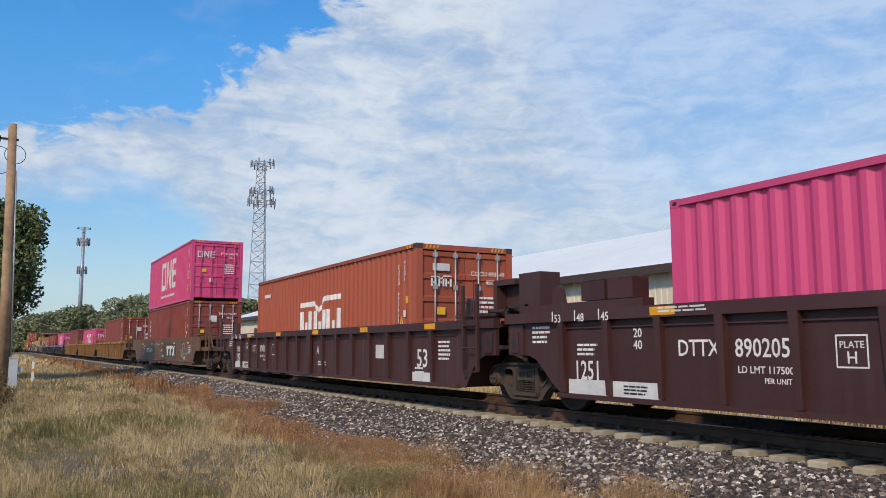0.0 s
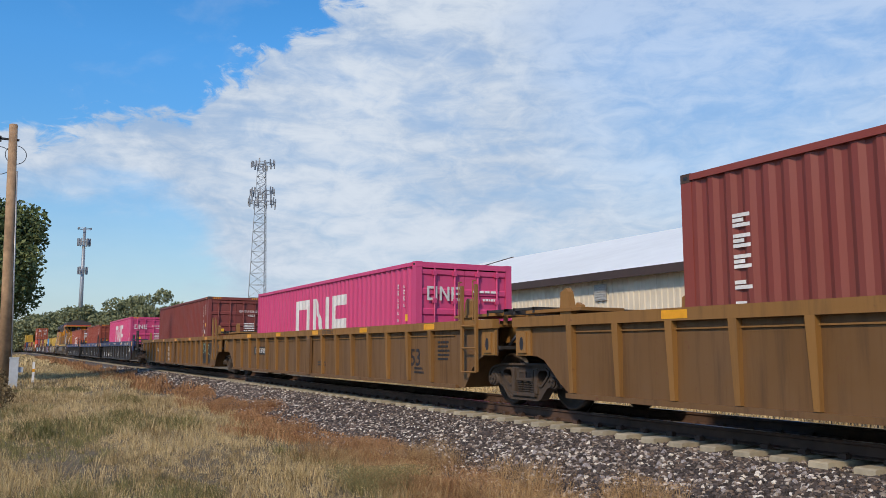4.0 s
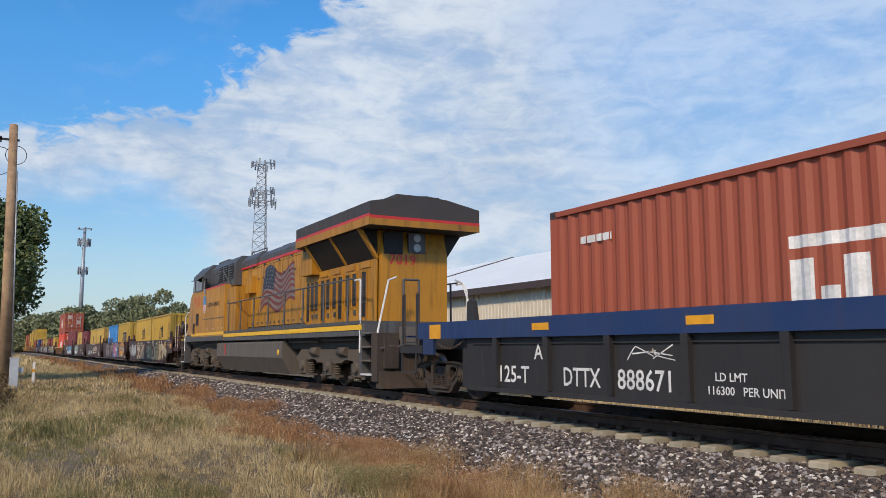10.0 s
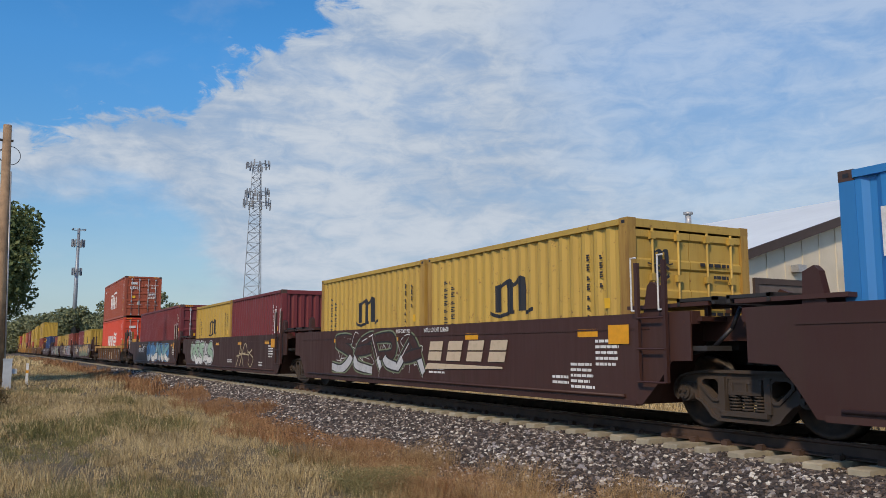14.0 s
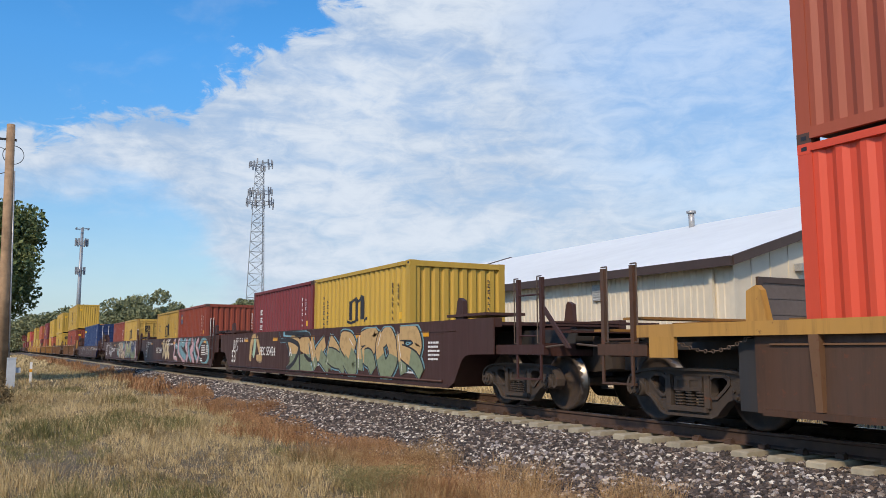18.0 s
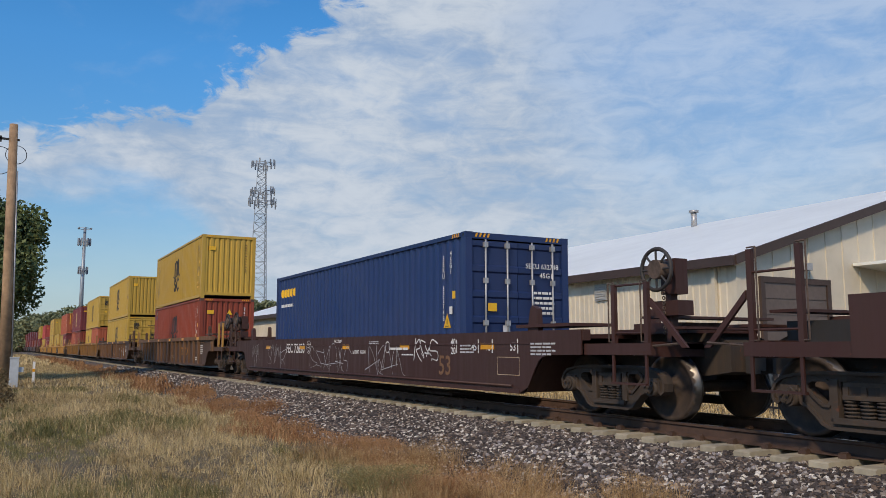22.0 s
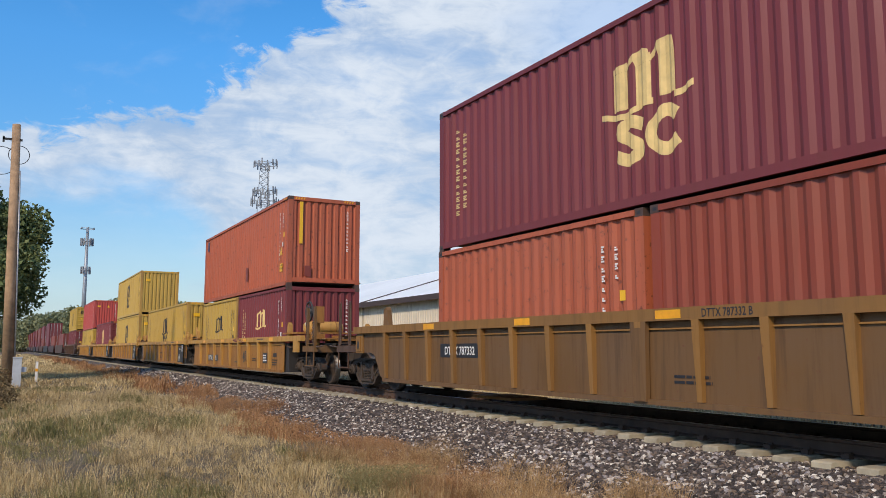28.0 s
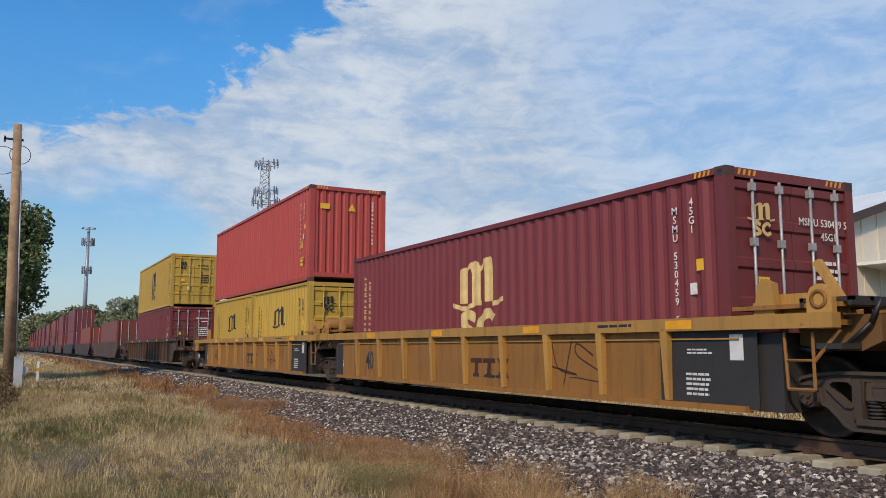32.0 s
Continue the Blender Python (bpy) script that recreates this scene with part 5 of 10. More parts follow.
def tufts(rng, n, per, xr, yr, zf, h, w, spread, keep=None):
    """Grass in tussocks: blades that fan out from n centres, tall and short tussocks mixed."""
    cx, cy = rng.uniform(*xr, n), rng.uniform(*yr, n)
    if keep is not None:
        m = keep(cx, cy, rng)
        cx, cy = cx[m], cy[m]
    n = len(cx)
    cz = np.array([zf(a, b) for a, b in zip(cx, cy)])
    th = h * rng.uniform(0.35, 1.15, n) * (0.8 + 0.45 * wave(cx * 0.9 + 2, cy * 1.3))
    ts = spread * rng.uniform(0.5, 1.4, n)
    drift = rng.uniform(-0.35, 0.35, (n, 2)) + (0.25, -0.1)
    i = np.repeat(np.arange(n), per)
    m = len(i)
    off = rng.normal(size=(m, 2)) * ts[i][:, None] * 0.5
    hh = th[i] * rng.uniform(0.45, 1.2, m)
    lean = (off / np.maximum(ts[i], 1e-3)[:, None] * 0.55 + drift[i] + rng.normal(size=(m, 2)) * 0.22) * hh[:, None]
    x, y, z = cx[i] + off[:, 0], cy[i] + off[:, 1], cz[i]
    a = rng.uniform(0, math.tau, m)
    ca, sa = np.cos(a) * w, np.sin(a) * w
    lx, ly = lean[:, 0], lean[:, 1]
    v = np.stack([np.stack([x - ca, y - sa, z - 0.02], 1), np.stack([x + ca, y + sa, z - 0.02], 1),
                  np.stack([x + ca * 0.8 + lx * 0.4, y + sa * 0.8 + ly * 0.4, z + hh * 0.62], 1), np.stack([x - ca * 0.8 + lx * 0.4, y - sa * 0.8 + ly * 0.4, z + hh * 0.62], 1),
                  np.stack([x + lx, y + ly, z + hh], 1)], 1).reshape(-1, 3)
    k = np.arange(m) * 5
    return v, np.stack([k, k + 1, k + 2, k + 3], 1), np.stack([k + 3, k + 2, k + 4], 1)


STRAW = leafy("dry_straw_grass", (0.14, 0.095, 0.04), (0.48, 0.355, 0.165), (0.76, 0.6, 0.33), 0.8, True)
GREEN_GRASS = leafy("dull_green_grass", (0.09, 0.095, 0.035), (0.19, 0.185, 0.07), (0.34, 0.3, 0.13), 0.8, True)
GOLD_WEED = leafy("golden_brown_weeds", (0.2, 0.11, 0.045), (0.4, 0.24, 0.1), (0.6, 0.42, 0.22), 0.85, True)
RUST_WEED = leafy("rust_brown_weeds", (0.14, 0.06, 0.028), (0.31, 0.15, 0.066), (0.47, 0.28, 0.135), 0.85, True)
SAGE_WEED = leafy("grey_green_weeds", (0.12, 0.11, 0.045), (0.22, 0.2, 0.085), (0.36, 0.31, 0.15), 0.85)


BRUSH = leafy("brown_green_brush", (0.09, 0.065, 0.03), (0.19, 0.13, 0.06), (0.32, 0.24, 0.12), 0.85)


def bare(x, y):
    """Bare muddy hollows and thin spots in the grass."""
    hollow = ((x + 12.0) / 1.9) ** 2 + ((y + 8.05) / 0.6) ** 2 < 0.75 + 0.9 * wave(x * 6, y * 7)
    track_edge = (np.abs(y + 4.85 - np.clip((-x - 10) * 0.06, 0, 0.9) + 0.15 * np.sin(x * 0.8)) < 0.26) & (wave(x * 1.3, y) > -0.1) & (x < -9.5)
    return hollow | track_edge


def olive(x, y):
    """Greener swaths of the grass."""
    return (((x + 16.0) / 4.2) ** 2 + ((y + 8.25) / 1.15) ** 2 < 0.75 + 0.5 * wave(x * 2.3, y * 3.1)) | (((x + 21.2) / 2.2) ** 2 + ((y + 6.1) / 0.55) ** 2 < 0.7 + 0.5 * wave(x * 2, y * 4))


def shoulder_z(x, y):
    """Height of ground or ballast shoulder, whichever is higher."""
    k = abs(y)
    bed = -0.26 if k < 1.6 else -0.26 - (k - 1.6) * 0.0714 if k < 1.95 else -0.285 - (k - 1.95) * 0.1919 if k < 3.8 else -0.8
    return max(bed, ground_z(x, y))


def seed_heads(rng, n, xr, yr, h, size, keep):
    """Small flecks of dry seed and leaf held above the ground in soft tufts."""
    x, y = rng.uniform(*xr, n), rng.uniform(*yr, n)
    m = keep(x, y, rng)
    x, y = x[m], y[m]
    n = len(x)
    z = np.array([shoulder_z(a, b) for a, b in zip(x, y)]) + h * np.sqrt(rng.random(n)) * (0.7 + 0.5 * wave(x * 1.7 + 5, y * 2.3))
    c = np.stack([x, y, z], 1)
    u = rng.normal(size=(n, 3))
    u /= np.linalg.norm(u, axis=1)[:, None]
    w = np.cross(u, rng.normal(size=(n, 3)))
    w /= np.linalg.norm(w, axis=1)[:, None]
    k = size * (0.5 + rng.random(n))[:, None]
    v = np.stack([c - u * k, c + w * k * 0.4, c + u * k, c - w * k * 0.4], 1).reshape(-1, 3)
    return v, np.arange(n * 4).reshape(-1, 4), np.zeros((0, 3), int)


rng = np.random.default_rng(11)
near_keep = lambda x, y, r: (y < -4.55 + np.clip((-x - 10) * 0.06, 0, 0.9) - 0.25 * wave(x * 2, y)) & (r.random(len(x)) < 0.8 + 0.2 * wave(x, y)) & (~bare(x, y) | (r.random(len(x)) < 0.3)) & (~olive(x, y) | (r.random(len(x)) < 0.4))
tuft_keep = lambda x, y, r: near_keep(x, y, r) & (r.random(len(x)) < 0.72 + 0.4 * wave(x * 1.9 + 1, y * 2.6))
lawn("dry_grass", "dry straw-coloured autumn grass", [
    blades(rng, 30000, (-16, -7.5), (-11.5, -4.3), ground_z, 0.09, 0.0022, 1.3, near_keep),
    tufts(rng, 2700, 26, (-16, -7.5), (-11.5, -4.3), ground_z, 0.23, 0.0021, 0.1, tuft_keep),
    blades(rng, 24000, (-30, -16), (-11, -3.5), ground_z, 0.12, 0.0042, 1.3, near_keep),
    tufts(rng, 3300, 20, (-30, -16), (-11, -3.5), ground_z, 0.25, 0.004, 0.13, tuft_keep),
    blades(rng, 26000, (-75, -30), (-13, -3.4), ground_z, 0.17, 0.01, 1.2, near_keep),
    tufts(rng, 2600, 13, (-75, -30), (-13, -3.4), ground_z, 0.3, 0.009, 0.22, tuft_keep),
    blades(rng, 16000, (-200, -75), (-26, -3.8), ground_z, 0.35, 0.06, 0.9),
    seed_heads(rng, 40000, (-24, -7.5), (-11.5, -4.6), 0.16, 0.008, near_keep)], STRAW)
green_keep = lambda x, y, r: (y < -4.9) & ((wave(x * 0.7 + 3, y * 0.8) > 0.42) | olive(x, y)) & ~bare(x, y)
lawn("green_grass", "dull green grass tufts among the straw", [
    tufts(rng, 3000, 24, (-16, -7.5), (-11.5, -4.3), ground_z, 0.21, 0.0022, 0.11, green_keep),
    tufts(rng, 5200, 16, (-40, -16), (-11, -4.2), ground_z, 0.22, 0.005, 0.15, green_keep)], GREEN_GRASS)


def weed_patch(n, xr, yr, h, w, keep):
    return blades(rng, n, xr, yr, shoulder_z, h, w, 0.75, keep)


weed_keep = lambda x, y, r: (np.abs(y + 4.35 + 0.35 * np.sin(x * 0.7) - np.clip((-x - 10) * 0.06, 0, 0.9)) < 0.62 + 0.3 * wave(x * 1.6, y * 2)) & (r.random(len(x)) < 0.55 + 0.5 * wave(x * 3, y * 3))
lawn("rust_weeds", "rust-brown dead weeds along the ballast", [
    weed_patch(34000, (-13, -5.5), (-5.6, -3.1), 0.18, 0.002, weed_keep),
    weed_patch(42000, (-28, -13), (-5.6, -2.4), 0.22, 0.004, weed_keep),
    weed_patch(34000, (-75, -28), (-5.6, -2.0), 0.34, 0.013, weed_keep),
    weed_patch(14000, (-140, -75), (-5.8, -1.9), 0.4, 0.04, lambda x, y, r: np.abs(y + 3.6 - 0.3 * np.sin(x * 0.3)) < 0.8),
    seed_heads(rng, 70000, (-13, -5.5), (-5.6, -3.1), 0.2, 0.008, weed_keep),
    seed_heads(rng, 70000, (-30, -13), (-5.6, -2.4), 0.26, 0.016, weed_keep)], RUST_WEED)
front_keep = lambda x, y, r: (r.random(len(x)) < 0.45 + 0.6 * wave(x * 2.2, y * 2.2)) & (y < -3.0 - 0.35 * np.abs(wave(x * 2.9, 2.0 + x)) + 0.1 * (x + 6.5))
lawn("tall_weeds", "tall tangled golden-brown weeds beside the stones", [
    tufts(rng, 700, 34, (-11.5, -5.9), (-5.3, -2.9), shoulder_z, 0.42, 0.0017, 0.12, front_keep),
    seed_heads(rng, 66000, (-10.5, -5.9), (-5.3, -3.0), 0.36, 0.0062, front_keep)], GOLD_WEED)
lawn("green_weeds", "small grey-green weeds at the edge of the stones", [
    tufts(rng, 90, 40, (-9.4, -7.8), (-5.6, -4.6), shoulder_z, 0.34, 0.002, 0.14, lambda x, y, r: ((x + 8.6) / 0.75) ** 2 + ((y + 5.1) / 0.45) ** 2 < 0.4 + 0.6 * r.random(len(x))),
    seed_heads(rng, 15000, (-9.3, -7.9), (-5.5, -4.7), 0.3, 0.008, lambda x, y, r: r.random(len(x)) < 0.5 + 0.5 * wave(x * 2.2, y * 2.2))], SAGE_WEED)
lawn("far_grass", "dry grass on the far side of the track", [blades(rng, 26000, (-40, -4), (3.9, 11.5), ground_z, 0.3, 0.01, 0.8)], STRAW)
shrub = thing("shrub", "brown and green scrubby bush at the pole's foot", "bush", at=pose(-30, -9.6, -0.6))
v, f = leaf_cloud(np.random.default_rng(8), [(0, 0, 0.35, 0.6, 0.7), (-1.0, 0.2, 0.4, 0.6, 0.7), (-2.2, 0.1, 0.45, 0.7, 0.7), (1.2, -0.2, 0.3, 0.5, 0.7), (-3.6, 0.2, 0.45, 0.7, 0.8),
                                             (2.6, 0.35, 0.3, 0.5, 0.7), (4.0, 0.5, 0.28, 0.55, 0.6), (5.6, 0.35, 0.25, 0.5, 0.6), (7.2, 0.3, 0.2, 0.45, 0.6), (3.4, -0.2, 0.35, 0.6, 0.7), (5.0, -0.3, 0.3, 0.6, 0.7)], 20000, 0.035)
ob = new("crown", soup("crown", v, f, BRUSH))
ob.parent = shrub

# ---- stones of the ballast ----
STONE, N, L, P = shade("broken_ballast_stone")
ramp = N.new("ShaderNodeValToRGB")
L.new(N.new("ShaderNodeNewGeometry").outputs["Random Per Island"], ramp.inputs[0])
ramp.color_ramp.interpolation = "CONSTANT"
for k, (at, col) in enumerate(((0.0, (0.016, 0.0125, 0.0115)), (0.24, (0.04, 0.031, 0.028)), (0.46, (0.085, 0.067, 0.058)), (0.65, (0.15, 0.105, 0.075)), (0.77, (0.23, 0.19, 0.155)), (0.85, (0.44, 0.39, 0.33)), (0.945, (0.74, 0.69, 0.6)))):
    e = ramp.color_ramp.elements[k] if k < 2 else ramp.color_ramp.elements.new(at)
    e.position, e.color = at, (*col, 1)
vec = N.new("ShaderNodeTexCoord").outputs["Object"]
none = N.new("ShaderNodeValue").outputs[0]
L.new(mixer(N, L, ranged(N, L, noise4(N, L, vec, none, 60, 4), 0.4, 0.7, 0, 0.5), ramp.outputs[0], (0.12, 0.095, 0.08)), P.inputs["Base Color"])
P.inputs["Roughness"].default_value = 0.85


def stone_shape(seed):
    bm = bmesh.new()
    bmesh.ops.create_icosphere(bm, subdivisions=1, radius=1)
    r = random.Random(seed)
    for v in bm.verts:
        v.co *= r.uniform(0.68, 1.15)
    return bm


base_stones = []
for k in range(6):
    bm = stone_shape(k)
    bm.verts.index_update()
    base_stones.append((np.array([v.co[:] for v in bm.verts]), np.array([[v.index for v in f.verts] for f in bm.faces])))
    bm.free()


def stones(rng, n, xr, yr, size):
    x, y = rng.uniform(*xr, n), rng.uniform(*yr, n)
    vs, fs, base = [], [], 0
    z = np.array([shoulder_z(a, b) for a, b in zip(x, y)])
    on_tie = np.abs((x - TIE_X0 + TIE_STEP / 2) % TIE_STEP - TIE_STEP / 2) < 0.17
    for i in range(n):
        if y[i] > -1.5 and on_tie[i]:
            continue
        V, F = base_stones[i % 6]
        s = size * rng.uniform(0.55, 1.25)
        a, b = rng.uniform(0, 6.28, 2)
        ca, sa, cb, sb = math.cos(a), math.sin(a), math.cos(b), math.sin(b)
        R = np.array([[ca, -sa, 0], [sa, ca, 0], [0, 0, 1]]) @ np.array([[1, 0, 0], [0, cb, -sb], [0, sb, cb]])
        vs.append((V * (s, s * 0.85, s * 0.65)) @ R.T + (x[i], y[i], z[i] + s * 0.18))
        fs.append(F + base)
        base += len(V)
    return np.concatenate(vs).tolist(), np.concatenate(fs).tolist()


srng = np.random.default_rng(21)
for name, n, xr, yr, size in (("near_stones", 26000, (-15, -3.4), (-4.1, -0.95), 0.034), ("middle_stones", 19000, (-30, -15), (-3.6, -0.95), 0.044), ("far_stones", 11000, (-62, -30), (-3.3, -1.0), 0.066)):
    v, f = stones(srng, n, xr, yr, size)
    ob = new(name, soup(name, v, f, STONE))
    ob.parent = ballast
    tagged(ob, "loose grey and white crushed stones", kind="stuff")
STONE_ONE = plain("single_ballast_stone", (0.3, 0.27, 0.26), 0.85, 0, 0.3, 20)
for k in range(120):
    x, y = srng.uniform(-10.5, -5.4), srng.uniform(-3.3, -1.4)
    shaped(("stone", k % 6), "stone", lambda: stone_shape(k % 6), STONE_ONE, ballast, pose(x, y, shoulder_z(x, y) + 0.015, *srng.uniform(0, 360, 3)) @ Matrix.Diagonal((0.042, 0.036, 0.028, 1)))

# ---- signs, logos and spray paint ----
def flat(bm, pts, z=0.0):
    bm.faces.new([bm.verts.new((x, y, z)) for x, y in pts])
    return bm


def rect(bm, x0, x1, y0, y1, z=0.0):
    return flat(bm, [(x0, y0), (x1, y0), (x1, y1), (x0, y1)], z)


def frame_shape(bm, w, h, t):
    rect(bm, -w / 2, w / 2, -h / 2, -h / 2 + t)
    rect(bm, -w / 2, w / 2, h / 2 - t, h / 2)
    rect(bm, -w / 2, -w / 2 + t, -h / 2 + t, h / 2 - t)
    rect(bm, w / 2 - t, w / 2, -h / 2 + t, h / 2 - t)
    return bm


def disc(bm, x, y, r, n=20, z=0.0, squash=1.0):
    return flat(bm, [(x + r * math.cos(k * math.tau / n), y + r * squash * math.sin(k * math.tau / n)) for k in range(n)], z)


def hoop(bm, x, y, r, t, a0=0.0, a1=math.tau, n=18, z=0.0):
    pts = [(math.cos(a0 + (a1 - a0) * k / n), math.sin(a0 + (a1 - a0) * k / n)) for k in range(n + 1)]
    for (c0, s0), (c1, s1) in zip(pts, pts[1:]):
        flat(bm, [(x + (r - t) * c0, y + (r - t) * s0), (x + r * c0, y + r * s0), (x + r * c1, y + r * s1), (x + (r - t) * c1, y + (r - t) * s1)], z)
    return bm


def block_logo():
    """Square ring, slanted block between two bars, three bars: 4.1 m by 1.5 m."""
    bm = bmesh.new()
    t = 0.27
    for x0, x1, y0, y1 in ((-2.0, -0.76, -0.76, -0.76 + t), (-2.0, -0.76, 0.76 - t, 0.76), (-2.0, -2.0 + t, -0.49, 0.49), (-0.76 - t, -0.76, -0.49, 0.49), (-0.47, -0.2, -0.76, 0.76), (0.48, 0.74, -0.76, 0.76), (0.98, 2.07, 0.49, 0.76), (0.98, 2.07, -0.13, 0.14), (0.98, 2.07, -0.76, -0.49), (0.98, 1.25, -0.49, -0.13), (0.98, 1.25, 0.14, 0.49)):
        rect(bm, x0, x1, y0, y1)
    flat(bm, [(-0.2, 0.76), (-0.18, 0.3), (0.46, -0.7), (0.48, -0.3)], 0.001)
    return bm


def wave_logo():
    """Row of upright bars under a broken roof line: 3.2 m by 1.5 m."""
    bm = bmesh.new()
    for x0, x1 in ((-1.6, -1.3), (-0.95, -0.65), (-0.45, -0.17), (0.2, 0.48), (0.62, 0.9), (1.3, 1.6)):
        rect(bm, x0, x1, -0.75, 0.3)
    for x in (-1.12, 0.02, 1.1):
        rect(bm, x - 0.12, x + 0.12, -0.36, -0.08)
    rect(bm, -1.6, -0.4, 0.45, 0.62)
    flat(bm, [(-0.4, 0.45), (-0.4, 0.62), (0.0, 0.34), (0.0, 0.17)])
    flat(bm, [(0.0, 0.17), (0.0, 0.34), (0.4, 0.75), (0.4, 0.58)])
    rect(bm, 0.4, 1.6, 0.58, 0.75)
    return bm


def stripe_logo():
    """Leaning bars and a flag of wavy strips: 4.8 m by 1.1 m."""
    bm = bmesh.new()
    lean = 0.22
    for x in (-2.4, -1.85, -1.45, -1.1, -0.75, -0.35, 0.0, 0.35):
        flat(bm, [(x, -0.5), (x + 0.24, -0.5), (x + 0.24 + lean, 0.3), (x + lean, 0.3)])
    flat(bm, [(-2.2, -0.2), (-1.7, -0.2), (-1.65, -0.02), (-2.15, -0.02)])
    for k in range(4):
        y = -0.5 + k * 0.27
        for a in range(6):
            x0, x1 = 0.85 + a * 0.24 + k * 0.07, 0.85 + (a + 1) * 0.24 + k * 0.07
            w0, w1 = 0.06 * math.sin(a * 1.2), 0.06 * math.sin((a + 1) * 1.2)
            flat(bm, [(x0, y + w0), (x1, y + w1), (x1, y + 0.18 + w1), (x0, y + 0.18 + w0)])
    return bm


def arch_logo(lower=True, size=1.0):
    """Three pillars under a double arch with a foot stroke, and below it two open rings: 1.8 m by 1.6 m."""
    bm = bmesh.new()
    for x in (-0.66, -0.17, 0.32):
        rect(bm, x, x + 0.3, -0.06, 0.51)
    for x, y in ((-0.66, 0.0), (-0.17, 0.03)):
        flat(bm, [(x, 0.51), (x + 0.3, 0.51), (x + 0.46, 0.6), (x + 0.49, 0.51), (x + 0.79, 0.51), (x + 0.76, 0.69 + y), (x + 0.64, 0.74 + y), (x + 0.46, 0.71 + y), (x + 0.3, 0.6), (x + 0.3, 0.64), (x, 0.6)], 0.001 + abs(x) * 0.002)
    for n, x0, x1, y0 in ((6, -0.94, 0.16, -0.16), (3, 0.6, 0.94, -0.1)):
        w = lambda q: y0 + 0.05 * math.sin(q * 6 + 1.2)
        for a in range(n):
            xa, xb = x0 + (x1 - x0) * a / n, x0 + (x1 - x0) * (a + 1) / n
            flat(bm, [(xa, w(xa)), (xb, w(xb)), (xb, w(xb) + 0.09), (xa, w(xa) + 0.09)], 0.004)
    if lower:
        ribbon(bm, [(-0.06, -0.36), (-0.3, -0.27), (-0.54, -0.38), (-0.32, -0.53), (-0.1, -0.7), (-0.34, -0.82), (-0.6, -0.72)], 0.19, 0.0, taper=0.95)
        ribbon(bm, [(0.62, -0.38), (0.4, -0.27), (0.13, -0.46), (0.15, -0.66), (0.4, -0.81), (0.64, -0.7)], 0.19, 0.0, taper=0.95)
    for v in bm.verts:
        v.co *= size
    return bm


def round_logo():
    """Five fat dots in a row, 1.45 m wide."""
    bm = bmesh.new()
    for k in range(5):
        disc(bm, -0.58 + k * 0.29, 0, 0.13)
    return bm


DULL_GREY = plain("pale_grey_decal", (0.62, 0.62, 0.6), 0.5, 0, 0.1)


def fold_depth(x, length):
    """How far the folded side of a container lies behind its outer face at x."""
    run_ = length - 0.36
    p = run_ / max(1, round(run_ / 0.2785))
    u, slope = (x + run_ / 2) % p, 0.245 * p
    if u < 0.072:
        return 0.0
    return 0.036 * min(1.0, (u - 0.072) / slope, (p - u) / slope)


def painted(bm, length, x0=0.0):
    """Lays flat shapes onto the folds of a container's side."""
    run_ = length - 0.36
    p = run_ / max(1, round(run_ / 0.2785))
    lo, hi = min(v.co.x for v in bm.verts) + x0, max(v.co.x for v in bm.verts) + x0
    for i in range(int(run_ / p) + 1):
        for u in (0, 0.072, 0.072 + 0.245 * p, p - 0.245 * p):
            x = -run_ / 2 + i * p + u
            if lo < x < hi:
                bmesh.ops.bisect_plane(bm, geom=bm.verts[:] + bm.edges[:] + bm.faces[:], plane_co=(x - x0, 0, 0), plane_no=(1, 0, 0))
    for v in bm.verts:
        v.co.z += 0.003 - fold_depth(v.co.x + x0, length)
    return bm


def logo(c, key, make, material, z, x=0.0, label="logo of plain shapes", length=12.192):
    return shaped((key, length), "logo", lambda: painted(make(), length, x), material, c, on_side(x, -CW + 0.012, z), label)


def glyphs(n, h, w, seed):
    """A column of n signs too small to read, each as two or three short plain bars."""
    rnd = random.Random(seed)
    bm = bmesh.new()
    cell = h / n
    for i in range(n):
        y = h / 2 - (i + 1) * cell
        for k in range(2 + rnd.randrange(2)):
            rect(bm, -w / 2, w / 2 - (w * 0.35 if k == 1 else 0), y + k * cell * 0.24, y + k * cell * 0.24 + cell * 0.18)
    return bm


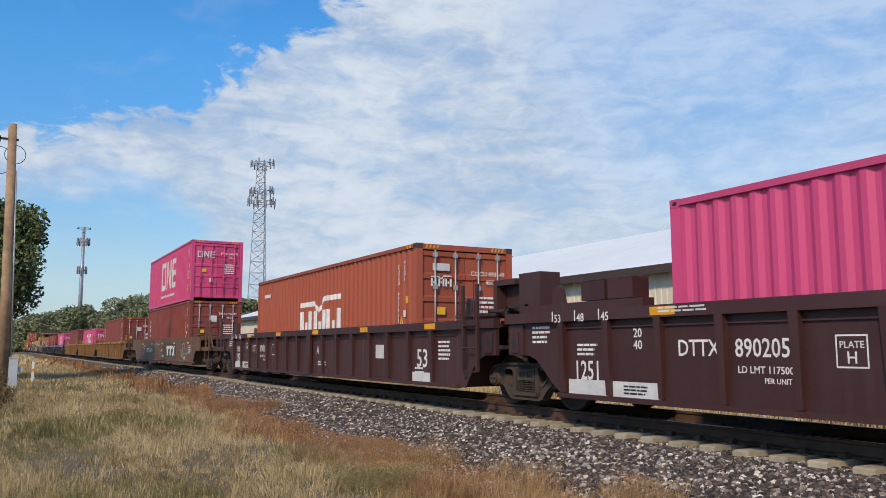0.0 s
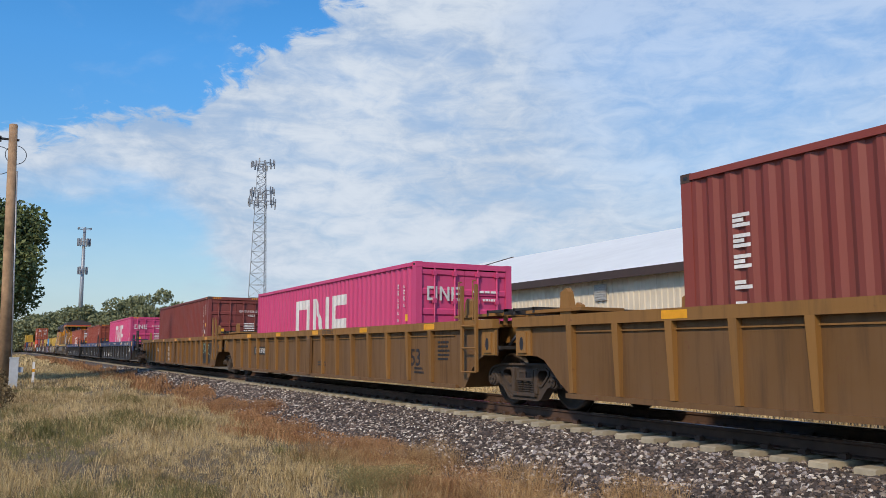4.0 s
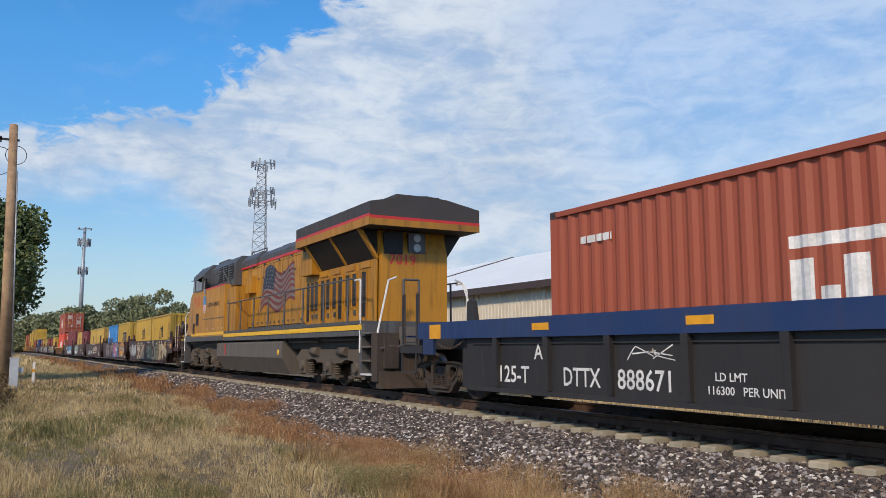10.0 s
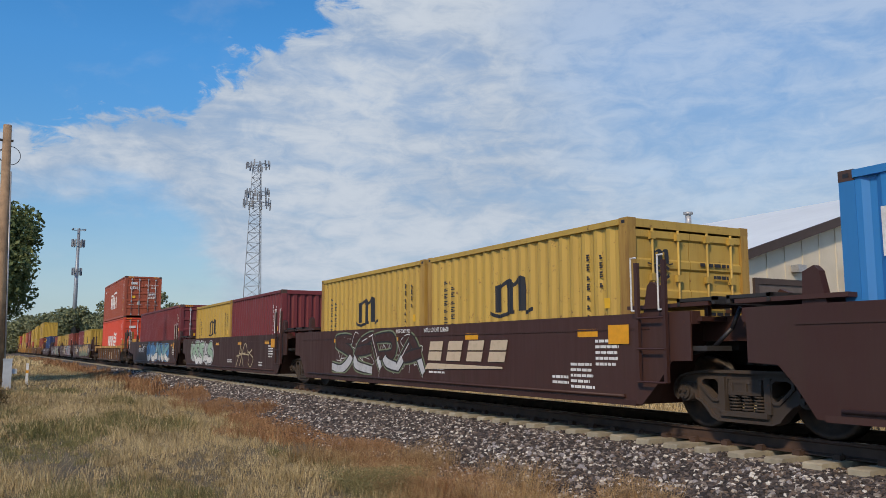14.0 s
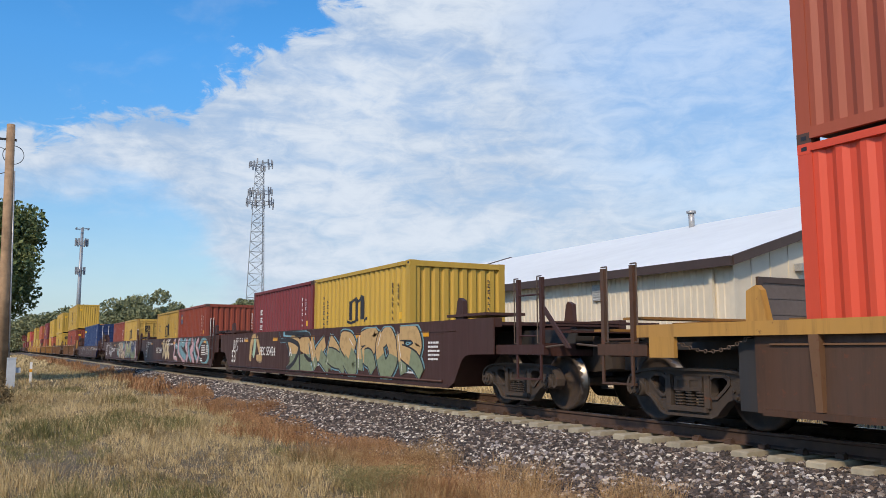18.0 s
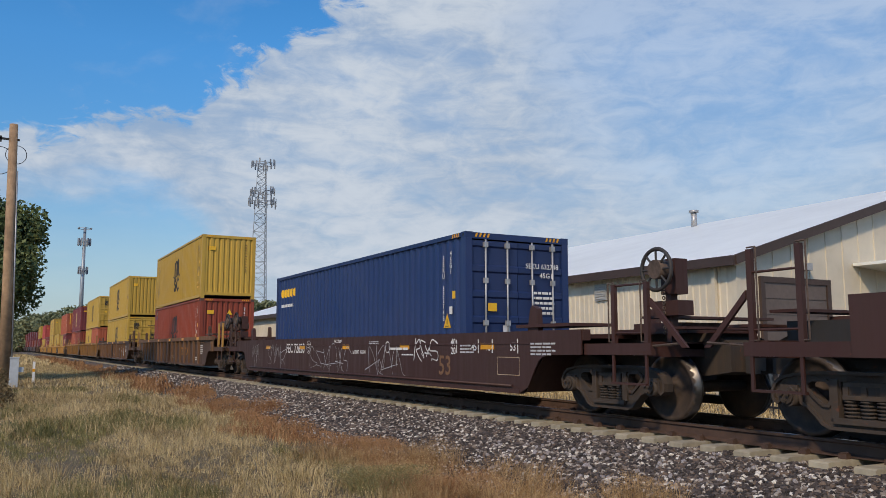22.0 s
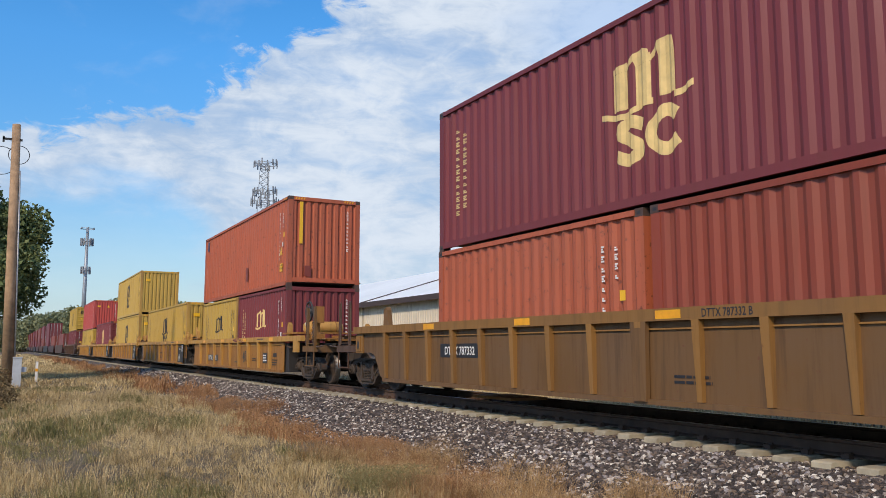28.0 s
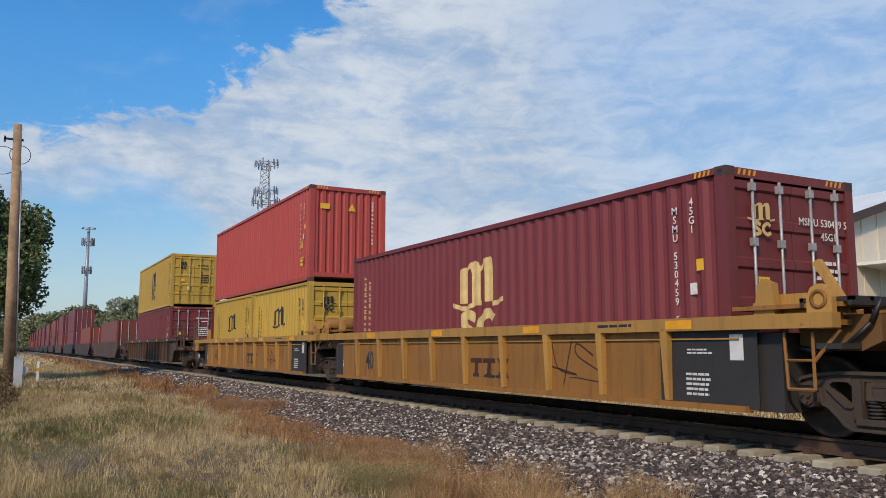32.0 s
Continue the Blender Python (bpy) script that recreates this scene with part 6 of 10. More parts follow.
def id_strip(c, material, H, hx, ident=None, warn=True):
    """Columns of small marks down the side near the front corner."""
    if ident:
        write("\n".join(ident[0]), 0.1, c, material, on_side(hx - 0.9, -CW + 0.0105, H - 0.5), "white vertical serial number")
        write("\n".join(ident[1]), 0.1, c, material, on_side(hx - 0.6, -CW + 0.0105, H - 0.42))
    else:
        shaped(("idcol", 11), "serial_marks", lambda: glyphs(11, 1.6, 0.07, 5), material, c, on_side(hx - 0.9, -CW + 0.0105, H - 1.2))
        shaped(("idcol", 4), "serial_marks", lambda: glyphs(4, 0.55, 0.07, 6), material, c, on_side(hx - 0.6, -CW + 0.0105, H - 0.68))
    decal("notice", 0.12, 0.15, c, GOLD, on_side(hx - 0.48, -CW + 0.0105, H - 1.2))
    if H > 2.7 and warn:
        tri = shaped(("warn_side",), "warning_triangle", lambda: flat(bmesh.new(), [(-0.15, -0.12), (0.15, -0.12), (0, 0.17)]), GOLD, c, on_side(hx - 0.75, -CW + 0.0105, H - 1.72))
        shaped(("warn_bolt",), "warning_mark", lambda: rect(rect(bmesh.new(), -0.015, 0.015, -0.05, 0.06), -0.08, 0.08, -0.095, -0.08), BLACK, tri, pose(0, 0, 0.003))
        high = decal("height_notice", 0.3, 0.26, c, GOLD, on_side(hx - 0.72, -CW + 0.0105, H - 2.25), "yellow height notice")
        write("CAUTION", 0.05, high, BLACK, pose(0, 0.05, 0.003), squeeze=0.85)
        write("9'6\" HIGH", 0.06, high, BLACK, pose(0, -0.06, 0.003), squeeze=0.8)
    decal("notice", 0.12, 0.15, c, material, on_side(hx - 0.6, -CW + 0.0105, H - 1.5))


def door_print(c, material, H, hx, ident=None):
    """Stencils on the doors: marks, small print and a notice or two."""
    x = hx + 0.003
    if ident:
        write(ident[0], 0.1, c, material, on_end(x + 0.003, 0.56, H - 0.66), "painted serial number")
        write(ident[1], 0.1, c, material, on_end(x + 0.003, 0.66, H - 0.84))
    else:
        bars(c, x, 0.55, H - 0.62, 0.75, 0.1, 1, material, True)
        bars(c, x, 0.62, H - 0.8, 0.35, 0.1, 1, material, True)
    bars(c, x, 0.6, H - 1.35, 0.6, 0.5, 5, material, True)
    decal("notice", 0.2, 0.16, c, GOLD, on_end(x, -0.62, H - 1.45))
    decal("notice", 0.16, 0.2, c, DULL_GREY, on_end(x, -0.3, H - 1.9))


def end_print(c, material, H, hx, long=True):
    """Stencils on a folded end wall."""
    x = hx + 0.002
    shaped(("idcol_end",), "serial_marks", lambda: glyphs(11, 1.4, 0.065, 8), material, c, on_end(x, 0.78, H - 1.0))
    if not long:
        return
    decal("notice", 0.3, 0.17, c, GOLD, on_end(x, -0.76, H - 0.62))
    if material is BLACK:
        return
    shaped(("warn",), "warning_triangle", lambda: flat(bmesh.new(), [(-0.13, -0.1), (0.13, -0.1), (0, 0.14)]), GOLD, c, on_end(x, 0.1, H - 0.62))


# spray paint
def blob(rng, cx, cy, rx, ry, n=22, rough=0.2):
    ph = [rng.uniform(0, 6.28) for _ in range(3)]
    pts = []
    for k in range(n):
        a = k * math.tau / n
        r = 1 + rough * (math.sin(2 * a + ph[0]) + 0.7 * math.sin(3 * a + ph[1]) + 0.5 * math.sin(5 * a + ph[2]))
        pts.append((cx + rx * r * math.cos(a), cy + ry * r * math.sin(a)))
    return pts


def curve_points(pts, steps=6):
    """A smooth line through a few points."""
    if len(pts) < 3:
        return [tuple(Vector(pts[0]).lerp(Vector(pts[1]), k / 3)) for k in range(4)]
    p = [Vector(q) for q in (pts[0], *pts, pts[-1])]
    out = []
    for a, b, c, d in zip(p, p[1:], p[2:], p[3:]):
        for k in range(steps):
            t = k / steps
            out.append(tuple(0.5 * (2 * b + (c - a) * t + (2 * a - 5 * b + 4 * c - d) * t * t + (3 * b - a - 3 * c + d) * t ** 3)))
    return out + [tuple(pts[-1])]


def ribbon(bm, pts, w, z, z0=-9, z1=9, taper=0.75, foot=None, split=None):
    """A brushed stroke of width w; pieces below the height split go into foot."""
    line = curve_points(pts)
    n = len(line)
    rows = []
    for i, (x, y) in enumerate(line):
        ax, ay = line[max(0, i - 1)]
        bx, by = line[min(n - 1, i + 1)]
        d = math.hypot(bx - ax, by - ay) or 1
        ww = w / 2 * (taper + (1 - taper) * math.sin(math.pi * min(1, max(0, (i + 0.5) / n))))
        ox, oy = -(by - ay) / d * ww, (bx - ax) / d * ww
        rows.append(((x - ox, max(z0, min(z1, y - oy))), (x + ox, max(z0, min(z1, y + oy)))))
    for (a, b), (c, d) in zip(rows, rows[1:]):
        z += 0.00001
        flat(foot if split is not None and (a[1] + b[1] + c[1] + d[1]) / 4 < split else bm, [a, c, d, b], z)
    return bm


LETTERS = (
    (((0.1, 0), (0.16, 1)), ((0.1, 0.95), (0.8, 0.95), (0.8, 0.55), (0.2, 0.5)), ((0.3, 0.5), (0.6, 0.3), (0.95, 0))),
    (((0.9, 0.8), (0.5, 1), (0.12, 0.75), (0.8, 0.4), (0.6, 0.03), (0.05, 0.15)),),
    (((0.05, 0), (0.5, 1)), ((0.45, 1), (0.75, 0.5), (0.95, 0)), ((0.2, 0.33), (0.75, 0.36))),
    (((0.5, 0.97), (0.12, 0.6), (0.4, 0.03), (0.9, 0.4), (0.6, 0.97), (0.45, 0.95)),),
    (((0.9, 1), (0.3, 0.93), (0.12, 0.5), (0.3, 0.05), (0.95, 0)), ((0.2, 0.52), (0.75, 0.55))),
    (((0.14, 0), (0.14, 1)), ((0.9, 1), (0.3, 0.55), (0.5, 0.35), (0.95, 0))),
    (((0.1, 0), (0.12, 1)), ((0.12, 1), (0.5, 0.4), (0.85, 0.05)), ((0.88, 0), (0.9, 1))))


def sprayed(car, y, layers):
    for name, bm, material, label in layers:
        if len(bm.faces):
            part(name, bm, material, car, label).matrix_basis = on_side(0, y, 0)
        else:
            bm.free()


def strokes(car, items, rim=None, halo=None, y=-1.4845, width=0.05, z0=0.3, z1=1.5, glint=True, level=0):
    """Hand-placed strokes of a piece: (points, width, fill), each with a dark rim and a pale edge."""
    edge, dark, light = B(), B(), B()
    fills = {}
    for k, (pts, w, fill) in enumerate(items):
        z = 0.0011 * (k + level) + 0.0008
        if halo:
            ribbon(edge, pts, w + width * 3.2, 0.0005, z0, z1)
        ribbon(dark, pts, w + 2 * width, z, z0, z1)
        ribbon(fills.setdefault(fill, B()), pts, w, z + 0.0005, z0, z1)
        if glint:
            ribbon(light, [(a - w * 0.22, b + w * 0.2) for a, b in pts[:3]], 0.02, z + 0.0008, z0, z1)
    sprayed(car, y, [("spray_halo", edge, halo or WHITE, "pale sprayed edge"), ("spray_outline", dark, rim or BLACK, "sprayed outline"), ("spray_glint", light, WHITE, "sprayed glints")] + [("spray_fill", b, f, "sprayed graffiti letters") for f, b in fills.items()])


def mural(car, x0, x1, z0, z1, fills, seed, y=-1.4845, letters=5, rim=None, shine=None, halo=None, backing=True, lean=0.4, fat=0.3):
    """A sprayed piece: a row of fat interlocking letters in two tones with dark rims, pale edges and glints."""
    rng = random.Random(seed)
    w, h = x1 - x0, z1 - z0
    step = w / letters
    back, edge, dark, light, foot = B(), B(), B(), B(), B()
    tops = [bmesh.new() for _ in fills[:-1]] or [foot]
    if backing:
        for k in range(letters):
            flat(back, blob(rng, x0 + (k + 0.5) * step, (z0 + z1) / 2 + rng.uniform(-0.08, 0.08) * h, step * 0.62, h * 0.42, 24, 0.08), 0.0001 * k)
    split = z0 + h * rng.uniform(0.3, 0.5)
    for i in range(letters):
        shape = LETTERS[rng.randrange(len(LETTERS))]
        tilt = rng.uniform(-lean, lean)
        ww = fat * min(h, step) * rng.uniform(0.85, 1.15)
        top = rng.randrange(len(tops))
        for j, stroke in enumerate(shape):
            pts = [(x0 + (i - 0.04 + a * 1.06) * step + (b - 0.5) * tilt * h + rng.uniform(-0.13, 0.13) * step, z0 + ww * 0.4 + min(1, max(0, b + rng.uniform(-0.16, 0.16))) * (h - ww * 0.8)) for a, b in stroke]
            z = 0.004 + 0.0009 * (i * 3 + j)
            ribbon(edge, pts, ww + 0.15, 0.003, z0 - 0.03, z1 + 0.03)
            ribbon(dark, pts, ww + 0.08, z, z0, z1)
            ribbon(tops[top], pts, ww, z + 0.0003, z0, z1, foot=foot, split=split)
            if j == 0:
                ribbon(light, [(a - ww * 0.2, b + ww * 0.1) for a, b in pts[:2]], 0.022, z + 0.0006, z0, z1)
    sprayed(car, y, [("spray_backing", back, fills[0], "sprayed cloud behind letters"), ("spray_halo", edge, halo or fills[0], "sprayed edge"), ("spray_outline", dark, rim or BLACK, "sprayed outline"), ("spray_glint", light, shine or WHITE, "sprayed glints")]
            + [("spray_fill", b, f, "sprayed graffiti letters") for b, f in zip(tops + ([foot] if tops[0] is not foot else []), fills)])


def bubble(car, items, fill, y=-1.4845, rim=0.085):
    """Round throw-up letters: (x, z, half width, half height), silver in fat black rims."""
    dark, body, hole = B(), B(), B()
    for k, (x, z, a, b) in enumerate(items):
        rng = random.Random(k)
        flat(dark, blob(rng, x, z, a + rim, b + rim, 28, 0.02), 0.001 * k)
        rng = random.Random(k)
        flat(body, blob(rng, x, z, a, b, 28, 0.02), 0.001 * k + 0.0005)
        ribbon(hole, [(x - 0.05, z + b * 0.4), (x + 0.02, z + b * 0.45), (x + 0.03, z), (x + 0.02, z - b * 0.3)], 0.05, 0.001 * k + 0.0008)
    sprayed(car, y, [("spray_outline", dark, BLACK, "fat black outline"), ("spray_fill", body, fill, "silver sprayed bubble letters"), ("spray_counter", hole, BLACK, "black strokes inside the letters")])


TAG_SIGNS = (
    (((-0.5, -0.5), (-0.1, 0.5), (0.1, 0.45), (0.45, -0.5)), ((-0.55, -0.08), (0.6, 0.02))),
    (((-0.5, -0.45), (-0.35, 0.45), (-0.2, 0.4), (-0.1, -0.2), (0.1, 0.35), (0.25, 0.4), (0.3, -0.3), (0.5, -0.5)),),
    (((0.4, 0.4), (-0.1, 0.5), (-0.35, 0.2), (0.2, -0.05), (0.35, -0.3), (-0.1, -0.5), (-0.45, -0.35)),),
    (((-0.4, 0.5), (0.0, -0.05), (0.3, -0.5)), ((0.4, 0.5), (-0.1, -0.5)), ((-0.5, -0.1), (0.6, -0.15))),
    (((-0.3, 0.5), (-0.35, -0.45)), ((-0.4, 0.35), (0.3, 0.45), (0.25, 0.05), (-0.3, -0.02), (0.1, -0.2), (0.5, -0.5))))


def scrawl(car, x, z, w, h, material, seed, y=-1.487, strokes=6, thick=0.022):
    """A thin sprayed tag: a row of tall crossing strokes that spell nothing."""
    rng = random.Random(seed)
    bm = bmesh.new()
    n = max(2, min(round(strokes / 3), round(w / (h * 0.45))))
    step = w / n
    for k in range(n):
        rise = rng.uniform(-0.1, 0.1) * h
        tall = h * rng.uniform(0.72, 1.0)
        for pts in TAG_SIGNS[(rng.randrange(5) + k) % 5]:
            pts = [((k + 0.5) * step - w / 2 + (u + rng.uniform(-0.26, 0.26)) * step * 1.3, rise + (v + rng.uniform(-0.2, 0.2)) * tall) for u, v in pts]
            line = curve_points(pts, 4)
            for i, (p, q) in enumerate(zip(line, line[1:])):
                dx, dz = q[0] - p[0], q[1] - p[1]
                d = math.hypot(dx, dz)
                if d < 1e-4:
                    continue
                half = thick * (1 - 0.55 * i / len(line))
                ox, oz = -dz / d * half, dx / d * half
                flat(bm, [(p[0] - ox, p[1] - oz), (q[0] - ox, q[1] - oz), (q[0] + ox, q[1] + oz), (p[0] + ox, p[1] + oz)])
    ob = part("spray_tag", bm, material, car, "thin sprayed tag")
    ob.matrix_basis = on_side(x, y, z)
    return ob


SPRAY = {k: paint("spray_" + k, col, 0.55, 0.45, 0.06, vary=0.05, bump=0.05) for k, col in {
    "sand": (0.52, 0.34, 0.14), "sage": (0.2, 0.24, 0.14), "sky": (0.2, 0.42, 0.5), "teal": (0.14, 0.3, 0.33),
    "silver": (0.5, 0.5, 0.5), "orange": (0.75, 0.3, 0.03), "olive": (0.16, 0.15, 0.06),
    "moss": (0.34, 0.33, 0.17), "cream": (0.6, 0.5, 0.3), "pink": (0.48, 0.29, 0.32), "aqua": (0.17, 0.33, 0.38), "chalk": (0.47, 0.35, 0.22), "hot": (0.5, 0.14, 0.26), "blue": (0.08, 0.25, 0.5), "mint": (0.35, 0.5, 0.36)}.items()}


PALE_LOGO = paint("cream_logo_paint", (0.6, 0.48, 0.33), 0.55, 0.25, 0.08)


def marks(car, y, top, size, tone=None):
    """Reflector bars and small stencils that every unit carries at its ends."""
    tone = tone or WHITE
    half = 8.3 if size == 53 else 6.5
    bars(car, half - 0.55, y - 0.003, 0.95, 0.5, 0.4, 5, tone)
    bars(car, half - 1.6, y - 0.003, 0.55, 0.45, 0.16, 2, tone)
    bars(car, 1.0, y - 0.003, 0.6, 0.7, 0.14, 2, tone)

# ---- the train ----
UNITS = "units of the articulated well cars"
LOADS = "containers on the train"
SINK = {"z": 0.35}              # height of the seats in the wells


def load(label, paint_, s, size=40, doors=True, level=0, tall=True, below=2.896, art=None, ink=None, tape=True, ident=None):
    """A container in a well (level 0) or on top of others that are below metres high (level 1)."""
    H = 2.896 if tall else 2.591
    c = container(label, paint_, s, SINK["z"] + (below if level else 0), 12.192 if size == 40 else 6.058, H, doors, LOADS, tape=tape, level_up=bool(level))
    hx, ink = c["hx"], ink or WHITE
    del c["hx"], c["H"]
    id_strip(c, ink, H, hx, ident, paint_ is not MAROON or not ident)
    door_print(c, ink, H, hx, ident) if doors else end_print(c, ink, H, hx, size == 40 and paint_ is not ORANGE)
    z = H * 0.54
    if art == "block":
        logo(c, "block_logo", block_logo, DULL_GREY, H - 1.23)
        bars(c, 0.0, -CW + 0.0105, H - 2.36, 4.0, 0.24, 1, DULL_GREY)
        if doors:
            shaped(("block_small",), "logo", lambda: block_small(), DULL_GREY, c, on_end(hx + 0.004, -0.55, H - 0.68), "small logo of plain shapes")
    elif art == "wave":
        logo(c, "wave_logo", lambda: squashed(wave_logo(), 0.83), WHITE, 1.45)
        bars(c, -4.95, -CW + 0.0105, H - 0.55, 0.75, 0.22, 1, WHITE)
        if doors:
            shaped(("wave_small",), "logo", lambda: scaled_bm(wave_logo(), 0.16), WHITE, c, on_end(hx + 0.004, -0.62, H - 0.8), "small logo of plain shapes")
            decal("notice", 0.42, 0.16, c, DULL_GREY, on_end(hx + 0.003, -0.62, H - 0.5))
    elif art == "stripe":
        logo(c, "stripe_logo", stripe_logo, WHITE, 1.4)
        if doors:
            decal("notice", 0.42, 0.16, c, WHITE, on_end(hx + 0.003, -0.62, H - 0.65))
    elif art in ("arch", "arch_pale"):
        tone = BLACK if art == "arch" else CREAM
        logo(c, "arch_logo" if size == 40 else "arch_logo_small", (lambda: arch_logo(True, 1.0)) if size == 40 else (lambda: arch_logo(False, 0.72)), tone, 1.55 if size == 40 else 1.42, length=12.192 if size == 40 else 6.058)
        for k, x in enumerate((-hx + 0.76, -hx + 1.04)):
            shaped(("spell", k), "vertical_writing", lambda: glyphs(13 - 2 * k, 1.8 - 0.24 * k, 0.135, 3 + k), tone, c, on_side(x, -CW + 0.0105, H - 1.35))
        if doors:
            shaped(("arch_tiny",), "logo", lambda: arch_logo(True, 0.26), tone, c, on_end(hx + 0.004, -0.62, H - 0.62), "small logo of plain shapes")
    elif art == "round":
        logo(c, "round_logo", round_logo, GOLD, 2.36, -4.92)
        bars(c, -4.92, -CW + 0.0105, 1.96, 1.3, 0.18, 1, WHITE)
    elif art == "letters":
        shaped(("spell", 2), "vertical_writing", lambda: glyphs(6, 1.5, 0.26, 9), WHITE, c, on_side(-hx + 0.95, -CW + 0.0105, H - 1.3))
        if doors:
            decal("notice", 0.3, 0.3, c, DULL_GREY, on_end(hx + 0.003, -0.1, H - 0.85))
    return c


def squashed(bm, k):
    for v in bm.verts:
        v.co.y *= k
    return bm


def block_small():
    return scaled_bm(block_logo(), 0.2)


def scaled_bm(bm, k):
    for v in bm.verts:
        v.co *= k
    return bm


RIB_Y, FLAT_Y, CHORD_Y = -1.4345, -1.4835, -1.5315


def stencil(car, text, size, x, z, material=None, y=RIB_Y, squeeze=1.0):
    return write(text, size, car, material or WHITE, on_side(x, y, z - size / 2), squeeze=squeeze)


# maroon three-unit car
SINK["z"] = 0.35
c = well_car("dark maroon articulated well car unit with amber marks", CAR_MAROON, -1.8, 53, "joint", "joint", group=UNITS, top=1.55, boxes=True)
marks(c, RIB_Y, 1.55, 53)
def maroon_marks(c, top):
    """White stencils of the maroon units, set between the posts."""
    stencil(c, "1251", 0.27, -7.63, 0.68, squeeze=0.8)
    stencil(c, "DTTX", 0.2, -5.48, 1.0, squeeze=0.9)
    stencil(c, "890205", 0.21, -4.53, 1.0, squeeze=0.85)
    stencil(c, "LD LMT 117500", 0.08, -4.5, 0.75)
    stencil(c, "PER UNIT", 0.06, -4.33, 0.63)
    stencil(c, "20", 0.12, -6.55, 1.2)
    stencil(c, "40", 0.12, -6.55, 1.04)
    bars(c, -8.75, RIB_Y - 0.003, 1.2, 0.5, 0.3, 4, WHITE)
    bars(c, -7.6, RIB_Y - 0.003, 0.97, 0.5, 0.2, 3, WHITE)
    decal("pale_strip", 0.9, 0.22, c, DULL_GREY, on_side(-7.62, RIB_Y, 0.43), "worn pale strip")
    decal("pale_strip", 0.95, 0.22, c, DULL_GREY, on_side(-6.6, RIB_Y, 0.43), "worn pale strip")
    bars(c, -6.6, RIB_Y - 0.004, 0.43, 0.5, 0.14, 3, BLACK)
    for k, t in enumerate(("53", "48", "45")):
        stencil(c, t, 0.12, -8.2 + k * 0.55, top - 0.11, y=CHORD_Y)
        decal("white_bar", 0.025, 0.15, c, WHITE, on_side(-8.33 + k * 0.55, CHORD_Y, top - 0.08))
    bars(c, -5.6, CHORD_Y, top - 0.07, 0.9, 0.09, 2, DULL_GREY)


maroon_marks(c, 1.55)
plate_h = lambda car, x, y: shaped(("plate_h",), "notice_frame", lambda: frame_shape(bmesh.new(), 0.36, 0.34, 0.018), WHITE, car, on_side(x, y, 0.96))
plate_h(c, -3.43, RIB_Y)
stencil(c, "PLATE", 0.07, -3.43, 1.03)
stencil(c, "H", 0.12, -3.43, 0.9)
load("bright pink corrugated steel container in a maroon well car", PINK, -1.8, tall=False, art="block")
c = well_car("dark maroon articulated well car unit with amber marks", CAR_MAROON, -21.5, 53, "joint", "coupler", group=UNITS, top=1.5, boxes=True)
marks(c, RIB_Y, 1.5, 53)
stencil(c, "53", 0.36, 6.8, 0.8)
stencil(c, "A", 0.2, 0.63, 0.95)
maroon_marks(c, 1.5)
plate_h(c, -3.43, RIB_Y)
decal("notice", 0.45, 0.3, c, DULL_GREY, on_side(4.7, RIB_Y, 0.92))
decal("pale_strip", 0.9, 0.22, c, DULL_GREY, on_side(6.8, RIB_Y, 0.4), "worn pale strip")
load("orange-brown container with a white logo", HMM_BROWN, -21.5, art="wave", ident=("COCU 493649", "45G1"))
# smooth brown car
c = well_car("weathered brown smooth-sided well car with chalky tags", CAR_COCOA, -45.3, 53, "coupler", "coupler", ribs=False, top=1.5, post_top=2.14)
marks(c, FLAT_Y, 1.5, 53)
decal("number_board", 2.95, 0.34, c, BLACK, on_side(-3.4, FLAT_Y, 0.9))
stencil(c, "DTTX 646321", 0.24, -3.4, 0.9, y=FLAT_Y - 0.004)
decal("sign_board", 2.6, 0.66, c, BLACK, on_side(3.1, FLAT_Y, 0.88), "black logo board")
bm = B()
for x in (-0.8, 0.0):
    rect(bm, x - 0.35, x + 0.35, 0.1, 0.24)
    flat(bm, [(x - 0.14, -0.24), (x + 0.1, -0.24), (x + 0.14, 0.1), (x - 0.1, 0.1)])
    for k in range(3):
        rect(bm, x - 0.3, x - 0.16, -0.2 + k * 0.09, -0.16 + k * 0.09)
flat(bm, [(0.42, 0.24), (0.66, 0.24), (1.12, -0.24), (0.88, -0.24)])
flat(bm, [(0.86, 0.24), (1.1, 0.24), (0.66, -0.24), (0.42, -0.24)], 0.001)
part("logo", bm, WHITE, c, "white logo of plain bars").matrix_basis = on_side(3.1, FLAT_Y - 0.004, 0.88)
for k in range(3):
    scrawl(c, (-0.9, 6.6, -5.4)[k], (1.2, 0.85, 0.95)[k], (1.6, 1.9, 0.7)[k], (0.26, 0.9, 0.5)[k], DULL_GREY, 30 + k, strokes=11, thick=0.008)
stencil(c, "53", 0.34, 7.2, 0.8, BLACK, FLAT_Y)
stencil(c, "LD LMT", 0.09, 0.5, 0.9, y=FLAT_Y)
load("red-brown container with white vertical letters, under a pink one", BROWN, -45.3, art="letters", ident=("TRHU 738289", "45G1"))
load("bright pink container with a pale grey logo, stacked on top", PINK, -45.3, level=1, art="block", ident=("FFAU 145670", "45G1"))
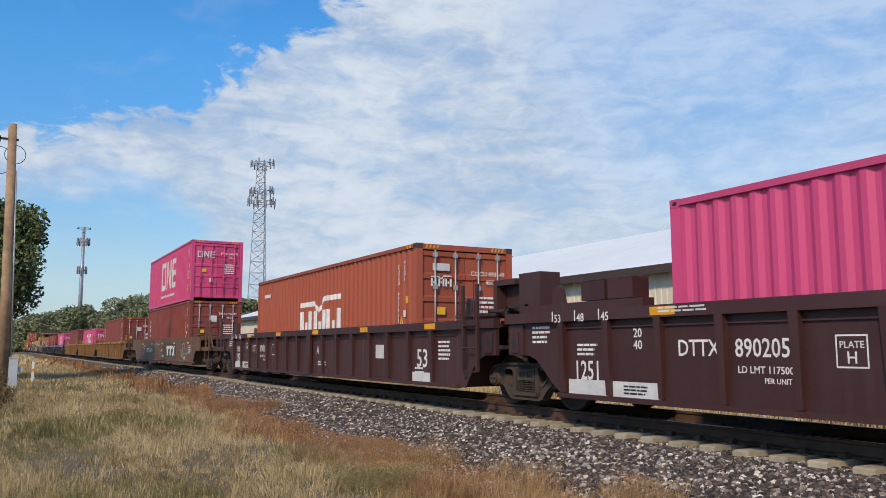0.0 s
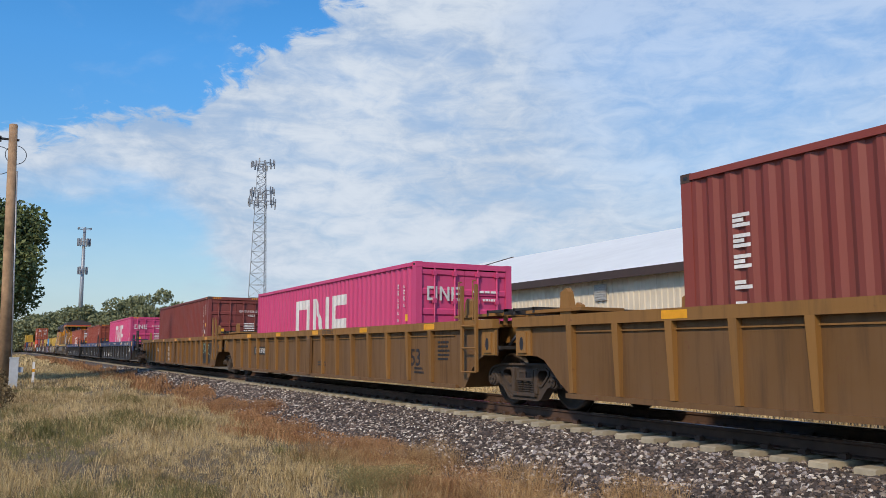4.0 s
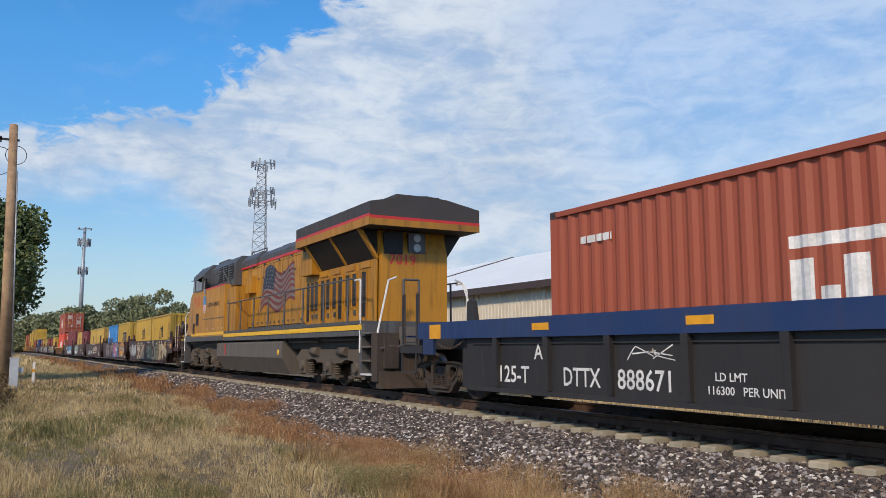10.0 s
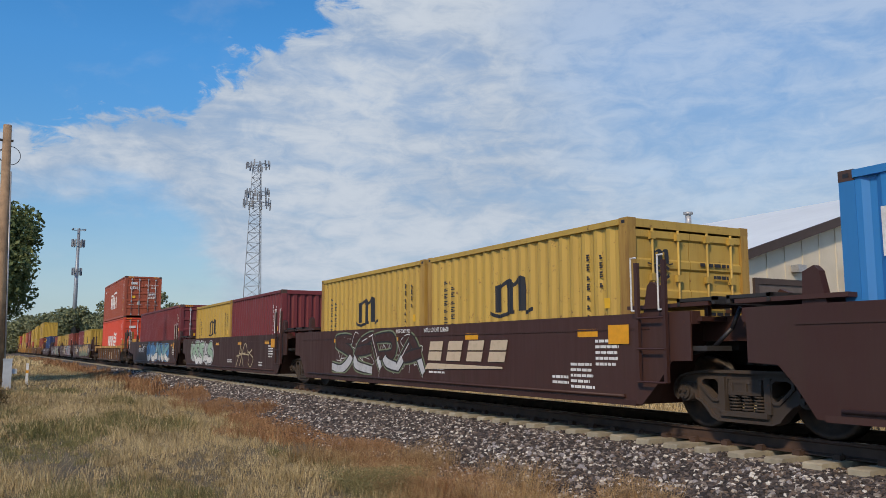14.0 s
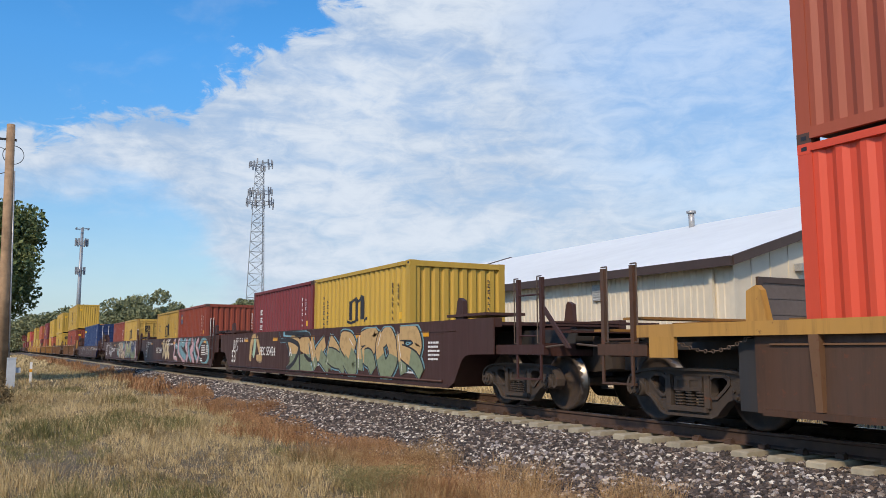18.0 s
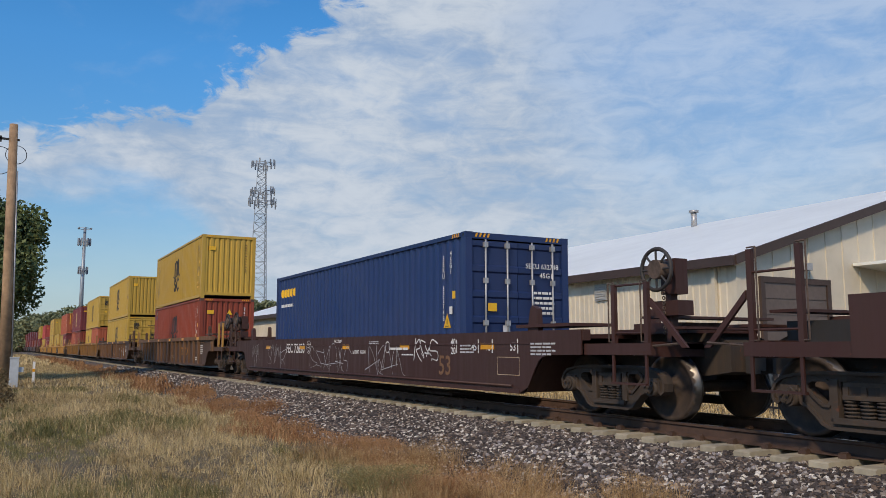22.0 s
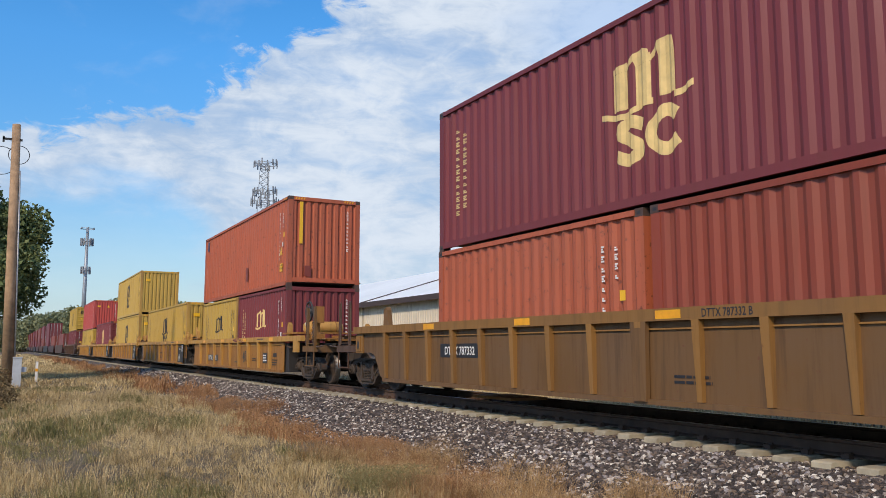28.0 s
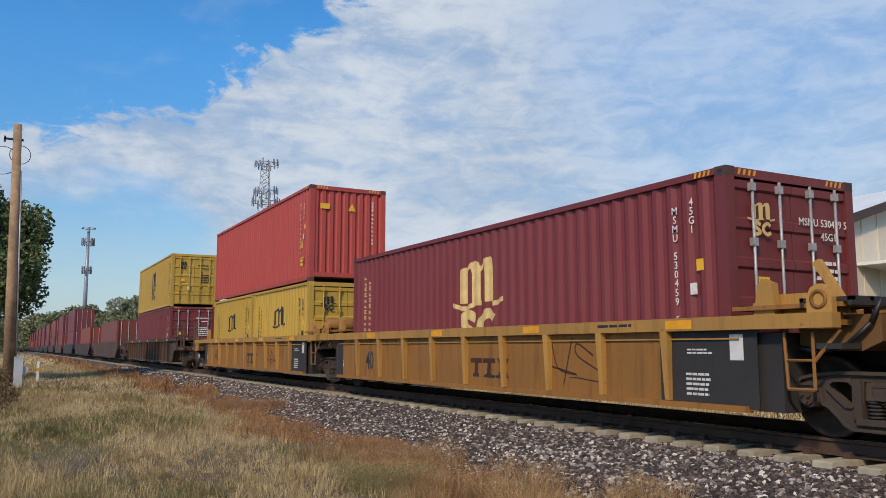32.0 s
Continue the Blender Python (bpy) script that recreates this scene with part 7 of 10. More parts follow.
# ochre three-unit car
for k, s in enumerate((-69.0, -88.95, -108.9)):
    c = well_car("weathered ochre articulated well car unit with upright posts", CAR_OCHRE, s, 53, ("coupler", "joint", "joint")[k], ("joint", "joint", "coupler")[k], CAR_YELLOW, group=UNITS, dark_end=CAR_YELLOW, trim=CAR_YELLOW, post_top=1.57)
    marks(c, RIB_Y, 1.5, 53, tone=BLACK)
    decal("number_board", 1.5, 0.26, c, BLACK, on_side(4.4 if k == 0 else -4.88, RIB_Y, 0.93))
    stencil(c, "DTTX 787092", 0.15, 4.4 if k == 0 else -4.88, 0.93, y=RIB_Y - 0.004, squeeze=0.9)
    stencil(c, "53", 0.34, 6.52, 0.82, BLACK)
    stencil(c, "DTTX 787092 " + "ACB"[k], 0.1, 1.62, 1.42, BLACK, CHORD_Y, 0.8)
    if k == 0:
        scrawl(c, 4.5, 0.6, 1.6, 0.35, SPRAY["mint"], 41, y=RIB_Y - 0.006, strokes=8)
    if k == 2:
        decal("dark_panel", 1.35, 0.85, c, BLACK, on_side(7.1, RIB_Y + 0.001, 0.82), "black repainted panel")
        scrawl(c, 7.0, 1.0, 1.2, 0.6, SPRAY["mint"], 42, y=RIB_Y - 0.006, strokes=8)
        stencil(c, "RUST", 0.2, -1.5, 1.0, y=RIB_Y - 0.004)
        stencil(c, "PUNX", 0.2, -1.5, 0.72, y=RIB_Y - 0.004)
        scrawl(c, -1.5, 0.47, 0.5, 0.16, WHITE, 43, y=RIB_Y - 0.004, strokes=4)
load("red-brown container with white lettering in an ochre well car", BROWN, -69.0, art="letters", ident=("TRHU 637131", "45G1"))
SINK["z"] = 0.27
load("bright pink container with a pale grey logo", PINK, -88.95, tall=False, art="block")
SINK["z"] = 0.33
load("dark red-brown container with scuffed sides", OXBLOOD, -108.9, ident=("GAOU 656035", "45G1"))
# dark grey three-unit car with a blue chord
SINK["z"] = 0.28
for k, s in enumerate((-132.8, -152.9, -173.0)):
    c = well_car("dark grey articulated well car unit with a blue top chord", CAR_GREY, s, 53, ("coupler", "joint", "joint")[k], ("joint", "joint", "coupler")[k], CAR_BLUE, chord_h=0.32, group=UNITS, rib_step=1.9, dark_end=CAR_BLUE, square=True)
    marks(c, RIB_Y, 1.5, 53)
    for x in (-9.5, 9.42):
        decal("amber_plate", 0.46, 0.27, c, REFLECT, on_side(x, CHORD_Y, 1.32))
    if k != 1:
        stencil(c, "DTTX", 0.27, -5.1, 0.58, squeeze=0.85)
        stencil(c, "888671", 0.27, -3.75, 0.58, squeeze=0.95)
    stencil(c, "53", 0.34, 1.9, 0.63)
    stencil(c, "LD LMT", 0.1, -2.3, 0.66)
    stencil(c, "116300   PER UNIT", 0.1, -2.1, 0.5)
    stencil(c, "B" if k == 0 else "CA"[k - 1], 0.24, -6.17, 0.95)
    stencil(c, "125-T", 0.27, -6.9, 0.58)
    for j, t in enumerate(("20 40", "45", "48", "53")):
        stencil(c, t, 0.14, 6.2 + j * 0.65, 1.31, y=CHORD_Y)
        decal("white_bar", 0.03, 0.3, c, WHITE, on_side(6.5 + j * 0.62, CHORD_Y, 1.34))
    bars(c, 0.6, CHORD_Y, 1.36, 1.7, 0.08, 1, WHITE)
    bars(c, 4.3, CHORD_Y, 1.36, 0.6, 0.2, 3, WHITE)
    shaped(("roundsign",), "round_notice", lambda: hoop(hoop(bmesh.new(), 0, 0, 0.19, 0.016), 0, 0, 0.11, 0.02, 0.4, 2.6), WHITE, c, on_side(4.6, RIB_Y, 0.62))
    if k == 2:
        stencil(c, "EAST", 0.1, 0.0, 0.86, DULL_GREY)
        stencil(c, "COAST", 0.1, 0.02, 0.72, DULL_GREY)
        stencil(c, "CATTLE", 0.1, 0.05, 0.58, DULL_GREY)
        stencil(c, "TYCOON", 0.1, 0.06, 0.44, DULL_GREY)
        scrawl(c, -3.6, 0.95, 0.7, 0.2, WHITE, 44, y=RIB_Y - 0.002, strokes=5, thick=0.01)
load("bright pink container with a pale grey logo", PINK, -132.8, art="block")
c = load("red-brown container with a small round blue sticker", RED_BROWN, -152.9, ident=("BSIU 943536", "45G1"))
part("sticker", painted(disc(B(), 0, 0, 0.18), 12.192, -5.3), AZURE, c, "round light-blue sticker").matrix_basis = on_side(-5.3, -CW + 0.012, 2.25)
load("orange-brown container with a white logo", HMM_BROWN, -173.0, art="wave", ident=("KOCU 440223", "45G1"))

# ---- the locomotive ----
LOCO_YELLOW = paint("locomotive_yellow_paint", (0.46, 0.208, 0.012), 0.45, 0.95, 0.12, dirt=(0.075, 0.042, 0.02))
LOCO_SOOT = paint("sooty_roof_paint", (0.05, 0.043, 0.042), 0.6, 0.5, 0.1, dirt=(0.09, 0.06, 0.035))
LOCO_GREY = paint("locomotive_grey_paint", (0.078, 0.077, 0.079), 0.5, 0.45, 0.05, dirt=(0.06, 0.045, 0.035))
TANK_GREY = paint("dusty_tank_grey_paint", (0.125, 0.108, 0.09), 0.55, 0.3, 0.03)
LOCO_TRUCK = paint("dusty_locomotive_truck", (0.085, 0.067, 0.05), 0.8, 0.5, 0.15, dirt=(0.12, 0.09, 0.06))
GRILLE = plain("dark_radiator_grille", (0.02, 0.018, 0.017), 0.6, 0.2, 0.2, 40)
GLASS, N, L, P = shade("dark_cab_glass")
P.inputs["Base Color"].default_value, P.inputs["Roughness"].default_value = (0.02, 0.025, 0.03, 1), 0.06
FLAG_RED = plain("faded_flag_red", (0.15, 0.03, 0.027), 0.5, 0, 0.2, 3)
FLAG_WHITE = plain("faded_flag_white", (0.2, 0.165, 0.145), 0.5, 0, 0.2, 3)
FLAG_BLUE = plain("faded_flag_blue", (0.022, 0.032, 0.06), 0.5, 0, 0.2, 3)


def q(u, v):
    """A place on the painted flag, which hangs from a slanted pole and ripples: u runs from hoist to fly, v from foot to head."""
    foot_x, foot_z = -0.1 + 3.95 * u, 2.3 + 0.18 * math.sin(u * 9.5 - 0.4) + 0.12 * u
    head_x, head_z = 0.52 + 3.2 * u, 3.72 + 0.17 * math.cos(u * 7.5 - 1.3) - 0.12 * u
    ripple = 0.06 * math.sin(u * 14 + 3 * v) * (1 - abs(2 * v - 1))
    return foot_x + (head_x - foot_x) * v, foot_z + (head_z - foot_z) * v + ripple


def loco_truck(c, xc):
    t = part("truck", soften(box(B(), -2.6, 2.6, -0.5, 0.5, 0.55, 0.85), 0.05), BLACK_STEEL, c, "dusty three-axle locomotive truck")
    t.matrix_basis = pose(xc, 0, 0)
    for side in (-1, 1):
        y = side * 1.13
        part("side_frame", soften(prism(B(), [(-2.75, 0.72), (-2.3, 0.98), (2.3, 0.98), (2.75, 0.72), (2.5, 0.62), (1.2, 0.72), (0.9, 0.62), (-0.9, 0.62), (-1.2, 0.72), (-2.5, 0.62)], y - 0.09, y + 0.09), 0.02), LOCO_TRUCK, t)
        for a in (-2.03, 0, 2.03):
            bm = box(B(), a - 0.24, a + 0.24, y - 0.12, y + 0.12, 0.3, 0.72)
            part("axle_box", rod(soften(bm, 0.05), (a, y - 0.2 * 1, 0.53), (a, y + 0.2, 0.53), 0.13, 12), LOCO_TRUCK, t)
            for d in (-0.42, 0.42):
                sp = B()
                for k in range(5):
                    ring(sp, (a + d, y, 0.34 + k * 0.065), 0.085, 0.022, 10, "z")
                part("coil_spring", sp, LOCO_TRUCK, t)
                part("spring_seat", box(B(), a + d - 0.13, a + d + 0.13, y - 0.12, y + 0.12, 0.25, 0.31), LOCO_TRUCK, t)
        for a in (-1.05, 1.05):
            part("brake_cylinder", rod(B(), (a - 0.25, y - 0.1 * side * -1, 0.92), (a + 0.3, y - 0.1, 0.92), 0.12, 10), LOCO_TRUCK, t)
        part("sand_pipe", bent(B(), [(2.6, y, 1.2), (2.7, y, 0.6), (2.55, y * 0.8, 0.15)], 0.025), BLACK_STEEL, t)
    for a in (-2.03, 0, 2.03):
        w = shaped(("wheelset",), "wheelset", wheelset_mesh, WHEEL, t, None, "steel wheels on an axle")
        w.matrix_parent_inverse = pose(a, 0, WHEEL_R)
        ROLLING.append(w)
    return t


def locomotive(s):
    """Yellow and grey diesel: the flared radiator leads at +x, the cab and nose trail at -x."""
    c = thing("locomotive", "yellow and grey diesel locomotive with a painted flag", "locomotive")
    c["s"], c["z"] = s, 0.0
    part("frame", soften(box(B(), -10.5, 10.7, -1.48, 1.48, 1.3, 1.58), 0.02), LOCO_GREY, c)
    part("frame_stripe", box(B(), -3.1, 10.5, -1.5, -1.481, 1.44, 1.56), GOLD, c, "bright yellow edge stripe")
    part("walkway", box(B(), -3.1, 10.4, -1.495, 1.495, 1.58, 1.66), LOCO_GREY, c)
    part("kick_plate", box(B(), -1.9, 5.45, -0.95, -0.93, 1.66, 1.75), LOCO_GREY, c, "sooty plate under the doors")
    # long hood
    part("long_hood", soften(box(B(), -3.1, 10.15, -0.93, 0.93, 1.6, 4.06), 0.02), LOCO_YELLOW, c)
    part("hood_stripe", box(B(), -1.7, 5.2, -0.945, 0.945, 4.0, 4.09), CRIMSON, c, "red stripe")
    part("hood_roof", soften(hull(B(), [(-0.938, 4.09), (-0.938, 4.26), (-0.72, 4.46), (0.72, 4.46), (0.938, 4.26), (0.938, 4.09)], -3.1, 5.2), 0.02), LOCO_GREY, c)
    for x0, x1 in ((-2.3, -1.2), (1.2, 2.0), (3.4, 5.2)):
        part("roof_hatch", soften(box(B(), x0, x1, -0.55, 0.55, 4.46, 4.55), 0.03), LOCO_GREY, c)
    part("exhaust_stack", soften(box(B(), 2.3, 3.1, -0.4, 0.4, 4.46, 4.66), 0.04), BLACK_STEEL, c)
    # Added dark sheet stands in for the shade between the hood doors.
    part("door_gaps", box(B(), -1.92, 4.9, -0.942, -0.93, 1.76, 3.92), GRILLE, c, "dark sheet for the shade in the gaps between the doors")
    x = -1.9
    for k, w in enumerate((0.66, 0.7, 0.56, 0.56, 0.46, 0.46, 0.46, 0.46, 0.56, 0.56, 0.7, 0.66)):
        d = part("hood_door", soften(box(B(), x, x + w - 0.02, -0.955, -0.93, 1.78, 3.9), 0.008), LOCO_YELLOW, c)
        for z in (1.86, 3.45):
            part("latch", box(B(), x + 0.2, x + 0.3, -0.98, -0.955, z, z + 0.06), LOCO_GREY, d)
        x += w
    part("hood_box", soften(box(B(), -1.45, -0.6, -1.14, -0.955, 3.0, 3.6), 0.03), LOCO_YELLOW, c, "yellow equipment box")
    part("sand_box", soften(box(B(), -3.08, -1.6, -1.44, -0.94, 1.64, 3.3), 0.12), LOCO_YELLOW, c, "rounded yellow cabinet")
    # radiator end
    rad = part("radiator_hood", soften(box(B(), 4.92, 10.15, -0.96, 0.96, 1.62, 3.3), 0.02), LOCO_YELLOW, c)
    openings = (5.06, 5.42, 5.78, 6.3, 6.72, 7.22, 7.66, 8.2, 8.66, 9.3)
    for k, x in enumerate(openings):
        low_z = 1.8 if k in (0, 3, 6, 9) else 2.1
        g = part("louvre", box(B(), x, x + 0.29, -0.985, -0.96, low_z, 2.92), GRILLE, rad, "dark louvred opening")
        part("louvre_frame", box(box(box(B(), x - 0.04, x, -1.0, -0.96, low_z - 0.06, 2.98), x + 0.29, x + 0.33, -1.0, -0.96, low_z - 0.06, 2.98), x, x + 0.29, -1.0, -0.96, 2.92, 2.98), LOCO_YELLOW, rad)
        if low_z > 2:
            part("latch", soften(box(B(), x + 0.09, x + 0.2, -1.0, -0.96, 1.86, 1.98), 0.01), LOCO_GREY, rad)
    part("radiator_shutter", hull(B(), [(-0.96, 3.2), (-1.42, 3.88), (1.42, 3.88), (0.96, 3.2)], 6.2, 10.1), GRILLE, c, "dark sloping radiator screen")
    for x in (6.12, 8.1, 10.05):
        part("shutter_post", hull(B(), [(-0.98, 3.2), (-1.46, 3.9), (-1.36, 3.9), (-0.9, 3.2)], x, x + 0.14), LOCO_YELLOW, c)
    part("radiator_roof", soften(hull(B(), [(-1.5, 3.9), (-1.5, 4.46), (-0.6, 4.64), (0.0, 4.7), (0.6, 4.64), (1.5, 4.46), (1.5, 3.9)], 5.5, 10.95), 0.02), LOCO_SOOT, c)
    for x in (6.2, 7.8, 9.3):
        part("roof_fan", soften(box(B(), x, x + 1.2, -0.6, 0.6, 4.66, 4.78), 0.03), LOCO_SOOT, c, "sooty fan guard")
    part("roof_edge", box(B(), 5.5, 10.96, -1.515, -1.5, 3.9, 4.1), LOCO_YELLOW, c)
    part("roof_stripe", box(B(), 5.5, 10.96, -1.514, -1.5, 4.1, 4.17), CRIMSON, c, "red stripe")
    part("roof_edge", hull(B(), [(-1.5, 3.9), (1.5, 3.9), (1.5, 4.06), (-1.5, 4.06)], 10.95, 10.965), LOCO_YELLOW, c)
    part("roof_stripe", hull(B(), [(-1.5, 4.06), (1.5, 4.06), (1.5, 4.13), (-1.5, 4.13)], 10.95, 10.964), CRIMSON, c, "red stripe")
    part("roof_step", soften(box(B(), 4.85, 5.5, -1.25, 1.25, 3.95, 4.45), 0.05), LOCO_SOOT, c, "sooty step of the roof")
    part("end_hood", soften(prism(B(), [(10.15, 1.62), (10.35, 1.62), (10.35, 3.35), (10.15, 3.9)], -0.9, 0.9), 0.02), LOCO_YELLOW, c)
    part("end_grille", box(B(), 10.25, 10.36, -0.85, -0.35, 3.3, 3.85), GRILLE, c)
    hl = part("headlight", soften(box(B(), 10.3, 10.4, -0.2, 0.25, 3.35, 3.85), 0.03), LOCO_GREY, c)
    for z in (3.48, 3.72):
        part("lens", rod(B(), (10.4, 0.02, z), (10.43, 0.02, z), 0.1, 14), ROD, hl, "round headlight lens")
    write("7019", 0.26, c, CRIMSON, on_end(10.356, -0.35, 3.05), "red road number")
    part("equipment_box", soften(box(B(), 5.12, 6.08, -1.2, -0.96, 3.12, 3.84), 0.03), LOCO_YELLOW, c, "yellow equipment box")
    for x in (-1.2, 0.35, 2.0, 3.4, 4.6):
        part("lift_eye", box(B(), x, x + 0.12, -0.99, -0.95, 3.93, 3.99), LOCO_GREY, c)
    for x in openings:
        for j in range(3):
            part("louvre_slat", box(B(), x + 0.06 + j * 0.08, x + 0.08 + j * 0.08, -0.995, -0.985, 2.14, 2.9), LOCO_GREY, rad)
    for x in (6.2, 7.2, 8.2, 9.2):
        part("access_plate", soften(box(B(), x, x + 0.6, -0.99, -0.962, 3.02, 3.18), 0.01), LOCO_YELLOW, c)
    # wide body behind the cab
    part("body", soften(box(B(), -9.1, -3.1, -1.49, 1.49, 1.33, 3.48), 0.03), LOCO_YELLOW, c)
    part("body_stripe", box(B(), -9.1, -3.1, -1.5, -1.491, 1.55, 1.66), GOLD, c, "bright yellow edge stripe")
    part("body_skirt", box(B(), -9.1, -3.1, -1.502, -1.492, 1.32, 1.5), LOCO_GREY, c)
    part("body_stripe", box(B(), -6.9, -3.1, -1.498, -1.491, 3.44, 3.5), CRIMSON, c, "red stripe")
    part("upper_body", soften(hull(B(), [(-1.21, 3.44), (-1.2, 4.3), (-0.95, 4.57), (0.95, 4.57), (1.2, 4.3), (1.21, 3.44)], -6.9, -2.75), 0.02), LOCO_GREY, c)
    for k in range(3):
        x = -5.4 + k * 0.88
        g = part("intake_grille", hull(B(), [(-1.215, 3.72), (-1.21, 4.3), (-1.1, 4.3), (-1.1, 3.72)], x, x + 0.62), GRILLE, c, "dark louvred intake")
        for j in range(6):
            part("louvre", hull(B(), [(-1.25, 3.74 + j * 0.095), (-1.2, 3.79 + j * 0.095), (-1.2, 3.77 + j * 0.095), (-1.25, 3.72 + j * 0.095)], x, x + 0.62), LOCO_GREY, g)
    part("hood_collar", soften(hull(B(), [(-0.98, 4.06), (-0.98, 4.28), (-0.78, 4.52), (0.78, 4.52), (0.98, 4.28), (0.98, 4.06)], -2.75, -0.5), 0.02), LOCO_GREY, c)
    part("body_stripe", box(B(), -2.7, -0.52, -0.985, -0.94, 3.99, 4.06), CRIMSON, c, "red stripe")
    part("roof_rail", bent(B(), [(-2.6, -0.6, 4.6), (-2.6, -0.6, 4.68), (-0.6, -0.6, 4.66), (-0.6, -0.6, 4.54)], 0.02), LOCO_GREY, c)
    # cab and nose
    part("cab", soften(hull(B(), [(-1.49, 3.48), (-1.46, 4.2), (-1.1, 4.58), (1.1, 4.58), (1.46, 4.2), (1.49, 3.48)], -9.1, -6.9), 0.03), LOCO_GREY, c)
    part("roof_unit", soften(box(B(), -7.7, -6.0, -0.7, 0.7, 4.56, 4.76), 0.05), LOCO_GREY, c, "grey roof air conditioner")
    wf = part("window_frame", box(B(), -8.35, -7.12, -1.51, -1.44, 3.44, 4.02), LOCO_GREY, c)
    part("pane", box(B(), -8.3, -7.76, -1.522, -1.51, 3.5, 3.98), GLASS, wf, "dark side window")
    part("pane", box(B(), -7.7, -7.17, -1.522, -1.51, 3.5, 3.98), GLASS, wf, "dark side window")
    part("sunshade", hull(B(), [(-1.46, 4.08), (-1.72, 3.92), (-1.72, 3.94), (-1.46, 4.11)], -8.4, -7.1), LOCO_GREY, c)
    part("pane", box(B(), -8.95, -8.6, -1.505, -1.46, 3.5, 3.95), GLASS, c, "dark corner window")
    part("door_window", soften(box(B(), -6.85, -6.5, -1.5, -1.44, 3.3, 3.95), 0.08), GLASS, c, "rounded door window")
    part("windscreen", prism(B(), [(-9.16, 3.58), (-9.1, 3.58), (-9.04, 4.1), (-9.1, 4.1)], -1.2, 1.2), GLASS, c, "dark windscreen")
    nose = B()
    a = [nose.verts.new(p) for p in ((-10.56, -1.4, 1.6), (-10.56, 1.4, 1.6), (-9.1, 1.48, 1.6), (-9.1, -1.48, 1.6))]
    b = [nose.verts.new(p) for p in ((-10.5, -1.3, 3.3), (-10.5, 1.3, 3.3), (-9.1, 1.46, 3.58), (-9.1, -1.46, 3.58))]
    nose.faces.new(a[::-1])
    nose.faces.new(b)
    for i in range(4):
        nose.faces.new((a[i], a[(i + 1) % 4], b[(i + 1) % 4], b[i]))
    part("nose", soften(nose, 0.06), LOCO_YELLOW, c)
    part("nose_door", box(B(), -8.75, -8.2, -1.51, -1.485, 1.62, 2.55), LOCO_YELLOW, c)
    part("nose_grille", box(B(), -8.2, -7.72, -1.505, -1.485, 2.0, 2.5), GRILLE, c, "dark grille")
    part("nose_grille", box(B(), -8.72, -8.4, -1.52, -1.51, 1.66, 2.1), GRILLE, c, "dark grille")
    part("body_seam", box(B(), -6.9, -3.15, -1.5, -1.488, 2.2, 2.23), LOCO_GREY, c)
    for x in (-6.0, -4.9, -4.0, -3.4):
        decal("notice", 0.1, 0.07, c, DULL_GREY, on_side(x, -1.492, 1.8))
    write("7019", 0.46, c, CRIMSON, on_side(-8.1, -1.493, 2.78), "red road number", 0.95)
    write("BUILDING AMERICA", 0.18, c, BLACK, on_side(-5.0, -1.493, 2.7), "black slogan", 0.9)
    part("shield", flat(B(), [(-0.26, 0.36), (0.26, 0.36), (0.28, 0.0), (-0.28, 0.0)]), SPRAY["blue"], c, "blue top of a shield emblem").matrix_basis = on_side(-6.6, -1.493, 2.84)
    bm = B()
    for k in range(4):
        rect(bm, -0.28 + k * 0.16, -0.2 + k * 0.16, -0.34 + 0.06 * abs(k - 1.5), 0.0)
    part("shield_stripes", bm, CRIMSON, c, "red and white shield stripes").matrix_basis = on_side(-6.6, -1.494, 2.84)
    part("shield_base", flat(B(), [(-0.28, 0.0), (0.28, 0.0), (0.26, -0.22), (0.0, -0.38), (-0.26, -0.22)]), WHITE, c).matrix_basis = on_side(-6.6, -1.4925, 2.84)
    # painted flag on the hood doors
    cols = {"flag_stripe_red": (bmesh.new(), FLAG_RED), "flag_stripe_white": (bmesh.new(), FLAG_WHITE)}
    n = 24
    for j in range(13):
        bm = cols["flag_stripe_red" if j % 2 == 0 else "flag_stripe_white"][0]
        for i in range(n):
            s0, s1 = j / 13, (j + 1) / 13
            flat(bm, [q(i / n, s0), q((i + 1) / n, s0), q((i + 1) / n, s1), q(i / n, s1)])
    for name, (bm, material) in cols.items():
        part(name, bm, material, c, "faded painted flag stripes").matrix_basis = on_side(0, -0.958, 0)
    bm, stars = B(), B()
    for i in range(10):
        flat(bm, [q(i * 0.038, 0.44), q((i + 1) * 0.038, 0.44), q((i + 1) * 0.038, 1.0), q(i * 0.038, 1.0)])
    for i in range(6):
        for j in range(6):
            sx, sz = q(0.03 + i * 0.06 + 0.03 * (j % 2), 0.5 + j * 0.09)
            disc(stars, sx, sz, 0.035, 5)
    part("flag_pole", rod(B(), (-0.3, -0.958, 2.12), (0.4, -0.958, 3.96), 0.012, 6), FLAG_WHITE, c, "painted flag pole")
    part("flag_canton", bm, FLAG_BLUE, c, "faded dark blue canton").matrix_basis = on_side(0, -0.96, 0)
    part("flag_stars", stars, FLAG_WHITE, c).matrix_basis = on_side(0, -0.962, 0)
    # tank, trucks, ends
    part("underframe", box(B(), -10.3, 10.3, -1.15, 1.15, 1.0, 1.3), BLACK_STEEL, c, "sooty steel underframe")
    for k in range(7):
        part("frame_pipe", rod(B(), (-10 + k * 2.9, -1.3, 1.22 - 0.03 * (k % 2)), (-7.4 + k * 2.9, -1.3, 1.22 - 0.03 * (k % 2)), 0.035, 8), LOCO_TRUCK, c)
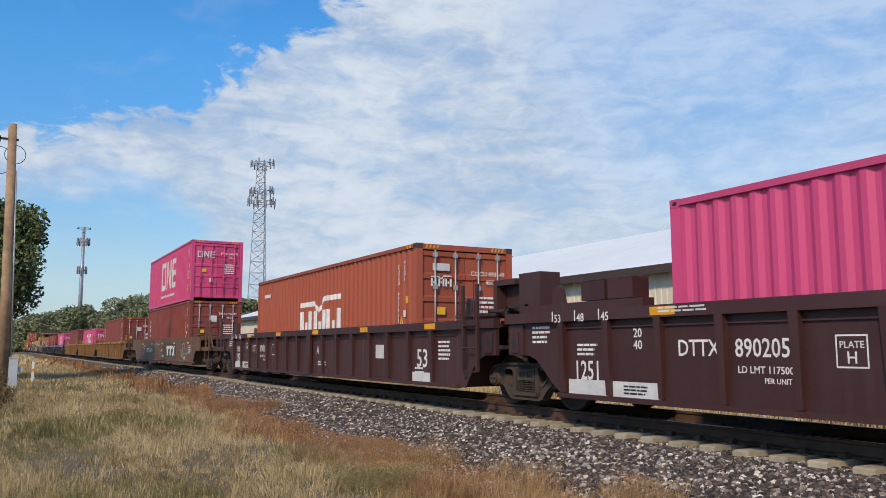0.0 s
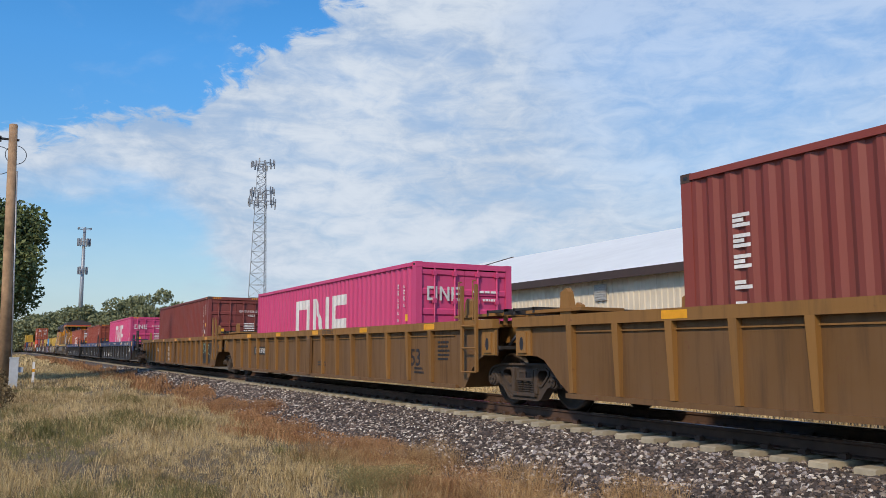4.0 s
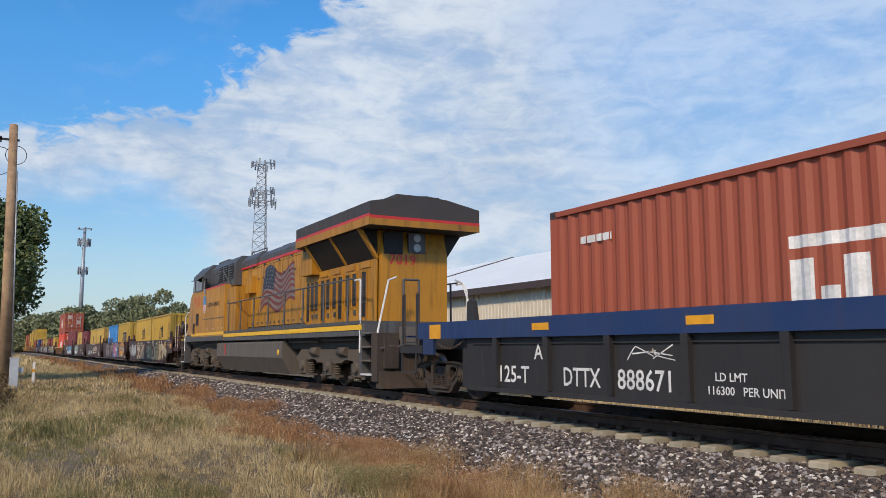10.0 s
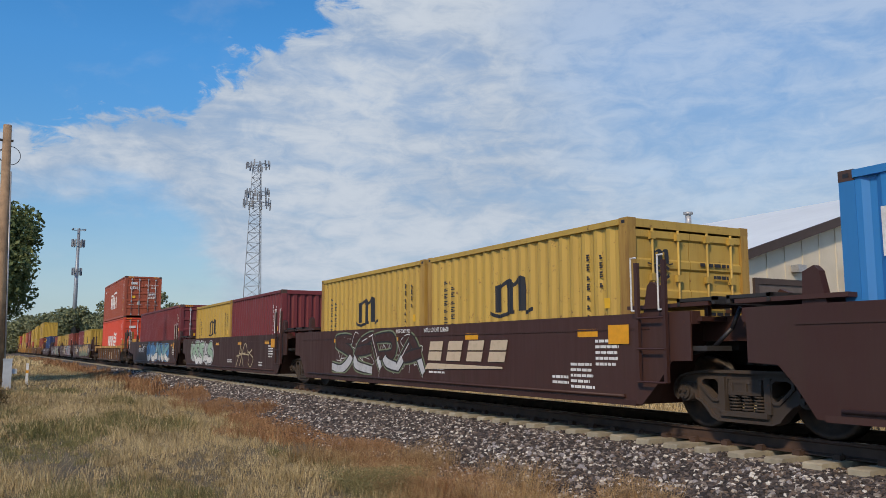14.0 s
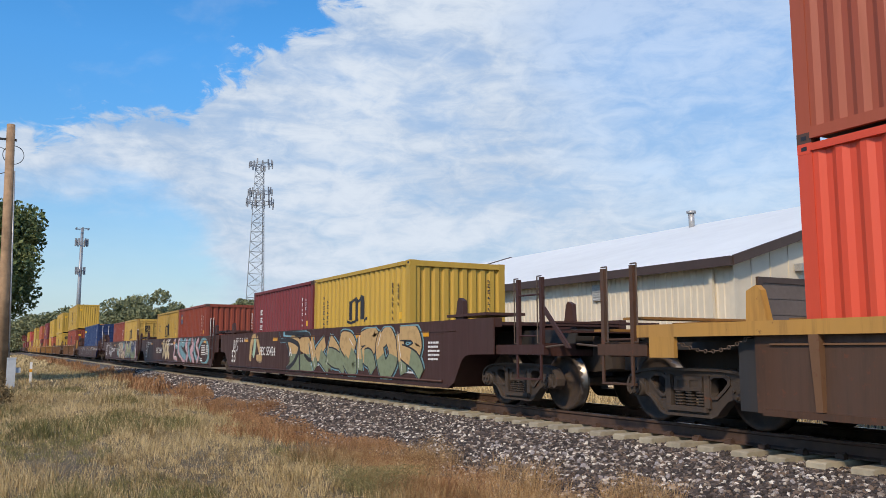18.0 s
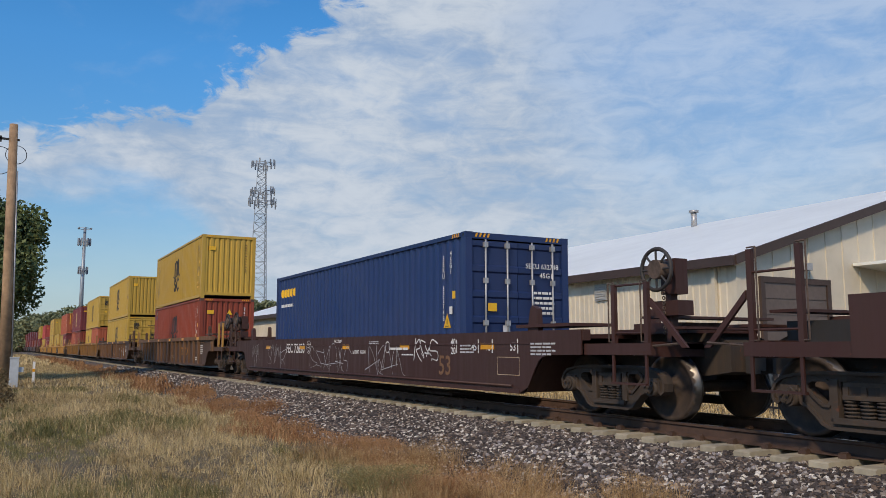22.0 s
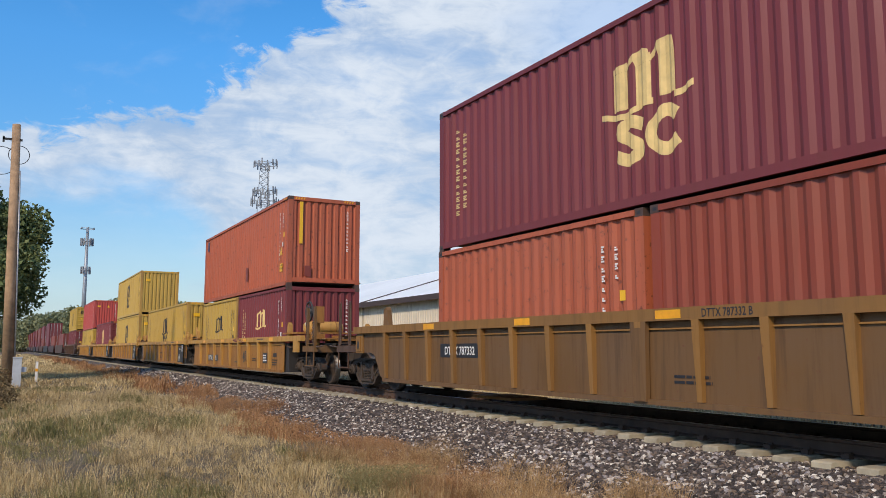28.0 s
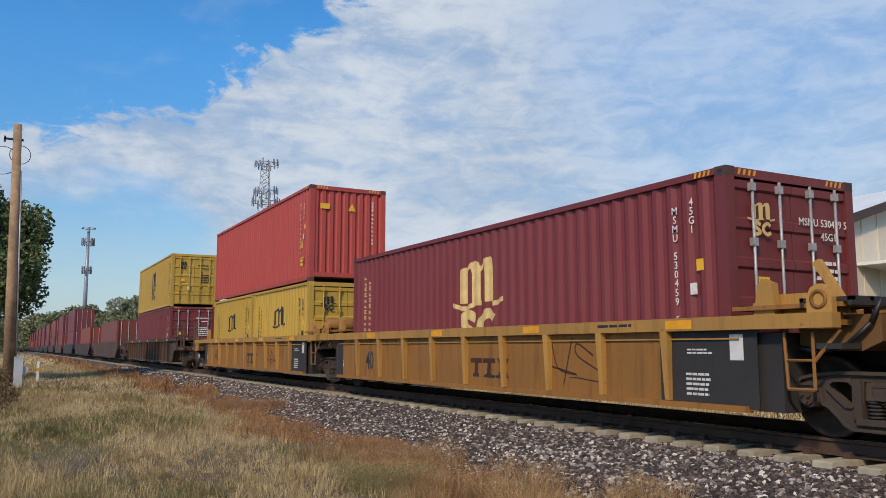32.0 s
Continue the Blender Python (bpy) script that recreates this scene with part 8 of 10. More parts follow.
    part("fuel_tank", soften(hull(B(), [(-1.38, 1.24), (-1.45, 1.17), (-1.45, 0.72), (-1.15, 0.22), (1.15, 0.22), (1.45, 0.72), (1.45, 1.17), (1.38, 1.24)], -4.3, 4.2), 0.03), TANK_GREY, c, "dusty grey fuel tank")
    part("fuel_gauge", box(B(), -2.95, -2.87, -1.47, -1.45, 0.78, 1.18), CRIMSON, c, "red fuel gauge plate")
    part("filler_cap", rod(B(), (3.85, -1.47, 0.88), (3.85, -1.44, 0.88), 0.09, 12), GOLD, c, "yellow filler cap")
    part("air_tank", rod(B(), (-3.0, -1.25, 1.36), (2.0, -1.25, 1.36), 0.12, 12), BLACK_STEEL, c)
    loco_truck(c, 7.65)
    loco_truck(c, -7.75)
    for e in (1, -1):
        t = pose(0 if e > 0 else -0.22, 0, 0, 0, 0, 0 if e > 0 else 180)
        ends = {"end_plate": soften(box(B(), 11.0, 11.35, -1.45, 1.45, 0.25, 1.35), 0.03), "end_deck": soften(box(B(), 10.3, 11.35, -1.0, 1.0, 1.35, 1.6), 0.02), "coupler": coupler_mesh()}
        for k, bm in ends.items():
            part(k, bm, {"end_plate": TRUCK, "end_deck": LOCO_GREY, "coupler": BLACK_STEEL}[k], c).matrix_basis = t if k != "coupler" else t @ pose(11.75, 0, 0)
        for side in (-1, 1):
            st = part("step_well", soften(box(B(), 10.35, 10.5, side * 1.47, side * 1.2, 0.35, 1.6), 0.02), LOCO_GREY, c)
            st.matrix_basis = t
            for k in range(4):
                part("tread", soften(box(B(), 10.5, 11.05, side * 1.5, side * 1.15, 0.38 + k * 0.32, 0.42 + k * 0.32), 0.01), TANK_GREY if k else DULL_GREY, st)
            part("hand_rail", bent(B(), [(10.38, side * 1.47, 0.9), (10.38, side * 1.47, 2.45), (10.25, side * 1.42, 2.65), (9.9, side * 1.42, 2.65)], 0.024), WHITE, c, "white hand rail").matrix_basis = t
            part("hand_rail", bent(B(), [(11.2, side * 1.4, 0.95), (11.15, side * 1.35, 1.4), (10.95, side * 1.0, 2.6), (10.95, side * 0.8, 2.68)], 0.024), WHITE, c, "white hand rail").matrix_basis = t
        part("drop_plate", soften(box(B(), 11.3, 11.5, -0.9, -0.45, 0.95, 1.5), 0.02), TANK_GREY, c).matrix_basis = t
        part("uncoupling_lever", bent(B(), [(11.4, -1.4, 1.0), (11.45, -0.6, 1.1), (11.5, -0.2, 0.95)], 0.02), LOCO_GREY, c).matrix_basis = t
        part("hose_rack", soften(box(B(), 11.34, 11.44, -1.3, -0.95, 0.55, 1.25), 0.02), TRUCK, c).matrix_basis = t
        part("plow", soften(prism(B(), [(11.2, 0.1), (11.45, 0.1), (11.38, 0.5), (11.2, 0.5)], -1.4, 1.4), 0.02), TRUCK, c).matrix_basis = t
        part("end_rail", bent(B(), [(11.25, -0.75, 1.6), (11.25, -0.75, 2.6), (11.25, -0.35, 2.6), (11.25, -0.35, 1.6)], 0.03), LOCO_GREY, c).matrix_basis = t
        part("brake_hoses", bent(bent(B(), [(11.35, 0.4, 0.9), (11.6, 0.45, 0.5), (11.8, 0.4, 0.45)], 0.03), [(11.35, -0.4, 0.9), (11.6, -0.45, 0.55), (11.8, -0.4, 0.5)], 0.03), BLACK, c).matrix_basis = t
    for side in (-1, 1):
        part("hand_rail", bent(B(), [(-2.6, side * 1.45, 2.7), (9.9, side * 1.45, 2.7)], 0.022), LOCO_GREY, c)
        for k in range(8):
            part("rail_post", bent(B(), [(-2.5 + k * 1.72, side * 1.46, 1.6), (-2.5 + k * 1.72, side * 1.45, 2.72)], 0.028), LOCO_GREY, c)
    part("grab_rail", bent(B(), [(-6.6, -1.52, 3.5), (-6.6, -1.5, 3.95), (-3.4, -1.5, 4.0), (-2.7, -1.3, 3.3), (-2.7, -1.47, 2.7)], 0.022), LOCO_GREY, c)
    return c


locomotive(-196.8)

# brown five-unit car, much sprayed
SINK["z"] = 0.27
five = []
for k, s in enumerate((-218.72, -234.55, -250.35, -266.1, -281.8)):
    c = well_car("brown smooth-sided articulated well car unit covered in graffiti", CAR_BROWN, s, 40, "coupler" if k == 0 else "joint", "coupler" if k == 4 else "joint", ribs=False, top=1.47, group=UNITS, stand=k == 0)
    marks(c, FLAT_Y, 1.47, 40)
    decal("amber_plate", 0.42, 0.26, c, REFLECT, on_side(6.2, FLAT_Y - 0.012, 1.2))
    five.append(c)
c = five[0]
bubble(c, [(-5.8, 0.93, 0.33, 0.38), (-5.1, 0.9, 0.2, 0.38), (-4.5, 0.93, 0.34, 0.36)], SPRAY["silver"])
scrawl(c, -6.6, 0.9, 0.6, 0.6, DULL_GREY, 101, strokes=8, thick=0.03)
pale = SPRAY["chalk"]
strokes(c, [([(-3.0, 1.25), (-3.35, 1.3), (-3.6, 1.1), (-3.1, 0.8), (-3.2, 0.5), (-3.7, 0.5)], 0.26, pale), ([(-2.3, 1.3), (-2.75, 1.1), (-2.75, 0.6), (-2.3, 0.46)], 0.24, pale), ([(-2.7, 0.9), (-2.4, 0.92)], 0.2, pale),
            ([(-2.05, 0.46), (-2.0, 1.2), (-1.6, 1.25), (-1.65, 0.9), (-1.95, 0.85)], 0.24, pale), ([(-1.8, 0.85), (-1.55, 0.44)], 0.24, pale), ([(-1.05, 1.25), (-1.3, 0.9), (-1.1, 0.46), (-0.85, 0.8), (-1.0, 1.25)], 0.26, pale)], width=0.025, z0=0.34, z1=1.4, glint=False)
stencil(c, "238717", 0.2, -3.0, 1.03, y=FLAT_Y - 0.012)
stencil(c, "A", 0.2, -1.35, 1.02, y=FLAT_Y - 0.012)
stencil(c, "WELL LD LMT 124,800", 0.085, 0.85, 1.37, y=FLAT_Y, squeeze=0.85)
shaped(("plate_h",), "notice_frame", None, WHITE, c, on_side(0.15, FLAT_Y, 0.98))
bm, bd, be = B(), B(), B()
flat(bd, blob(random.Random(1), 0.75, 0.8, 0.45, 0.48, 24, 0.1), 0.001)
flat(bd, blob(random.Random(2), 1.55, 0.8, 0.42, 0.5, 30, 0.02), 0.002)
flat(bd, blob(random.Random(3), 3.72, 0.86, 0.6, 0.58, 34, 0.02), 0.002)
flat(be, blob(random.Random(2), 1.55, 0.8, 0.46, 0.54, 30, 0.02), 0.0015)
flat(be, blob(random.Random(3), 3.72, 0.86, 0.64, 0.62, 34, 0.02), 0.0015)
for x, z, r in ((1.25, 0.92, 0.12), (2.45, 0.98, 0.16), (3.6, 1.0, 0.16), (3.35, 1.28, 0.1)):
    flat(be, blob(random.Random(7), x, z, r, r * 1.1, 18, 0.08), 0.0052)
sprayed(c, -1.4845, [("spray_outline", be, CAR_GREY, "dark sprayed rims and counters"), ("spray_fill", bd, SPRAY["olive"], "olive sprayed discs")])
strokes(c, [([(1.95, 1.4), (2.5, 1.35), (2.6, 1.1), (2.2, 0.75), (2.1, 0.42)], 0.34, pale), ([(2.2, 0.5), (2.8, 0.4), (3.05, 0.8), (2.7, 1.1)], 0.32, pale), ([(4.35, 1.42), (4.7, 0.9), (4.95, 0.42)], 0.42, pale), ([(5.3, 1.4), (4.8, 0.9), (4.45, 0.4)], 0.4, pale),
            ([(5.1, 1.2), (5.6, 0.95), (5.5, 0.5)], 0.42, SPRAY["cream"]), ([(5.6, 1.05), (6.3, 0.85), (6.7, 0.75)], 0.45, SPRAY["cream"])], rim=CAR_GREY, width=0.03, z0=0.32, z1=1.44, level=3)
for k, (text, x, z) in enumerate((("you live in", 3.6, 1.3), ("harbor", 3.5, 1.08), ("city", 3.62, 0.85), ("CA.", 3.55, 0.58))):
    stencil(c, text, 0.11, x, z, SPRAY["silver"], FLAT_Y - 0.018)
scrawl(c, 1.1, 0.95, 0.8, 0.35, SPRAY["silver"], 104, y=-1.502, strokes=9, thick=0.013)
scrawl(c, 5.2, 0.85, 1.4, 0.7, SPRAY["sand"], 105, y=-1.503, strokes=16, thick=0.012)
scrawl(c, 2.5, 0.6, 0.9, 0.3, BLACK, 106, y=-1.503, strokes=6, thick=0.012)
shaped(("frame_sign",), "notice_frame", lambda: frame_shape(bmesh.new(), 0.46, 0.27, 0.02), WHITE, c, on_side(7.13, FLAT_Y - 0.002, 1.3))
decal("amber_plate", 0.46, 0.2, c, REFLECT, on_side(7.73, FLAT_Y - 0.002, 1.16))
bars(c, 6.3, FLAT_Y - 0.002, 1.3, 0.5, 0.26, 3, WHITE)
c = five[1]
tall = B()
for x, z0_, z1_, w in ((-4.7, 0.4, 1.4, 0.09), (-4.35, 0.5, 0.95, 0.12), (-3.95, 0.42, 1.4, 0.08), (-3.55, 0.5, 1.3, 0.06), (-3.2, 0.45, 1.0, 0.13), (-2.1, 0.42, 0.85, 0.14)):
    ribbon(tall, [(x - 0.1, z1_), (x + 0.05, (z0_ + z1_) / 2), (x + 0.1, z0_)], w, 0.0)
for x, r in ((-4.5, 0.3), (-3.1, 0.36), (-2.4, 0.33)):
    ribbon(tall, [(x - r, 1.0), (x - 0.1, 1.35), (x + r * 0.7, 0.95), (x + r, 0.5)], 0.035, 0.001)
sprayed(c, -1.4845, [("spray_fill", tall, SPRAY["silver"], "white sprayed tall strokes")])
scrawl(c, -1.2, 1.0, 1.4, 0.6, DULL_GREY, 111, strokes=18, thick=0.014)
stencil(c, "BNSF 238717 B", 0.075, -0.9, 1.39, y=FLAT_Y, squeeze=0.9)
# sprayed pink creature with white eyes on a blue ground
back, pink_, dark, white_, blue_ = B(), B(), B(), B(), B()
for x, z, a, b in ((-0.1, 0.55, 0.35, 0.22), (1.0, 0.5, 0.9, 0.18), (2.35, 0.85, 0.5, 0.56), (1.9, 1.25, 0.7, 0.18)):
    flat(back, blob(random.Random(int(x * 9) + 40), x, z, a, b, 24, 0.1), 0.0002 * a)
for k, (x, z, a, b) in enumerate(((0.1, 1.0, 0.5, 0.36), (0.75, 0.95, 0.5, 0.42), (1.55, 0.95, 0.62, 0.46), (0.55, 0.5, 0.2, 0.16), (1.3, 0.55, 0.3, 0.18))):
    flat(dark, blob(random.Random(k), x, z, a + 0.035, b + 0.035, 26, 0.05), 0.001 * k + 0.001)
    flat(pink_, blob(random.Random(k), x, z, a, b, 26, 0.05), 0.001 * k + 0.0015)
for z in (0.72, 0.95, 1.2):
    ribbon(dark, [(-0.35, z - 0.04), (0.0, z + 0.05), (0.45, z)], 0.07, 0.0075)
for x in (1.42, 1.85):
    flat(dark, blob(random.Random(5), x, 1.02, 0.2, 0.24, 22, 0.05), 0.0075)
    flat(white_, blob(random.Random(5), x, 1.0, 0.16, 0.18, 22, 0.05), 0.008)
    disc(dark, x + 0.02, 1.1, 0.07, 12, 0.0085)
ribbon(dark, [(1.1, 1.3), (1.5, 1.24), (1.65, 1.15), (1.85, 1.26), (2.2, 1.34)], 0.09, 0.0088)
ribbon(dark, [(1.35, 0.78), (1.8, 0.74), (2.2, 0.72)], 0.03, 0.0088)
for x in (1.62, 1.75):
    flat(white_, [(x - 0.05, 0.74), (x + 0.05, 0.74), (x, 0.62)], 0.009)
rr = random.Random(77)
for k in range(26):
    disc(white_ if k % 3 else blue_, rr.uniform(-0.3, 2.1), rr.uniform(0.55, 1.3), rr.uniform(0.02, 0.05) * (1 if k % 3 else 1.6), 10, 0.0092)
for k in range(7):
    ribbon(dark, [(2.2 + 0.1 * k, 0.45 + 0.1 * (k % 3)), (2.35 + 0.08 * k, 0.7), (2.25 + 0.1 * k, 1.1 + 0.05 * (k % 3))], 0.03, 0.004)
sprayed(c, -1.4845, [("spray_backing", back, SPRAY["blue"], "blue sprayed ground"), ("spray_outline", dark, BLACK, "black sprayed outline"), ("spray_fill", pink_, SPRAY["hot"], "pink sprayed creature"), ("spray_glint", white_, WHITE, "white sprayed eyes and dots"), ("spray_fill", blue_, SPRAY["blue"], "blue sprayed dots")])
decal("notice", 0.42, 0.12, c, CAR_BROWN, on_side(1.05, FLAT_Y - 0.014, 1.36))
stencil(c, "124,600", 0.08, 1.05, 1.36, y=FLAT_Y - 0.017)
# round striped face sprayed in orange
face_, dark, pale_, eyes = B(), B(), B(), B()
FX, FZ = 4.62, 0.93
flat(dark, blob(random.Random(3), FX, FZ - 0.02, 1.4, 0.56, 40, 0.04), 0.0005)
flat(face_, blob(random.Random(3), FX, FZ + 0.05, 1.02, 0.5, 34, 0.02), 0.001)
for side in (-1, 1):
    at = lambda x: FX + side * x
    for j in range(8):                                     # flames of the mane
        z = 0.52 + j * 0.115
        ribbon(face_, [(at(0.72), z), (at(1.05), z - 0.03), (at(1.36 - 0.02 * (j - 4) ** 2), z + 0.06)], 0.07, 0.0015, z1=1.44, taper=0.2)
        ribbon(dark, [(at(0.86), z + 0.07), (at(1.06), z + 0.04), (at(1.34), z + 0.1)], 0.075, 0.002, z1=1.44, taper=0.1)
    hoop(dark, at(0.72), 1.3, 0.17, 0.05, 0, 5.2, 16, 0.0022)
    hoop(dark, at(0.72), 1.3, 0.075, 0.04, 0, math.tau, 10, 0.0022)
    disc(dark, at(0.52), 1.04, 0.36, 24, 0.0025, 0.46)
    disc(pale_, at(0.52), 1.03, 0.31, 24, 0.003, 0.42)
    disc(eyes, at(0.5), 1.04, 0.12, 18, 0.0034, 0.9)
    hoop(dark, at(0.5), 1.04, 0.12, 0.03, 0, math.tau, 16, 0.0038)
    disc(dark, at(0.5), 1.04, 0.055, 12, 0.004)
    for j in range(7):
        a = 3.5 + j * 0.4
        ribbon(dark, [(at(0.52 + 0.35 * math.cos(a)), 1.03 + 0.16 * math.sin(a)), (at(0.52 + 0.42 * math.cos(a)), 1.02 + 0.25 * math.sin(a))], 0.022, 0.003)
    for j in range(9):
        disc(dark, at(0.18 + 0.085 * (j % 4)), 0.74 - 0.055 * (j // 4) - 0.02 * (j % 2), 0.02, 6, 0.003, 1.4)
    ribbon(dark, [(at(0.02), 0.72), (at(0.12), 0.6), (at(0.34), 0.57), (at(0.52), 0.7)], 0.04, 0.0032)
    ribbon(dark, [(at(0.14), 1.12), (at(0.22), 0.96), (at(0.16), 0.84)], 0.03, 0.003)
disc(dark, FX, 1.33, 0.24, 20, 0.0025, 0.5)
disc(pale_, FX, 1.33, 0.19, 20, 0.003, 0.46)
disc(eyes, FX, 1.33, 0.085, 14, 0.0034)
disc(dark, FX, 1.33, 0.04, 10, 0.004)
for j in range(9):
    a = 0.3 + j * 0.32
    ribbon(dark, [(FX + 0.25 * math.cos(a), 1.33 + 0.12 * math.sin(a)), (FX + 0.36 * math.cos(a), 1.33 + 0.19 * math.sin(a))], 0.022, 0.003, z1=1.45)
for j in range(4):
    ribbon(dark, [(FX - 0.14, 1.16 - 0.065 * j), (FX + 0.14, 1.16 - 0.065 * j)], 0.03, 0.003)
flat(dark, [(FX - 0.17, 0.9), (FX + 0.17, 0.9), (FX + 0.07, 0.76), (FX - 0.07, 0.76)], 0.003)
for side in (-1, 1):
    hoop(pale_, FX + side * 0.07, 0.84, 0.05, 0.025, 0.2, 4.4, 10, 0.0034)
for j in range(4):
    hoop(pale_ if j % 2 == 0 else dark, FX, 0.56, 0.28 - 0.065 * j, 0.065, math.pi, math.tau, 14, 0.0034)
for j in range(10):                                        # grey leaves below the mane
    x = FX - 1.5 + j * 0.33
    if abs(x - FX) > 0.42:
        ribbon(pale_, [(x, 0.62 - 0.05 * (j % 2)), (x + 0.08, 0.5), (x + 0.02, 0.38)], 0.022, 0.0034, z0=0.33)
sprayed(c, -1.4845, [("spray_fill", face_, SPRAY["orange"], "orange striped animal face in spray paint"), ("spray_outline", dark, BLACK, "black sprayed stripes and outlines"), ("spray_glint", pale_, SPRAY["cream"], "pale sprayed eyes"), ("spray_fill", eyes, SPRAY["sky"], "pale blue sprayed irises")])
for x, z in ((3.0, 1.2), (3.05, 0.55), (6.65, 0.5)):      # eight-pointed stars
    star = B()
    for k in range(4):
        a = k * math.pi / 4 + 0.1
        ribbon(star, [(x - 0.2 * math.cos(a), z - 0.18 * math.sin(a)), (x + 0.2 * math.cos(a), z + 0.18 * math.sin(a))], 0.022, 0.0005 * k)
    part("spray_star", star, WHITE, c, "white sprayed star").matrix_basis = on_side(0, -1.4865, 0)
stencil(c, "BLACK", 0.15, 6.33, 1.08, y=FLAT_Y - 0.006, squeeze=0.8)
stencil(c, "DAZE", 0.15, 6.38, 0.84, y=FLAT_Y - 0.006, squeeze=0.8)
stencil(c, "125", 0.16, 6.15, 1.36, y=FLAT_Y)
c = five[2]
mural(c, -4.4, 0.5, 0.46, 1.4, [CAR_BROWN, SPRAY["silver"]], 120, letters=4, rim=CAR_GREY, halo=SPRAY["sage"], backing=False, fat=0.2)
scrawl(c, -2.0, 0.9, 4.6, 0.8, DULL_GREY, 121, strokes=30, thick=0.01)
stencil(c, "BNSF 238717 D", 0.08, -0.5, 1.38, y=FLAT_Y - 0.014, squeeze=0.9)
stencil(c, "WELL LD LMT 124,600", 0.085, 0.95, 1.38, y=FLAT_Y - 0.014, squeeze=0.85)
bm = B()
for i in range(4):
    x = 0.62 + i * 0.74
    for z in (0.79, 0.985):
        lift = (z - 0.79) * 0.3
        flat(bm, [(x + lift, z), (x + 0.52 + lift, z), (x + 0.575 + lift, z + 0.17), (x + 0.055 + lift, z + 0.17)])
flat(bm, [(0.5, 0.62), (3.3, 0.68), (3.3, 0.71), (0.62, 0.74)])
part("logo", bm, PALE_LOGO, c, "cream slanted bar logo").matrix_basis = on_side(0, FLAT_Y - 0.016, 0)
bars(c, 5.4, FLAT_Y - 0.003, 0.62, 0.55, 0.4, 5, WHITE)
c = five[3]
mural(c, -5.6, -1.6, 0.4, 1.36, [SPRAY["silver"], SPRAY["mint"], WHITE], 130, letters=5)
scrawl(c, 3.0, 0.8, 2.0, 0.6, SPRAY["cream"], 131, strokes=8)
c = five[4]
stencil(c, "BNSF 238717", 0.26, -3.6, 1.0, y=FLAT_Y, squeeze=0.95)
mural(c, -1.6, 4.8, 0.34, 1.4, [SPRAY["blue"], SPRAY["sky"], WHITE], 140, letters=5)
scrawl(c, -2.4, 1.2, 1.6, 0.3, WHITE, 141, strokes=9, thick=0.012)
for s, front, rear, ia, ra in ((-218.72, YELLOW, YELLOW, "arch", "arch"), (-234.55, YELLOW, SKY_BLUE, "arch", None), (-250.35, YELLOW_OLD, YELLOW_OLD, "arch", "arch"), (-266.1, MAROON, YELLOW_OLD, None, "arch")):
    tone = {YELLOW: "mustard yellow", YELLOW_OLD: "worn mustard yellow", SKY_BLUE: "sky blue", MAROON: "maroon"}
    load("short %s container riding in a brown well car" % tone[front], front, s + 3.1, 20, s == -250.35, tall=False, art=ia, ink=BLACK if front is not MAROON else WHITE)
    cc = load("short %s container riding in a brown well car" % tone[rear], rear, s - (3.36 if s > -240 else 3.1), 20, False, tall=False, art=ra, ink=BLACK if rear is not SKY_BLUE else WHITE)
    if rear is SKY_BLUE:
        decal("notice", 0.75, 0.5, cc, WHITE, on_side(-2.2, -CW - 0.003, 1.9), "white logo panel")
        decal("notice", 2.6, 0.62, cc, CAR_BLUE, on_side(-0.9, -CW - 0.003, 1.25), "dark blue overpainted patch")
load("dark red container in a brown well car", MAROON, -281.8)
# rusty ochre car
SINK["z"] = 0.35
c = well_car("rusty brown well car with a yellow top chord", CAR_TAN, -301.8, 40, "coupler", "coupler", CAR_GOLD, top=1.3, group=UNITS, stand=True, trim=CAR_DUST_LIT, dark_end=CAR_YELLOW, rib_step=1.3)
marks(c, RIB_Y, 1.3, 40)
bm = B()
for x in (-0.62, 0.02):
    rect(bm, x - 0.3, x + 0.3, 0.12, 0.24)
    flat(bm, [(x - 0.1, -0.24), (x + 0.06, -0.24), (x + 0.1, 0.12), (x - 0.06, 0.12)])
    rect(bm, x - 0.16, x + 0.14, -0.24, -0.15, 0.001)
flat(bm, [(0.42, 0.24), (0.62, 0.24), (0.98, -0.24), (0.78, -0.24)])
flat(bm, [(0.8, 0.24), (0.98, 0.24), (0.6, -0.24), (0.42, -0.24)], 0.001)
TT = finish(bm, "logo", BLACK)
SHAPES[("tt",)] = TT
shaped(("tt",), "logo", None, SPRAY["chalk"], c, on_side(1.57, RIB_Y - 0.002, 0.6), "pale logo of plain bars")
scrawl(c, -3.6, 0.75, 1.0, 0.5, SPRAY["sky"], 150, y=RIB_Y - 0.002)
scrawl(c, -2.0, 0.72, 1.4, 0.4, WHITE, 151, y=RIB_Y - 0.002)
scrawl(c, 4.2, 0.85, 1.0, 0.3, SPRAY["silver"], 152, y=RIB_Y - 0.002, thick=0.012)
load("bright red container with a white logo, under another", RED, -301.8, art="stripe", ident=("HMMU 626519", "45G1"))
load("orange-brown container with a white logo, stacked on top", HMM_BROWN, -301.8, level=1, art="wave", ident=("KOCU 418401", "45G1"))
